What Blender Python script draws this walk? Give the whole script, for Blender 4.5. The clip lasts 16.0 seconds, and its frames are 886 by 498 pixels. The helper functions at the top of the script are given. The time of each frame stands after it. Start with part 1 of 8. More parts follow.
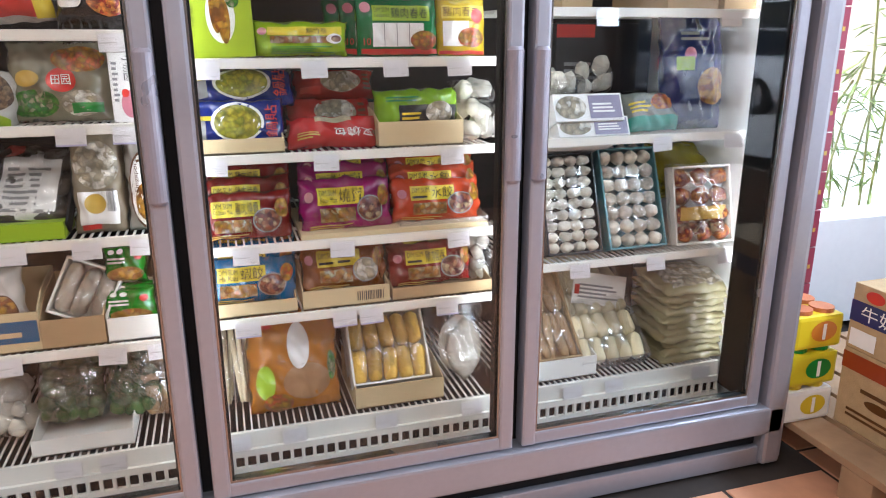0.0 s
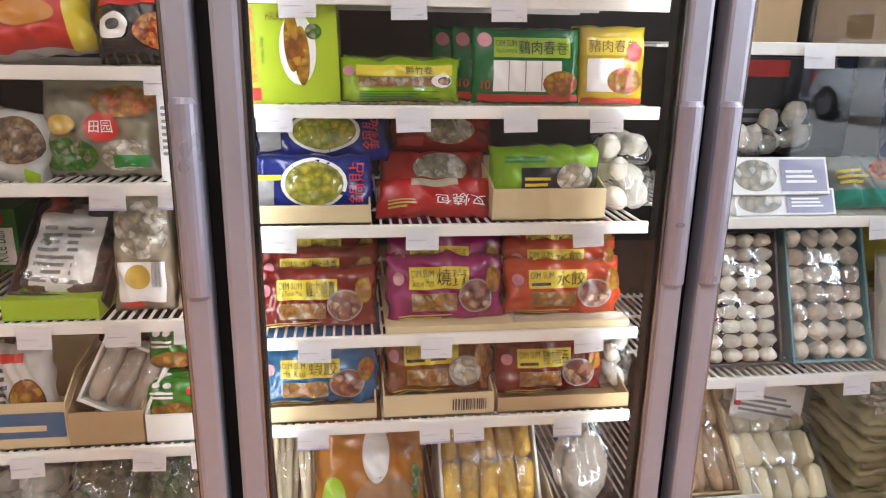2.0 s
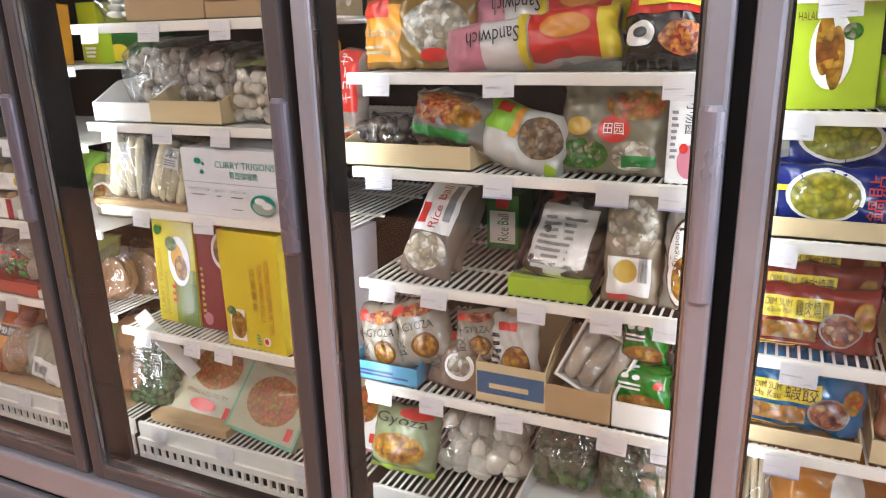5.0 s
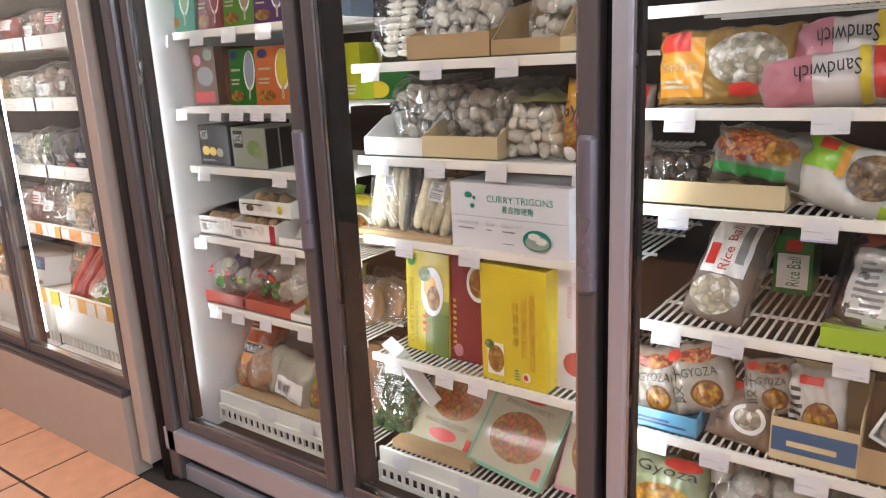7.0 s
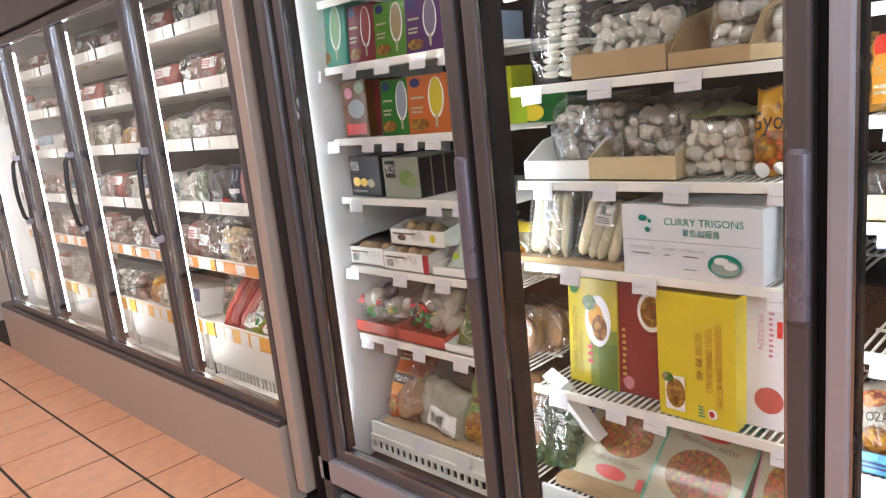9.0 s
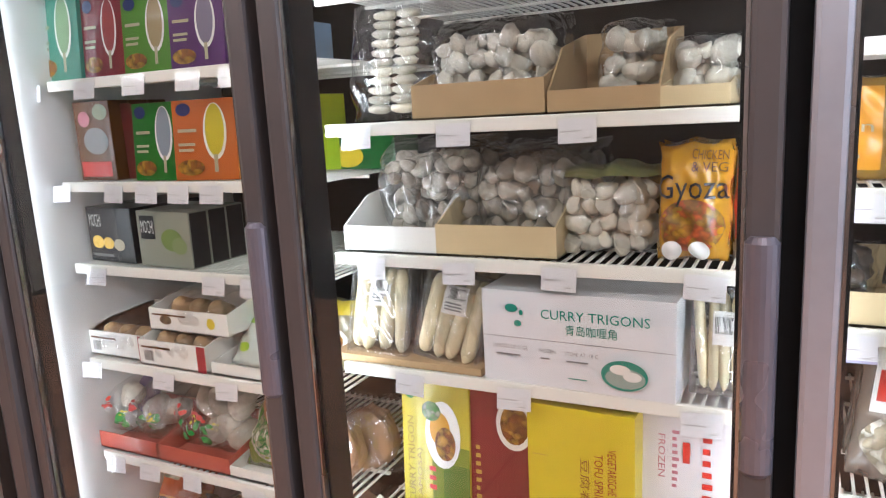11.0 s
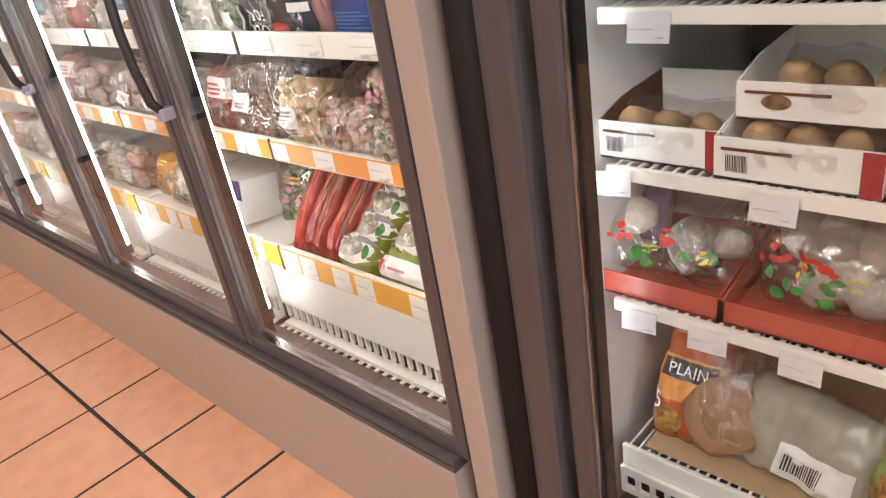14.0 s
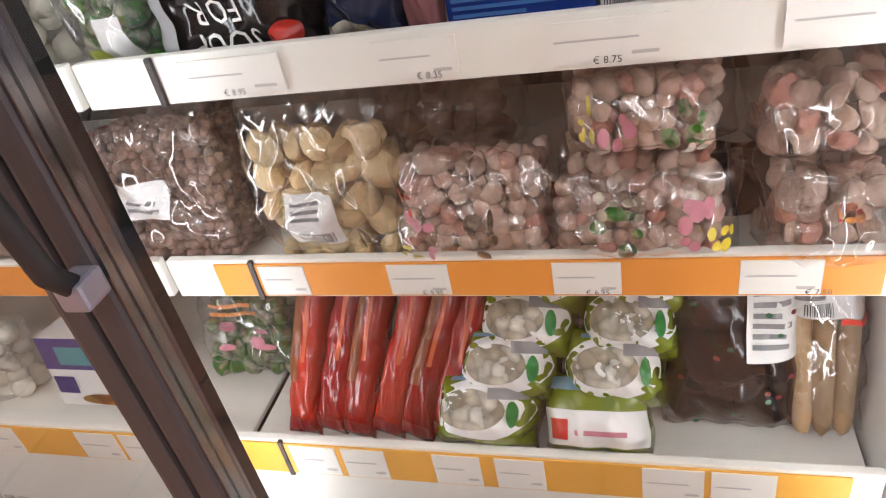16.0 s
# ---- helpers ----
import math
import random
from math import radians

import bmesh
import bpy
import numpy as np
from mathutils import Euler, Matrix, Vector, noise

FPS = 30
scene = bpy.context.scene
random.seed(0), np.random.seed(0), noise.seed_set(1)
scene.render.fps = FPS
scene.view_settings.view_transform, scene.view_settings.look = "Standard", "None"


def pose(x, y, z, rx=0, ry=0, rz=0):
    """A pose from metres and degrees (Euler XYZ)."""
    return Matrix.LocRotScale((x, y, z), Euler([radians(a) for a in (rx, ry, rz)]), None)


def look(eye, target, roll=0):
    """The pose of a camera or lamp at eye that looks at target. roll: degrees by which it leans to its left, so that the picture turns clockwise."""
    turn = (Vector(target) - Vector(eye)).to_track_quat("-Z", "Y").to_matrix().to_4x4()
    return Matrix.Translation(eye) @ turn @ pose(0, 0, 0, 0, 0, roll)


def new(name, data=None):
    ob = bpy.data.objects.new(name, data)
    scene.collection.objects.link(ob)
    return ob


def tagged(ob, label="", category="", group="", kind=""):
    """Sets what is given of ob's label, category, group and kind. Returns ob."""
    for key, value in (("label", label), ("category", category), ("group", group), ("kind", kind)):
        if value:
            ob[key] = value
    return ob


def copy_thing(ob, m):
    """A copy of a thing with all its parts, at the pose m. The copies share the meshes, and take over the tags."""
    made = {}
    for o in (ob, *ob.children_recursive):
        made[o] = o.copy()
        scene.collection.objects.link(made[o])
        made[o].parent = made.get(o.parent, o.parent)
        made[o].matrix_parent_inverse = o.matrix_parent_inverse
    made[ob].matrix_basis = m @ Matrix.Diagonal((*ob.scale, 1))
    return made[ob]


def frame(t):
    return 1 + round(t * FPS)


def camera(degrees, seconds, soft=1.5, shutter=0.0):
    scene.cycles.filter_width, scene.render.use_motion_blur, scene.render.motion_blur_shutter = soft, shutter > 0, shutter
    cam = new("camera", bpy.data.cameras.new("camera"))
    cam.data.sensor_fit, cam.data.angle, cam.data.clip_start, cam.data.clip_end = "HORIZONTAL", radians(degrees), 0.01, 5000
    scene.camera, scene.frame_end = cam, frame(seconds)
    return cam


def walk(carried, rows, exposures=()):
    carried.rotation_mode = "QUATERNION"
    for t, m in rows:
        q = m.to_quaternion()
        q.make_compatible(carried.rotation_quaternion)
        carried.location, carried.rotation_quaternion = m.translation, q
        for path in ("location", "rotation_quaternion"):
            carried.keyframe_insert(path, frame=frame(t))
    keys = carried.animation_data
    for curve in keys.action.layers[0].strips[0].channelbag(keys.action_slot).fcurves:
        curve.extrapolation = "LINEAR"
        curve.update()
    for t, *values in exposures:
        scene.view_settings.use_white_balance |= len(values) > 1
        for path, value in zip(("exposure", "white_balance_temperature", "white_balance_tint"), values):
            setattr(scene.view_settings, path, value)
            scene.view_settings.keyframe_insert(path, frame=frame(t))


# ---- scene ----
cam = camera(63.6, 16.0, soft=1.1)
PATH = [
    (0, (0.084, 0.643, 1.193), (0.651, 2.477, 0.631), -0.1),
    (0.5, (0.132, 0.839, 1.222), (0.702, 2.665, 0.638), 0.1),
    (1, (0.165, 0.925, 1.237), (0.687, 2.765, 0.653), 0.1),
    (1.5, (0.213, 1.026, 1.256), (0.637, 2.892, 0.676), 0.6),
    (2, (0.188, 1.064, 1.262), (0.437, 2.968, 0.7), 1.0),
    (2.5, (0.149, 1.063, 1.27), (0.178, 2.985, 0.719), 1.4),
    (3, (0.109, 1.056, 1.287), (-0.075, 2.966, 0.726), 1.3),
    (3.5, (0.087, 1.053, 1.287), (-0.27, 2.938, 0.724), 0.7),
    (4, (0.066, 1.054, 1.283), (-0.436, 2.903, 0.709), 0.0),
    (4.5, (0.049, 1.049, 1.283), (-0.599, 2.85, 0.701), -0.8),
    (5, (0.038, 1.035, 1.289), (-0.773, 2.767, 0.704), -1.6),
    (5.2, (0.036, 1.024, 1.296), (-0.84, 2.724, 0.71), -1.9),
    (7.3, (-0.261, 0.901, 1.315), (-1.453, 2.435, 0.839), -3.1),
    (7.5, (-0.266, 0.894, 1.326), (-1.492, 2.403, 0.858), -3.5),
    (8, (-0.312, 0.877, 1.34), (-1.604, 2.348, 0.934), -3.6),
    (8.5, (-0.339, 0.874, 1.333), (-1.719, 2.278, 0.981), -5.0),
    (9, (-0.383, 0.877, 1.315), (-1.769, 2.26, 0.907), -5.9),
    (9.5, (-0.45, 0.946, 1.31), (-1.702, 2.415, 0.786), -4.6),
    (9.7, (-0.477, 0.993, 1.316), (-1.656, 2.515, 0.774), -4.4),
    (11.8, (-0.925, 1.275, 1.341), (-1.757, 3.066, 1.025), -2.6),
    (12, (-0.962, 1.265, 1.331), (-1.804, 3.043, 0.97), -2.4),
    (12.5, (-1.049, 1.29, 1.274), (-1.947, 2.997, 0.744), -3.1),
    (13, (-1.203, 1.358, 1.244), (-2.25, 2.906, 0.532), -4.7),
    (13.5, (-1.398, 1.396, 1.248), (-2.665, 2.705, 0.422), -8.1),
    (14, (-1.677, 1.419, 1.225), (-2.982, 2.633, 0.316), -10.2),
    (14.5, (-1.94, 1.451, 1.225), (-3.146, 2.712, 0.247), -11.6),
    (15, (-2.219, 1.534, 1.219), (-3.293, 2.863, 0.18), -12.2),
    (15.5, (-2.446, 1.633, 1.197), (-3.304, 3.064, 0.095), -12.9),
    (16, (-2.642, 1.67, 1.19), (-3.186, 3.24, 0.078), -12.0),
]
walk(cam, [(t, look(eye, target, roll)) for t, eye, target, roll in PATH], exposures=[(0.0, 1.44, 5650, 10), (2.5, 1.40, 6050, 13), (5.0, 1.5, 5800, 10), (8.5, 1.46, 5850, 10), (9.5, 1.46, 5600, 9), (12.5, 1.68, 5550, 8), (14.0, 1.62, 6000, 10), (15.5, 1.34, 5800, 9), (16.0, 1.14, 5700, 11)])

# ---- world, sun, large lights ----
world = bpy.data.worlds.new("world")
scene.world = world
world.use_nodes = True
wn = world.node_tree
sky = wn.nodes.new("ShaderNodeTexSky")
sky.sky_type = 'NISHITA'
sky.sun_disc = False
sky.sun_elevation = radians(50)
sky.sun_rotation = radians(297)
wn.nodes["Background"].inputs["Strength"].default_value = 0.15
wn.links.new(sky.outputs[0], wn.nodes["Background"].inputs["Color"])
sun_data = bpy.data.lights.new("sun", 'SUN')
sun_data.energy = 5.0
sun_data.angle = radians(3)
sun_data.color = (1.0, 0.95, 0.88)
sun = new("sun", sun_data)
sun.matrix_world = look((-6, 3, 8), (0.0, 0.0, 0.0))


def area_lamp(name, x, y, z, sx, sy, power, color, turn):
    d = bpy.data.lights.new(name, 'AREA')
    d.shape = 'RECTANGLE'
    d.size, d.size_y, d.energy, d.color = sx, sy, power, color
    ob = new(name, d)
    ob.matrix_world = pose(x, y, z, *turn)
    return ob


# unseen ceiling fill lamps; lamp added atop the east window for sky light
for lx in (-4.6, -2.4, -0.2):
    for ly in (0.55, -0.75):
        area_lamp("ceiling_fill_light", lx, ly, 2.62, 1.5, 0.10, 11, (1.0, 0.88, 0.78), (0, 0, 0))
# added area lamp in the opening, in place of light from the sky
area_lamp("east_window_fill", 2.98, 0.9, 2.34, 0.30, 3.4, 58, (0.80, 0.90, 1.0), (0, 62, 0))

# ---- materials ----
MATS = {}


def mat(name, color, rough=0.5, metal=0.0, spec=0.5, vary=0.12, scale=30.0, bump=0.0, bump_scale=120.0, coat=0.0, island=False, fold=0.004):
    """A surface with variation at two scales and fine relief."""
    if name in MATS:
        return MATS[name]
    m = bpy.data.materials.new(name)
    m.use_nodes = True
    nt = m.node_tree
    b = nt.nodes["Principled BSDF"]
    b.inputs["Roughness"].default_value = rough
    b.inputs["Metallic"].default_value = metal
    b.inputs["Specular IOR Level"].default_value = spec
    b.inputs["Coat Weight"].default_value = coat
    tc = nt.nodes.new("ShaderNodeTexCoord")
    n1 = nt.nodes.new("ShaderNodeTexNoise")
    n1.inputs["Scale"].default_value = scale
    n1.inputs["Detail"].default_value = 5.0
    n2 = nt.nodes.new("ShaderNodeTexNoise")
    n2.inputs["Scale"].default_value = scale / 9.0
    n2.inputs["Detail"].default_value = 3.0
    add = nt.nodes.new("ShaderNodeMath")
    add.operation = 'ADD'
    nt.links.new(tc.outputs["Object"], n1.inputs["Vector"])
    nt.links.new(tc.outputs["Object"], n2.inputs["Vector"])
    nt.links.new(n1.outputs["Fac"], add.inputs[0])
    nt.links.new(n2.outputs["Fac"], add.inputs[1])
    ramp = nt.nodes.new("ShaderNodeMapRange")
    ramp.inputs["From Min"].default_value = 0.55
    ramp.inputs["From Max"].default_value = 1.45
    ramp.inputs["To Min"].default_value = 1.0 - vary
    ramp.inputs["To Max"].default_value = 1.0 + vary
    nt.links.new(add.outputs[0], ramp.inputs["Value"])
    mul = nt.nodes.new("ShaderNodeVectorMath")
    mul.operation = 'SCALE'
    mul.inputs[0].default_value = color
    if island:
        info = nt.nodes.new("ShaderNodeNewGeometry")
        mr = nt.nodes.new("ShaderNodeMapRange")
        mr.inputs["To Min"].default_value = 0.72
        mr.inputs["To Max"].default_value = 1.3
        nt.links.new(info.outputs["Random Per Island"], mr.inputs["Value"])
        mm = nt.nodes.new("ShaderNodeMath")
        mm.operation = 'MULTIPLY'
        nt.links.new(mr.outputs[0], mm.inputs[0])
        nt.links.new(ramp.outputs[0], mm.inputs[1])
        nt.links.new(mm.outputs[0], mul.inputs["Scale"])
    else:
        nt.links.new(ramp.outputs[0], mul.inputs["Scale"])
    nt.links.new(mul.outputs[0], b.inputs["Base Color"])
    rr = nt.nodes.new("ShaderNodeMapRange")
    rr.inputs["To Min"].default_value = max(0.03, rough - 0.12)
    rr.inputs["To Max"].default_value = min(1.0, rough + 0.12)
    nt.links.new(n2.outputs["Fac"], rr.inputs["Value"])
    nt.links.new(rr.outputs[0], b.inputs["Roughness"])
    if bump:
        n3 = nt.nodes.new("ShaderNodeTexNoise")
        n3.inputs["Scale"].default_value = bump_scale
        n3.inputs["Detail"].default_value = 6.0
        nt.links.new(tc.outputs["Object"], n3.inputs["Vector"])
        bp = nt.nodes.new("ShaderNodeBump")
        bp.inputs["Strength"].default_value = bump
        bp.inputs["Distance"].default_value = fold
        nt.links.new(n3.outputs["Fac"], bp.inputs["Height"])
        nt.links.new(bp.outputs[0], b.inputs["Normal"])
    MATS[name] = m
    return m


def glow(name, color, strength):
    if name in MATS:
        return MATS[name]
    m = bpy.data.materials.new(name)
    m.use_nodes = True
    b = m.node_tree.nodes["Principled BSDF"]
    b.inputs["Base Color"].default_value = (*color, 1)
    b.inputs["Emission Color"].default_value = (*color, 1)
    b.inputs["Emission Strength"].default_value = strength
    MATS[name] = m
    return m


def clear(name, tint=(1, 1, 1), rough=0.03, ior=1.5, crinkle=0.0, haze=0.0, scale=28.0, fold=0.03):
    """Thin clear sheet: lets light straight through, with Fresnel gloss; crinkle gives film its wrinkles, haze its milkiness."""
    if name in MATS:
        return MATS[name]
    m = bpy.data.materials.new(name)
    m.use_nodes = True
    nt = m.node_tree
    nt.nodes.remove(nt.nodes["Principled BSDF"])
    out = nt.nodes["Material Output"]
    tr = nt.nodes.new("ShaderNodeBsdfTransparent")
    tr.inputs["Color"].default_value = (*tint, 1)
    gl = nt.nodes.new("ShaderNodeBsdfGlossy")
    gl.inputs["Roughness"].default_value = rough
    lw = nt.nodes.new("ShaderNodeLayerWeight")
    lw.inputs["Blend"].default_value = 0.5
    pw = nt.nodes.new("ShaderNodeMath")
    pw.operation = 'POWER'
    pw.inputs[1].default_value = 5.0
    nt.links.new(lw.outputs["Facing"], pw.inputs[0])
    fr = nt.nodes.new("ShaderNodeMapRange")
    fr.inputs["To Min"].default_value = ((ior - 1) / (ior + 1)) ** 2
    fr.inputs["To Max"].default_value = 0.95
    nt.links.new(pw.outputs[0], fr.inputs["Value"])
    mix = nt.nodes.new("ShaderNodeMixShader")
    nt.links.new(fr.outputs[0], mix.inputs[0])
    first = tr
    if haze:
        df = nt.nodes.new("ShaderNodeBsdfDiffuse")
        df.inputs["Color"].default_value = (0.85, 0.85, 0.86, 1)
        mh = nt.nodes.new("ShaderNodeMixShader")
        mh.inputs[0].default_value = haze
        nt.links.new(tr.outputs[0], mh.inputs[1])
        nt.links.new(df.outputs[0], mh.inputs[2])
        first = mh
    nt.links.new(first.outputs[0], mix.inputs[1])
    nt.links.new(gl.outputs[0], mix.inputs[2])
    nt.links.new(mix.outputs[0], out.inputs["Surface"])
    if crinkle:
        tc = nt.nodes.new("ShaderNodeTexCoord")
        n = nt.nodes.new("ShaderNodeTexNoise")
        n.noise_type = 'RIDGED_MULTIFRACTAL'
        n.normalize = True
        n.inputs["Scale"].default_value = scale
        n.inputs["Detail"].default_value = 2.5
        n.inputs["Distortion"].default_value = 0.8
        nt.links.new(tc.outputs["Object"], n.inputs["Vector"])
        bp = nt.nodes.new("ShaderNodeBump")
        bp.inputs["Strength"].default_value = crinkle
        bp.inputs["Distance"].default_value = fold
        nt.links.new(n.outputs["Fac"], bp.inputs["Height"])
        nt.links.new(bp.outputs[0], gl.inputs["Normal"])
    MATS[name] = m
    return m


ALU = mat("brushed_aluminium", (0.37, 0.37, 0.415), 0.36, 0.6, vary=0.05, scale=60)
# old freezer's own brown; also silver frames with warm, dim light put in
BRONZE = mat("bronze_and_dimmed_metal", (0.078, 0.066, 0.066), 0.38, 0.25, vary=0.06, scale=50)
CHROME = mat("chrome_bead", (0.36, 0.35, 0.36), 0.24, 1.0, vary=0.03)
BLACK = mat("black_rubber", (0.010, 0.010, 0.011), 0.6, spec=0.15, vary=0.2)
DARK = mat("dark_grey_plastic", (0.024, 0.022, 0.022), 0.45, vary=0.15)
LINER = mat("white_freezer_liner", (0.78, 0.78, 0.77), 0.4, vary=0.04, scale=12, bump=0.05)
# near-black colour stands in for the shade behind the food
LINER_SHADE = mat("shade_dark_back_liner", (0.020, 0.018, 0.017), 0.6, spec=0.1, vary=0.15, scale=10)
WIRE = mat("white_coated_wire", (0.82, 0.81, 0.76), 0.35, vary=0.04)
RAIL = mat("white_shelf_rail", (0.82, 0.80, 0.74), 0.4, vary=0.05)
CARD = mat("label_card", (0.84, 0.82, 0.84), 0.5, vary=0.04)
INK = mat("black_ink", (0.03, 0.03, 0.035), 0.6, vary=0.1)
LILAC = mat("lilac_ink", (0.45, 0.43, 0.62), 0.6, vary=0.05)
KRAFT = mat("brown_corrugated_card", (0.42, 0.29, 0.15), 0.8, vary=0.14, scale=40, bump=0.25, bump_scale=200)
KRAFT_LIGHT = mat("pale_corrugated_card", (0.60, 0.48, 0.28), 0.8, vary=0.10, scale=40, bump=0.2, bump_scale=200)
WHITE_CARD = mat("white_card", (0.80, 0.79, 0.75), 0.6, vary=0.06, scale=25)
STEEL_BASE = mat("grey_brown_base_sheet", (0.36, 0.295, 0.25), 0.36, 0.2, vary=0.06, scale=14, bump=0.03)
GLASS = clear("door_glass", (0.95, 0.96, 0.955), 0.012, 1.5)
FILM = clear("clear_film", (0.97, 0.97, 0.97), 0.11, 2.35, crinkle=0.9, haze=0.006, scale=17.0, fold=0.03)
FILM_GREY = clear("frosted_film", (0.92, 0.92, 0.92), 0.13, 2.3, crinkle=0.9, haze=0.03, scale=15.0, fold=0.03)
TRAY_CLEAR = clear("clear_tray", (0.95, 0.95, 0.95), 0.06, 1.5, crinkle=0.3, haze=0.10)
CLIP = clear("clear_clip_plastic", (0.99, 0.99, 0.99), 0.08, 1.4)
LED = glow("led_tube", (1.0, 0.93, 0.85), 7.0)
# glow of the strips assumed in the five-door freezer, none in sight
LED_SOFT = glow("assumed_mullion_strip", (1.0, 0.97, 0.93), 6.6)

# ---- builders ----
def bm_box(bm, x0, y0, z0, x1, y1, z1, bevel=0.0):
    vs = [bm.verts.new(c) for c in ((x0, y0, z0), (x1, y0, z0), (x1, y1, z0), (x0, y1, z0), (x0, y0, z1), (x1, y0, z1), (x1, y1, z1), (x0, y1, z1))]
    fs = [bm.faces.new([vs[i] for i in q]) for q in ((3, 2, 1, 0), (4, 5, 6, 7), (0, 1, 5, 4), (1, 2, 6, 5), (2, 3, 7, 6), (3, 0, 4, 7))]
    if bevel:
        es = {e for f in fs for e in f.edges}
        bmesh.ops.bevel(bm, geom=list(es), offset=bevel, segments=2, affect='EDGES', profile=0.6)
    return bm


def boxes(*rows, bevel=0.0):
    bm = bmesh.new()
    for r in rows:
        bm_box(bm, *r, bevel=bevel)
    return bm


def bm_tube(bm, pts, r, sides=6):
    """A round bar along a line of points."""
    rings = []
    for i, p in enumerate(pts):
        p = Vector(p)
        a = Vector(pts[max(i - 1, 0)])
        b = Vector(pts[min(i + 1, len(pts) - 1)])
        d = (b - a).normalized()
        s = d.orthogonal().normalized()
        t = d.cross(s)
        rings.append([bm.verts.new(p + r * (s * math.cos(2 * math.pi * k / sides) + t * math.sin(2 * math.pi * k / sides))) for k in range(sides)])
    for a, b in zip(rings, rings[1:]):
        best = min(range(sides), key=lambda o: sum((a[k].co - b[(k + o) % sides].co).length for k in range(sides)))
        for k in range(sides):
            bm.faces.new((a[k], a[(k + 1) % sides], b[(k + 1 + best) % sides], b[(k + best) % sides]))
    bm.faces.new(rings[0][::-1])
    bm.faces.new(rings[-1])
    return bm


def part(name, bm, material, parent=None, label="", smooth=False):
    me = bpy.data.meshes.new(name)
    bmesh.ops.recalc_face_normals(bm, faces=bm.faces) if len(bm.faces) < 20000 else None
    bm.to_mesh(me)
    bm.free()
    me.materials.append(material)
    if smooth:
        for p in me.polygons:
            p.use_smooth = True
    ob = new(name, me)
    if parent is not None:
        ob.parent = parent
    if label:
        ob["label"] = label
    return ob


def thing(name, m, label, category, group="", kind=""):
    ob = new(name)
    ob.matrix_world = m
    ob.empty_display_size = 0.05
    return tagged(ob, label, category, group, kind)


def struct(name, bm, material, label, category=""):
    ob = part(name, bm, material)
    return tagged(ob, label, category or name.split("_")[0], kind="structure")


# ---- the room ----
TILE_CLAY = mat("peach_floor_tile", (0.54, 0.27, 0.155), 0.34, vary=0.2, scale=16, bump=0.08, bump_scale=60)
GROUT = mat("dark_grout", (0.025, 0.018, 0.014), 0.85, vary=0.25, scale=40)
PLASTER = mat("warm_white_plaster", (0.66, 0.60, 0.53), 0.8, vary=0.05, scale=6, bump=0.1)
CEIL = mat("ceiling_board", (0.70, 0.66, 0.60), 0.85, vary=0.05, scale=8)
XL, XR, YF, YB, HT = -6.6, 3.05, -1.65, 2.98, 2.70
floor = struct("floor", boxes((XL, YF, -0.12, XR, YB, -0.004)), GROUT, "dark grouted screed under peach ceramic floor tiles")
struct("ceiling", boxes((XL - 0.2, YF - 0.2, HT, XR + 0.2, YB + 0.2, HT + 0.15)), CEIL, "plain off-white ceiling board of the shop")
struct("wall_north", boxes((XL, YB, 0, 1.75, YB + 0.2, HT), (1.75, YB, 0, XR, YB + 0.2, 0.03), (1.75, YB, 2.5, XR, YB + 0.2, HT), (2.98, YB, 0.03, XR, YB + 0.2, 2.5)), PLASTER, "plain plaster wall behind the freezers with a window opening")
struct("wall_west", boxes((XL - 0.2, YF, 0, XL, YB + 0.2, HT)), PLASTER, "plain plaster wall at the end of the aisle")
DIM_WALL = mat("brown_wall_panel", (0.16, 0.12, 0.09), 0.6, vary=0.15, scale=5)
# never in view; added so the door glass reflects something dark
struct("wall_south", boxes((XL, YF - 0.2, 0, XR, YF, HT)), DIM_WALL, "unseen dark brown wall assumed opposite the freezers")
struct("wall_east", boxes((XR, YF - 0.2, 0, XR + 0.2, YB + 0.2, 0.46), (XR, YF - 0.2, 2.5, XR + 0.2, YB + 0.2, HT), (XR, YF - 0.2, 0.46, XR + 0.2, -1.5, 2.5), (XR, 2.8, 0.46, XR + 0.2, YB + 0.2, 2.5)), DIM_WALL, "dark wall with a wide shop window opening")
WFRAME = mat("white_window_frame", (0.72, 0.72, 0.72), 0.4, vary=0.04)
win = thing("window_1", pose(2.36, YB + 0.05, 0.03), "large north shop window with a white frame", "window", kind="structure")
bpy.context.view_layer.update()
for nm, bx in (("window_frame", (1.75, YB + 0.06, 0.03, 1.80, YB + 0.12, 2.5)), ("window_frame", (2.93, YB + 0.06, 0.03, 2.98, YB + 0.12, 2.5)), ("window_frame", (1.80, YB + 0.06, 0.03, 2.93, YB + 0.12, 0.07)), ("window_frame", (1.80, YB + 0.06, 2.45, 2.93, YB + 0.12, 2.5)), ("window_sill", (1.70, YB - 0.12, 0.032, 2.98, YB + 0.059, 0.49))):
    o = part(nm, boxes(bx, bevel=0.004), WFRAME)
    o.parent, o.matrix_parent_inverse = win, win.matrix_world.inverted()
o = part("pane", boxes((1.80, YB + 0.085, 0.07, 2.93, YB + 0.091, 2.45)), GLASS)
o.parent, o.matrix_parent_inverse = win, win.matrix_world.inverted()
win2 = thing("window_2", pose(XR + 0.1, 0.6, 0.46), "wide east shop window with dark mullions", "window", kind="structure")
bpy.context.view_layer.update()
for yy in (-1.5, 0.55, 2.75):
    o = part("window_frame", boxes((XR + 0.06, yy, 0.46, XR + 0.12, yy + 0.05, 2.5), bevel=0.004), DARK)
    o.parent, o.matrix_parent_inverse = win2, win2.matrix_world.inverted()
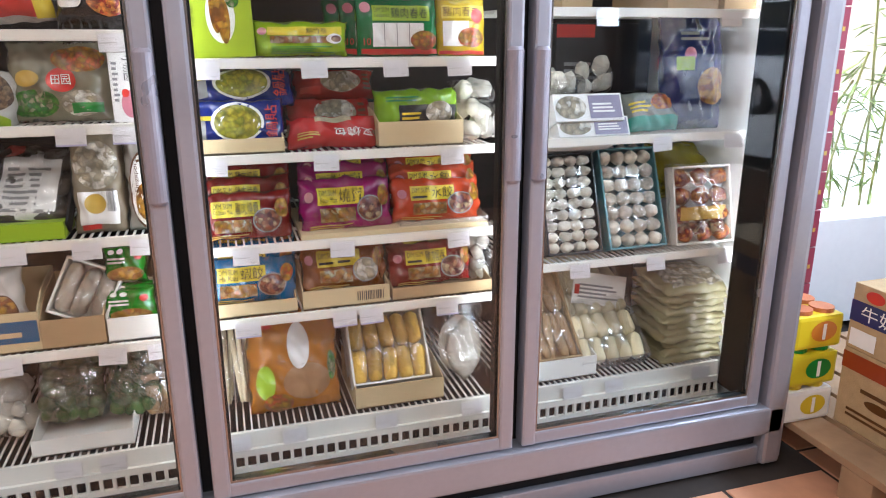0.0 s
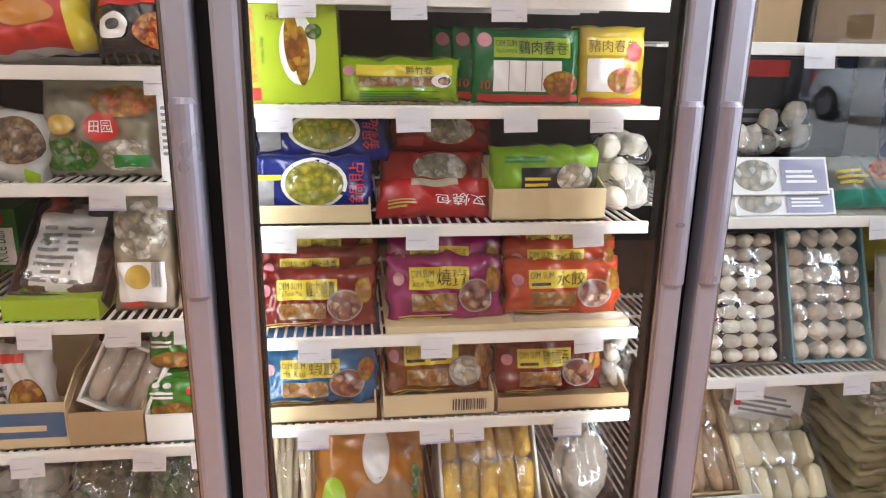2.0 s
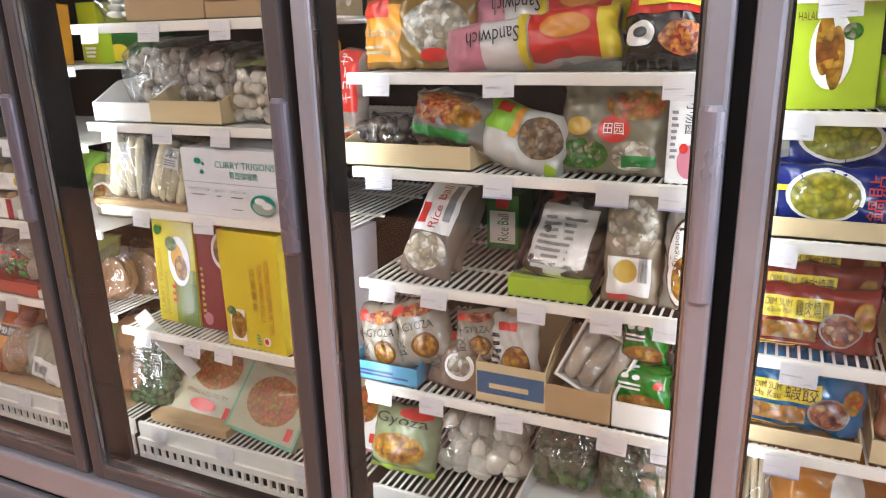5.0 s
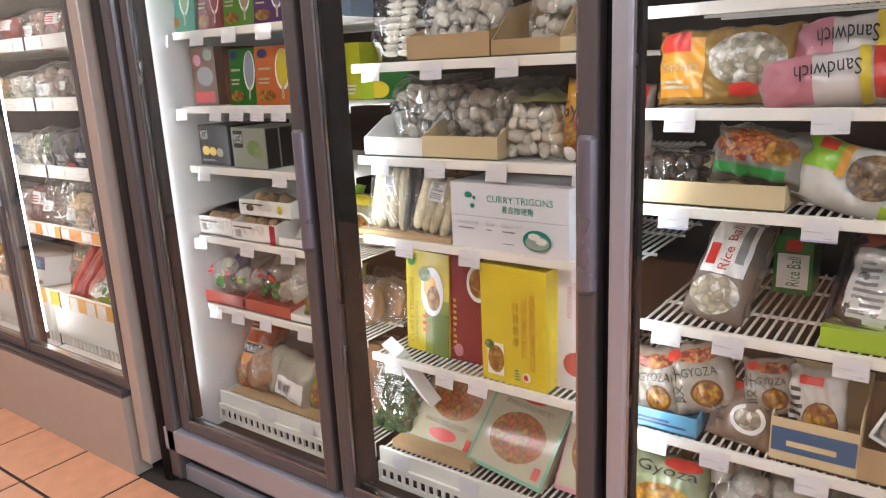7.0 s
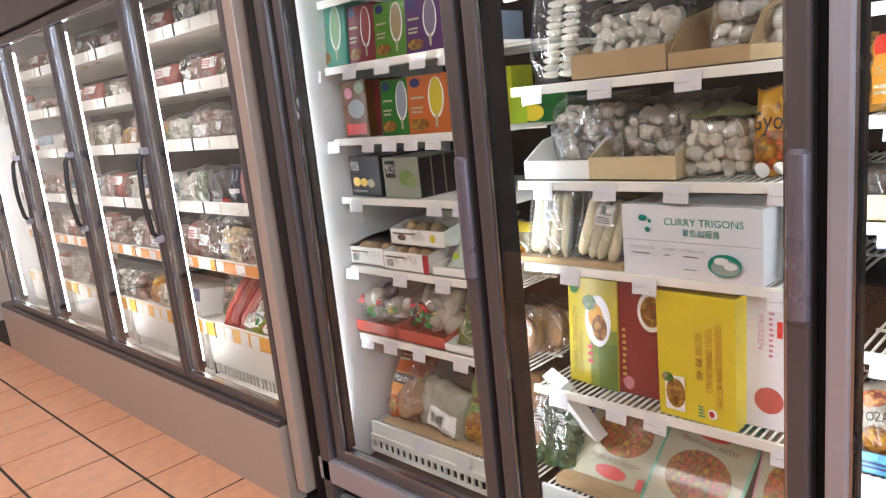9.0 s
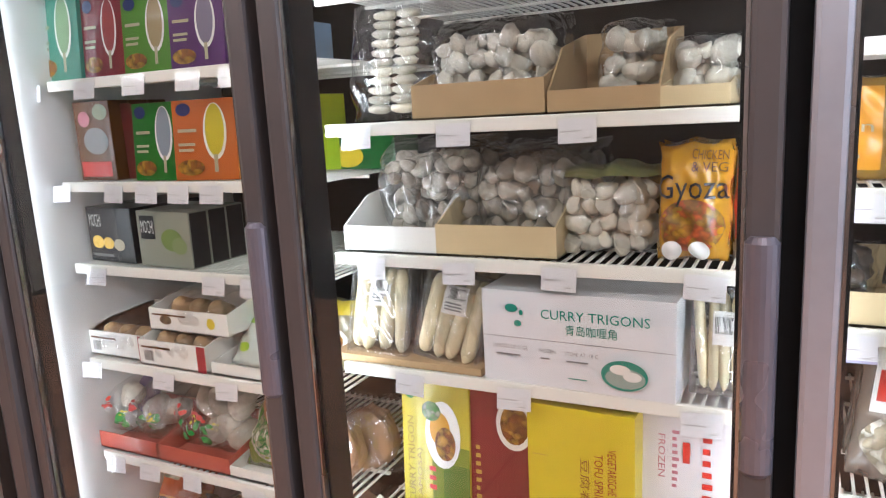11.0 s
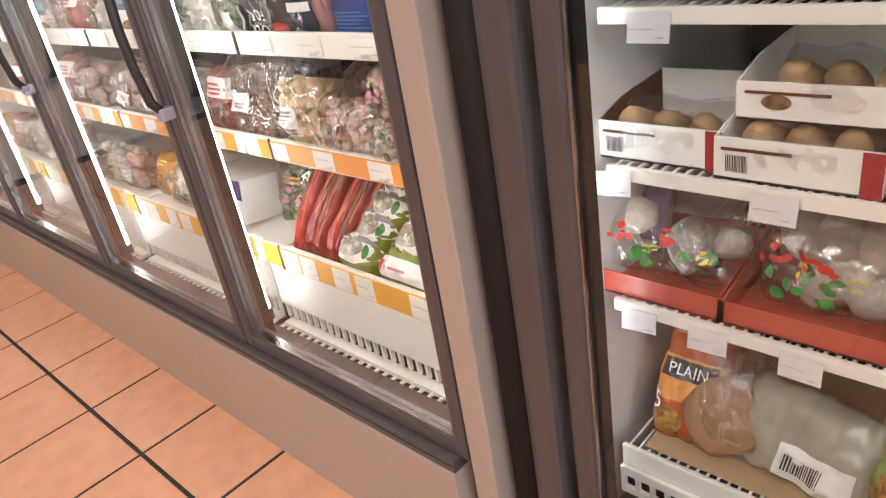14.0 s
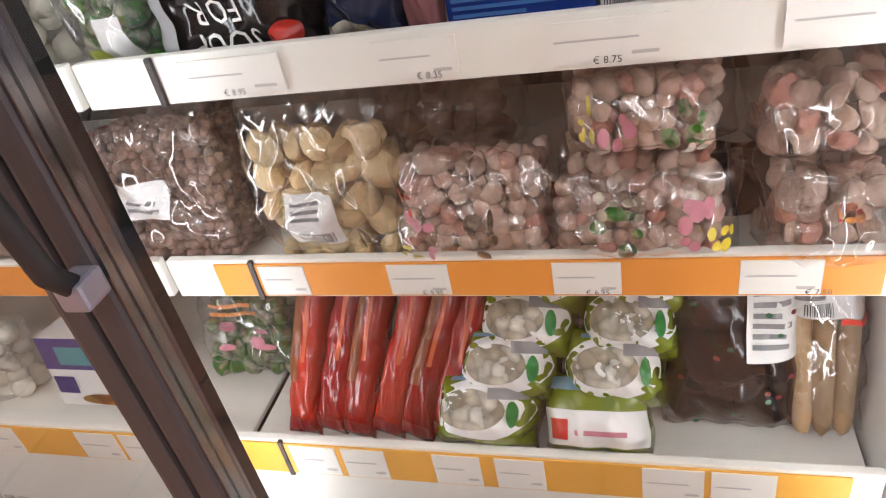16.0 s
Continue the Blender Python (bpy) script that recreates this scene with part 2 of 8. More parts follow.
for z0, z1 in ((0.46, 0.52), (2.44, 2.5)):
    o = part("window_frame", boxes((XR + 0.065, -1.45, z0, XR + 0.115, 2.75, z1)), DARK)
    o.parent, o.matrix_parent_inverse = win2, win2.matrix_world.inverted()
o = part("pane", boxes((XR + 0.085, -1.45, 0.52, XR + 0.091, 2.75, 2.44)), GLASS)
o.parent, o.matrix_parent_inverse = win2, win2.matrix_world.inverted()

# ---- the silver five-door freezer ----
P5 = 0.74
FX0, FX1 = -2.285, 1.545
freezer = thing("display_freezer", pose(-0.37, 2.5, 0), "grey metal five-door display freezer full of frozen food", "freezer")


def at_home(ob, parent):
    """Keep world places while hanging a part under its thing."""
    ob.parent = parent
    ob.matrix_parent_inverse = parent.matrix_world.inverted()
    return ob


def wpart(name, bm, material, parent, label="", smooth=False):
    ob = part(name, bm, material, None, label, smooth)
    bpy.context.view_layer.update()
    return at_home(ob, parent)


bpy.context.view_layer.update()
wpart("side_panel", boxes((FX0, 2.200, 0.10, FX0 + 0.045, 2.90, 2.02)), LINER, freezer, "white insulated side wall")
wpart("side_panel", boxes((FX1 - 0.065, 2.245, 0.10, FX1, 2.90, 2.02)), LINER, freezer, "white insulated side wall")
wpart("side_cladding", boxes((FX1 + 0.001, 2.10, 0.03, FX1 + 0.012, 2.90, 2.02)), ALU, freezer)
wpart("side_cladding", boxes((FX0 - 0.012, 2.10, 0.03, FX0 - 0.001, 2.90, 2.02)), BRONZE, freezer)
wpart("back_panel", boxes((FX0 + 0.07, 2.80, 0.15, FX1 - 0.07, 2.90, 2.0)), LINER_SHADE, freezer, "back liner darkened to stand for the shade inside")
wpart("top_panel", boxes((FX0, 2.155, 2.0, FX1, 2.90, 2.06)), LINER, freezer)
wpart("header", boxes((FX0, 2.10, 1.93, FX1, 2.15, 2.12), bevel=0.006), BRONZE, freezer)
# dark colour puts the shade below the deck into the pan
wpart("floor_pan", boxes((FX0 + 0.07, 2.16, 0.125, FX1 - 0.07, 2.80, 0.15)), DARK, freezer, "floor pan coloured dark for the shade under the deck")
wpart("base_rail", boxes((FX0, 2.085, 0.118, FX1, 2.155, 0.203), bevel=0.008), ALU, freezer, "brushed metal rail below the doors")
# shade of the recess is put into this strip's black
wpart("shadow_recess", boxes((FX0 + 0.01, 2.125, 0.070, FX1 - 0.01, 2.16, 0.118)), BLACK, freezer, "recessed strip coloured black for its shade")
wpart("kick_panel", boxes((FX0 + 0.02, 2.105, 0.012, FX1 - 0.03, 2.14, 0.070), bevel=0.004), ALU, freezer, "brushed metal kick panel")
wpart("end_post", boxes((1.482, 2.085, 0.02, FX1, 2.155, 1.93), bevel=0.012), ALU, freezer, "brushed metal corner post")
wpart("end_post", boxes((-2.272, 2.085, 0.02, -2.213, 2.155, 1.93), bevel=0.012), BRONZE, freezer, "metal corner post toned darker for the dimmer end")
for i in range(-3, 3):
    gx = i * P5 if i > -3 else -2.215
    gx = gx if i < 2 else 1.478
    if i == -3:
        gx = -2.245
    dy = 0.245 if i == 2 else 0.205
    if i > -3:
        wpart("mullion", boxes((gx - 0.036, 2.150, 0.205, gx + 0.022, 2.0 + dy, 1.93), (gx - 0.0355, 2.001 + dy, 0.206, gx - 0.030, 2.011 + dy, 1.929), (gx + 0.016, 2.001 + dy, 0.206, gx + 0.0215, 2.011 + dy, 1.929)), BLACK, freezer, "dark mullion behind the door edges")
        # unseen glowing strips, added to light the food
        for q in (-1, 1):
            if i < 2 or q < 0:
                wpart("assumed_led_strip", boxes((gx + q * 0.012 - 0.014, 2.003 + dy, 0.30, gx + q * 0.012, 2.007 + dy, 1.85)), LED_SOFT, freezer, "unseen light strip assumed behind the mullion")
    else:
        wpart("mullion", boxes((gx - 0.036, 2.150, 0.205, gx + 0.022, 2.188, 1.93), (gx + 0.022, 2.150, 0.206, gx + 0.027, 2.198, 1.929)), BLACK, freezer, "dark mullion behind the door edge")
        # another added strip, hidden behind the end mullion
        wpart("assumed_led_strip", boxes((gx + 0.008, 2.190, 0.30, gx + 0.020, 2.194, 1.85)), LED_SOFT, freezer, "unseen light strip assumed behind the mullion")


def glass_door(x0, x1, z0, z1, y, owner, frame_mat, handle_side, label, w=0.038):
    """A framed glass door: frame, bead, pane, and a rounded grip on one stile."""
    t = 0.045
    bm = bmesh.new()
    bm_box(bm, x0, y, z0, x0 + w, y + t, z1, bevel=0.007)
    bm_box(bm, x1 - w, y, z0, x1, y + t, z1, bevel=0.007)
    bm_box(bm, x0 + w - 0.004, y + 0.002, z0, x1 - w + 0.004, y + t, z0 + 0.034, bevel=0.006)
    bm_box(bm, x0 + w - 0.004, y + 0.002, z1 - 0.040, x1 - w + 0.004, y + t, z1, bevel=0.006)
    door = wpart("door", bm, frame_mat, owner, label)
    bpy.context.view_layer.update()
    b = 0.0045
    bm = boxes((x0 + w, y + 0.006, z0 + 0.034, x0 + w + b, y + 0.03, z1 - 0.04), (x1 - w - b, y + 0.006, z0 + 0.034, x1 - w, y + 0.03, z1 - 0.04),
               (x0 + w + b, y + 0.006, z0 + 0.034, x1 - w - b, y + 0.03, z0 + 0.04), (x0 + w + b, y + 0.006, z1 - 0.046, x1 - w - b, y + 0.03, z1 - 0.04))
    wpart("glazing_bead", bm, CHROME, door, "bright metal glazing bead")
    pane = wpart("glass_pane", boxes((x0 + w + b, y + 0.014, z0 + 0.04, x1 - w - b, y + 0.018, z1 - 0.046)), GLASS, door, "clear glass")
    if w > 0.03:
        wpart("pane_spacer", boxes((x0 + w + b, y + 0.0185, z0 + 0.04, x0 + w + b + 0.005, y + 0.043, z1 - 0.046), (x1 - w - b - 0.005, y + 0.0185, z0 + 0.04, x1 - w - b, y + 0.043, z1 - 0.046)), BLACK, door, "black spacer round the pane")
    for side in handle_side:
        cx = x1 - 0.019 if side == 'r' else x0 + 0.019
        bm = bmesh.new()
        n = 10
        rows = []
        for z, k in ((0.885, 0.7), (0.892, 1.0), (1.172, 1.0), (1.180, 0.7)):
            rows.append([bm.verts.new((cx + 0.0195 * k * math.cos(math.pi * j / n), y + 0.004 - 0.017 * k * math.sin(math.pi * j / n), z)) for j in range(n + 1)])
        for a, c in zip(rows, rows[1:]):
            for j in range(n):
                bm.faces.new((a[j], a[j + 1], c[j + 1], c[j]))
        bm.faces.new(rows[0][::-1])
        bm.faces.new(rows[-1])
        wpart("handle", bm, GRIP if frame_mat is ALU else GRIP_DIMMED, door, "rounded metal grip", smooth=False)
    return door


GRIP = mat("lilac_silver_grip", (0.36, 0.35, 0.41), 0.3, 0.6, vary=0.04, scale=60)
# same grip, darkened for the dimmer left doors
GRIP_DIMMED = mat("lilac_grip_dimmed", (0.17, 0.155, 0.185), 0.3, 0.55, vary=0.04, scale=60)
# left doors take a darker copy of one metal, for dimmer warm light
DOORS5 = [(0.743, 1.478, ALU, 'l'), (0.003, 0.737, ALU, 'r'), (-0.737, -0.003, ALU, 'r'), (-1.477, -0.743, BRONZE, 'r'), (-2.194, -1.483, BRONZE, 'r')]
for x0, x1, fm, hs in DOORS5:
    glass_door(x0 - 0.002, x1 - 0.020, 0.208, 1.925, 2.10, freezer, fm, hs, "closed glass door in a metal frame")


def wire_shelf(x0, x1, z, owner, y0=2.272, y1=2.78, front=0.022):
    """A coated wire shelf with a flat front rail."""
    rail = wpart("shelf", boxes((x0, y0, z - front, x1, y0 + 0.010, z), bevel=0.002), RAIL, owner, "white wire shelf")
    bpy.context.view_layer.update()
    bm = bmesh.new()
    n = int((x1 - x0) / 0.0175)
    for k in range(n):
        cx = x0 + 0.01 + (x1 - x0 - 0.02) * k / (n - 1)
        bm_box(bm, cx - 0.002, y0 + 0.011, z - 0.006, cx + 0.002, y1, z - 0.002)
    for yy in (y0 + 0.16, y0 + 0.36, y1 - 0.01):
        bm_box(bm, x0, yy, z - 0.012, x1, yy + 0.006, z - 0.0065)
    wpart("wire_grid", bm, WIRE, rail)
    return rail


def deck(x0, x1, owner):
    """The bottom deck: wire floor, white lip and a slotted air grille in front."""
    rail = wpart("bottom_deck", boxes((x0, 2.272, 0.225, x1, 2.282, 0.270), bevel=0.002), RAIL, owner, "white bottom deck with a slotted air grille")
    bpy.context.view_layer.update()
    bm = bmesh.new()
    n = int((x1 - x0) / 0.0175)
    for k in range(n):
        cx = x0 + 0.01 + (x1 - x0 - 0.02) * k / (n - 1)
        bm_box(bm, cx - 0.002, 2.283, 0.262, cx + 0.002, 2.78, 0.266)
    wpart("wire_grid", bm, WIRE, rail)
    bm = bmesh.new()
    bm_box(bm, x0, 2.262, 0.165, x1, 2.2715, 0.178)
    bm_box(bm, x0, 2.262, 0.208, x1, 2.2715, 0.226)
    n = int((x1 - x0) / 0.028)
    for k in range(n + 1):
        cx = x0 + 0.004 + (x1 - x0 - 0.008) * k / n
        bm_box(bm, cx - 0.004, 2.2625, 0.178, cx + 0.004, 2.271, 0.208)
    wpart("air_grille", bm, RAIL, rail, "slotted white air grille")
    # black sheet paints the shade behind the grille slots
    wpart("slot_shade_sheet", boxes((x0, 2.285, 0.155, x1, 2.29, 0.224)), BLACK, rail)


SHELVES = {1: (0.775, 1.452, (1.268, 0.955, 0.625)), 2: (0.016, 0.724, (1.545, 1.335, 1.156, 0.950, 0.742, 0.565)),
           3: (-0.742, -0.02, (1.400, 1.214, 1.028, 0.786, 0.538)), 4: (-1.495, -0.765, (1.545, 1.325, 1.098, 0.890, 0.558)),
           5: (-2.215, -1.515, (1.640, 1.445, 1.227, 1.042, 0.817, 0.585))}
for k, (x0, x1, zs) in SHELVES.items():
    for z in zs:
        wire_shelf(x0, x1, z, freezer)
    deck(x0, x1, freezer)

# ---- the older freezer with light tubes ----
EX1, PE = -2.412, 0.785
old = thing("display_freezer", pose(-4.0, 2.5, 0), "bronze-brown upright display freezer with glass doors and bright light tubes", "freezer")
bpy.context.view_layer.update()
EX0 = EX1 - 4 * PE - 0.10
bm = bmesh.new()
q = [[bm.verts.new((x, y, z)) for y, z in ((2.036, 0.0), (2.030, 0.288), (2.10, 0.288), (2.10, 0.0))] for x in (EX0, EX1 + 0.002)]
for k in range(4):
    bm.faces.new((q[0][k], q[0][(k + 1) % 4], q[1][(k + 1) % 4], q[1][k]))
bm.faces.new(q[0])
bm.faces.new(q[1][::-1])
wpart("base_panel", bm, STEEL_BASE, old, "smooth grey-brown sheet metal base")
wpart("base_panel_trim", boxes((EX0, 2.034, 0.2885, EX1, 2.155, 0.300)), BRONZE, old)
wpart("sill_rail", boxes((EX0, 2.036, 0.3005, EX1, 2.10, 0.313), bevel=0.003), BRONZE, old, "narrow brown sill under the doors")
wpart("header", boxes((EX0, 2.028, 1.85, EX1, 2.16, 2.25), bevel=0.006), BRONZE, old, "brown header panel above the doors")
wpart("end_post", boxes((-2.384, 2.052, 0.06, -2.331, 2.16, 2.2), bevel=0.004), STEEL_BASE, old, "flat grey-brown end strip")
wpart("back_panel", boxes((EX0, 2.80, 0.2, EX1, 2.90, 2.1)), LINER_SHADE, old)
wpart("side_panel", boxes((EX1 + 0.012, 2.165, 0.27, EX1 + 0.04, 2.90, 2.1)), LINER, old)
wpart("side_panel", boxes((EX0, 2.165, 0.0, EX0 + 0.05, 2.90, 2.1)), LINER, old)
wpart("top_panel", boxes((EX0, 2.165, 1.98, EX1, 2.90, 2.1)), LINER, old)
wpart("floor_pan", boxes((EX0, 2.165, 0.10, EX1, 2.90, 0.20)), DARK, old)
for i in range(4):
    x1 = -2.387 if i == 0 else -3.100 - (i - 1) * PE
    x0 = -3.095 - i * PE
    door = glass_door(x0, x1, 0.316, 1.845, 2.05, old, BRONZE, '', "closed glass door in a bronze-brown frame", 0.030)
    bpy.context.view_layer.update()
    hx = x0 + 0.026
    bm = bmesh.new()
    bm_tube(bm, [(hx, 2.030, 0.905), (hx, 2.012, 0.93), (hx, 2.003, 1.0), (hx, 2.000, 1.07), (hx, 2.003, 1.14), (hx, 2.012, 1.21), (hx, 2.030, 1.235)], 0.010, 10)
    handle = wpart("handle", bm, DARK, door, "dark bowed pull handle", smooth=True)
    for hz in (0.888, 1.226):
        wpart("handle_bracket", boxes((hx - 0.013, 2.018, hz, hx + 0.013, 2.049, hz + 0.026), bevel=0.004), GRIP, door, "grey handle bracket")
    wpart("mullion", boxes((x0 - 0.022, 2.10, 0.30, x0 + 0.014, 2.125, 1.85)), BLACK, old, "dark mullion behind the door edges")
    wpart("light_tube", boxes((x0 - 0.040, 2.132, 0.36, x0 - 0.018, 2.147, 1.78), bevel=0.004), LED, old, "bright white light tube")
    wpart("tube_cap", boxes((x0 - 0.042, 2.130, 0.33, x0 - 0.016, 2.149, 0.359)), DARK, old)


# unseen tube added behind the right stile to brighten that end
wpart("light_tube", boxes((-2.412, 2.132, 0.36, -2.394, 2.147, 1.78), bevel=0.004), LED, old, "bright white light tube")


def band_shelf(x0, x1, z0, z1, y, owner, bands, split):
    """A solid shelf whose front carries a deep price rail with coloured inserts."""
    rail = wpart("shelf", boxes((x0, y, z0, x1 + 0.03, y + 0.012, z1), (x0, y + 0.012, z0 + 0.004, x1 + 0.03, 2.78, z0 + 0.012), bevel=0.002), RAIL, owner, "cream shelf with a deep price rail")
    bpy.context.view_layer.update()
    for n, (a, b, m) in enumerate(bands):
        o = 0.0012 if m is CREAM else 0.0
        xa, xb = x0 + (x1 - x0) * a, x0 + (x1 - x0) * b
        wpart("rail_insert", boxes((xa, y - 0.003 - o, z0 + 0.004 + 2 * o, xb, y - 0.0005 - o, z1 - 0.004 - 2 * o)), m, rail)
        if m is CREAM:
            w, h = xb - xa, z1 - z0
            wpart("small_print", boxes((xa + w * 0.07, y - 0.0048, z0 + h * 0.52, xa + w * (0.62 + 0.07 * (n % 3)), y - 0.0044, z0 + h * 0.555), (xa + w * 0.70, y - 0.0048, z0 + h * 0.24, xa + w * 0.92, y - 0.0044, z0 + h * 0.30)), FAINT, rail)
    if split:
        wpart("rail_clip", boxes((x0 + (x1 - x0) * split - 0.003, y - 0.005, z0, x0 + (x1 - x0) * split + 0.003, y + 0.001, z1)), DARK, rail)


FAINT = mat("faint_grey_print", (0.50, 0.48, 0.47), 0.6, vary=0.1)
AMBER = mat("amber_rail_insert", (0.78, 0.40, 0.05), 0.5, vary=0.08)
ORANGE = mat("orange_rail_insert", (0.78, 0.30, 0.035), 0.5, vary=0.06)
CREAM = mat("cream_paper", (0.82, 0.80, 0.75), 0.55, vary=0.05)
for i in range(4):
    x1 = EX1 - 0.022 - i * PE
    x0 = x1 - 0.745
    for z in (1.66, 1.44, 1.22, 0.966):
        band_shelf(x0, x1, z - 0.004, z + 0.044, 2.245, old, ((0.16, 0.30, CREAM), (0.42, 0.52, CREAM), (0.62, 0.75, CREAM), (0.86, 0.99, CREAM)), 0.12)
    band_shelf(x0, x1, 0.720, 0.772, 2.245, old, ((0.085, 0.998, ORANGE), (0.16, 0.235, CREAM), (0.365, 0.455, CREAM), (0.60, 0.69, CREAM), (0.835, 0.93, CREAM)), 0.15)
    band_shelf(x0, x1, 0.440, 0.506, 2.212, old, ((0.0, 0.998, AMBER), (0.115, 0.20, CREAM), (0.212, 0.29, CREAM), (0.375, 0.455, CREAM), (0.48, 0.56, CREAM), (0.71, 0.80, CREAM), (0.81, 0.90, CREAM)), 0.10)
    # white air return below the lowest tray
    rail = wpart("bottom_deck", boxes((x0, 2.215, 0.318, x1, 2.235, 0.439)), RAIL, old, "white lip over a slotted air return")
    bpy.context.view_layer.update()
    bm = bmesh.new()
    n = 26
    for k in range(n + 1):
        cx = x0 + (x1 - x0) * k / n
        bm_box(bm, cx - 0.004, 2.2245, 0.268, cx + 0.004, 2.234, 0.318)
        bm_box(bm, cx - 0.004, 2.170, 0.2505, cx + 0.004, 2.205, 0.256)
    bm_box(bm, x0, 2.205, 0.250, x1, 2.2345, 0.262)
    bm_box(bm, x0, 2.163, 0.250, x1, 2.170, 0.257)
    wpart("air_grille", bm, RAIL, rail, "slotted white air grille")
    # black sheets give the slots of the air return their painted shade
    wpart("slot_shade_sheet", boxes((x0, 2.240, 0.235, x1, 2.25, 0.438), (x0, 2.165, 0.236, x1, 2.238, 0.242)), BLACK, rail)
# rounded bumper post in the corner between the two freezers
bm = bmesh.new()
bm_tube(bm, [(-2.298, 2.112, 0.0), (-2.298, 2.112, 2.1)], 0.032, 24)
tagged(part("corner_post", bm, mat("dark_brown_post", (0.016, 0.013, 0.012), 0.75, spec=0.2, vary=0.1), None, "", True), "rounded grey-brown metal post between two freezers", "post")
# dark block stands for the shaded gap between the freezers
tagged(part("gap_shade_strip", boxes((-2.330, 2.15, 0.0, -2.262, 2.30, 2.1)), DARK), "dark strip standing for the shade between two freezers", "filler")

# ---- kit for packaged food ----
def deep(r, g, b):
    """Printing ink laid full strength: richer and darker unless it is a near-white."""
    if min(r, g, b) > 0.60:
        return r, g, b
    if max(r, g, b) > 0.5 and min(r, g, b) < 0.12:
        return r * 0.85, g * 0.85, b * 0.5
    l = 0.3 * r + 0.6 * g + 0.1 * b
    return tuple(max(0.004, 0.56 * (l + (c - l) * 1.35)) for c in (r, g, b))


def ink(r, g, b):
    return mat("print_%02d_%02d_%02d" % (r * 99, g * 99, b * 99), deep(r, g, b), 0.34, vary=0.07, scale=30, spec=0.5, coat=0.15)


def foil(r, g, b):
    return mat("plastic_%02d_%02d_%02d" % (r * 99, g * 99, b * 99), tuple(0.8 * c for c in deep(r, g, b)), 0.20, vary=0.12, scale=22, spec=0.5, coat=0.35, bump=1.0, bump_scale=34, fold=0.009)


def food(name, a, b, c, scale=60.0):
    """A printed food picture: cells in three colours."""
    if name in MATS:
        return MATS[name]
    a, b, c = deep(*a), deep(*b), deep(*c)
    m = mat(name, a, 0.35, coat=0.15)
    nt = m.node_tree
    bs = nt.nodes["Principled BSDF"]
    tc = nt.nodes.new("ShaderNodeTexCoord")
    v = nt.nodes.new("ShaderNodeTexVoronoi")
    v.inputs["Scale"].default_value = scale
    wn_ = nt.nodes.new("ShaderNodeTexNoise")
    wn_.inputs["Scale"].default_value = scale * 0.8
    wn_.inputs["Detail"].default_value = 3.0
    mixv = nt.nodes.new("ShaderNodeVectorMath")
    mixv.operation = 'MULTIPLY_ADD'
    mixv.inputs[1].default_value = (1.6 / scale,) * 3
    nt.links.new(tc.outputs["Object"], wn_.inputs["Vector"])
    nt.links.new(wn_.outputs["Color"], mixv.inputs[0])
    nt.links.new(tc.outputs["Object"], mixv.inputs[2])
    nt.links.new(mixv.outputs[0], v.inputs["Vector"])
    sep = nt.nodes.new("ShaderNodeSeparateColor")
    nt.links.new(v.outputs["Color"], sep.inputs[0])
    r = nt.nodes.new("ShaderNodeValToRGB")
    r.color_ramp.elements[0].color = (*a, 1)
    r.color_ramp.elements[1].color = (*c, 1)
    r.color_ramp.elements[1].position = 0.8
    e = r.color_ramp.elements.new(0.45)
    e.color = (*b, 1)
    nt.links.new(sep.outputs[0], r.inputs[0])
    dk = nt.nodes.new("ShaderNodeMapRange")
    dk.inputs["From Max"].default_value = 0.75
    dk.inputs["To Min"].default_value = 1.15
    dk.inputs["To Max"].default_value = 0.42
    nt.links.new(v.outputs["Distance"], dk.inputs["Value"])
    mu = nt.nodes.new("ShaderNodeVectorMath")
    mu.operation = 'SCALE'
    nt.links.new(r.outputs[0], mu.inputs[0])
    nt.links.new(dk.outputs[0], mu.inputs["Scale"])
    nt.links.new(mu.outputs[0], bs.inputs["Base Color"])
    return m


WHITE = ink(0.80, 0.79, 0.77)
CREAMY = ink(0.72, 0.66, 0.50)
YEL = ink(0.78, 0.62, 0.05)
RED = ink(0.62, 0.03, 0.03)
BLK = ink(0.015, 0.015, 0.018)
GRN = ink(0.03, 0.28, 0.07)
LIME = ink(0.38, 0.58, 0.03)
GREYP = ink(0.42, 0.42, 0.43)
TEAL = ink(0.10, 0.42, 0.33)
NAVY = ink(0.02, 0.03, 0.16)
PINK = ink(0.80, 0.38, 0.45)
GOLD = ink(0.60, 0.40, 0.10)
BROWNP = ink(0.16, 0.07, 0.03)
F_DIM = food("food_dumplings", (0.62, 0.38, 0.12), (0.42, 0.15, 0.03), (0.80, 0.70, 0.48), 80)
F_BOWL = food("food_green_bowl", (0.55, 0.50, 0.08), (0.35, 0.38, 0.04), (0.70, 0.62, 0.18), 80)
F_ROLL = food("food_fried_rolls", (0.58, 0.30, 0.06), (0.70, 0.42, 0.12), (0.40, 0.16, 0.04), 70)
F_FRY = food("food_pastry", (0.66, 0.42, 0.12), (0.45, 0.22, 0.06), (0.55, 0.10, 0.03), 90)
F_GREEN = food("food_leaves", (0.05, 0.22, 0.03), (0.14, 0.36, 0.06), (0.55, 0.55, 0.40), 110)
F_DARKM = food("food_dark_mix", (0.10, 0.06, 0.04), (0.30, 0.20, 0.12), (0.50, 0.38, 0.25), 100)
F_PLUM = food("food_plum_dumplings", (0.13, 0.02, 0.03), (0.42, 0.16, 0.10), (0.66, 0.50, 0.34), 85)
F_NOOD = food("food_red_noodles", (0.60, 0.12, 0.03), (0.70, 0.30, 0.08), (0.35, 0.04, 0.02), 130)
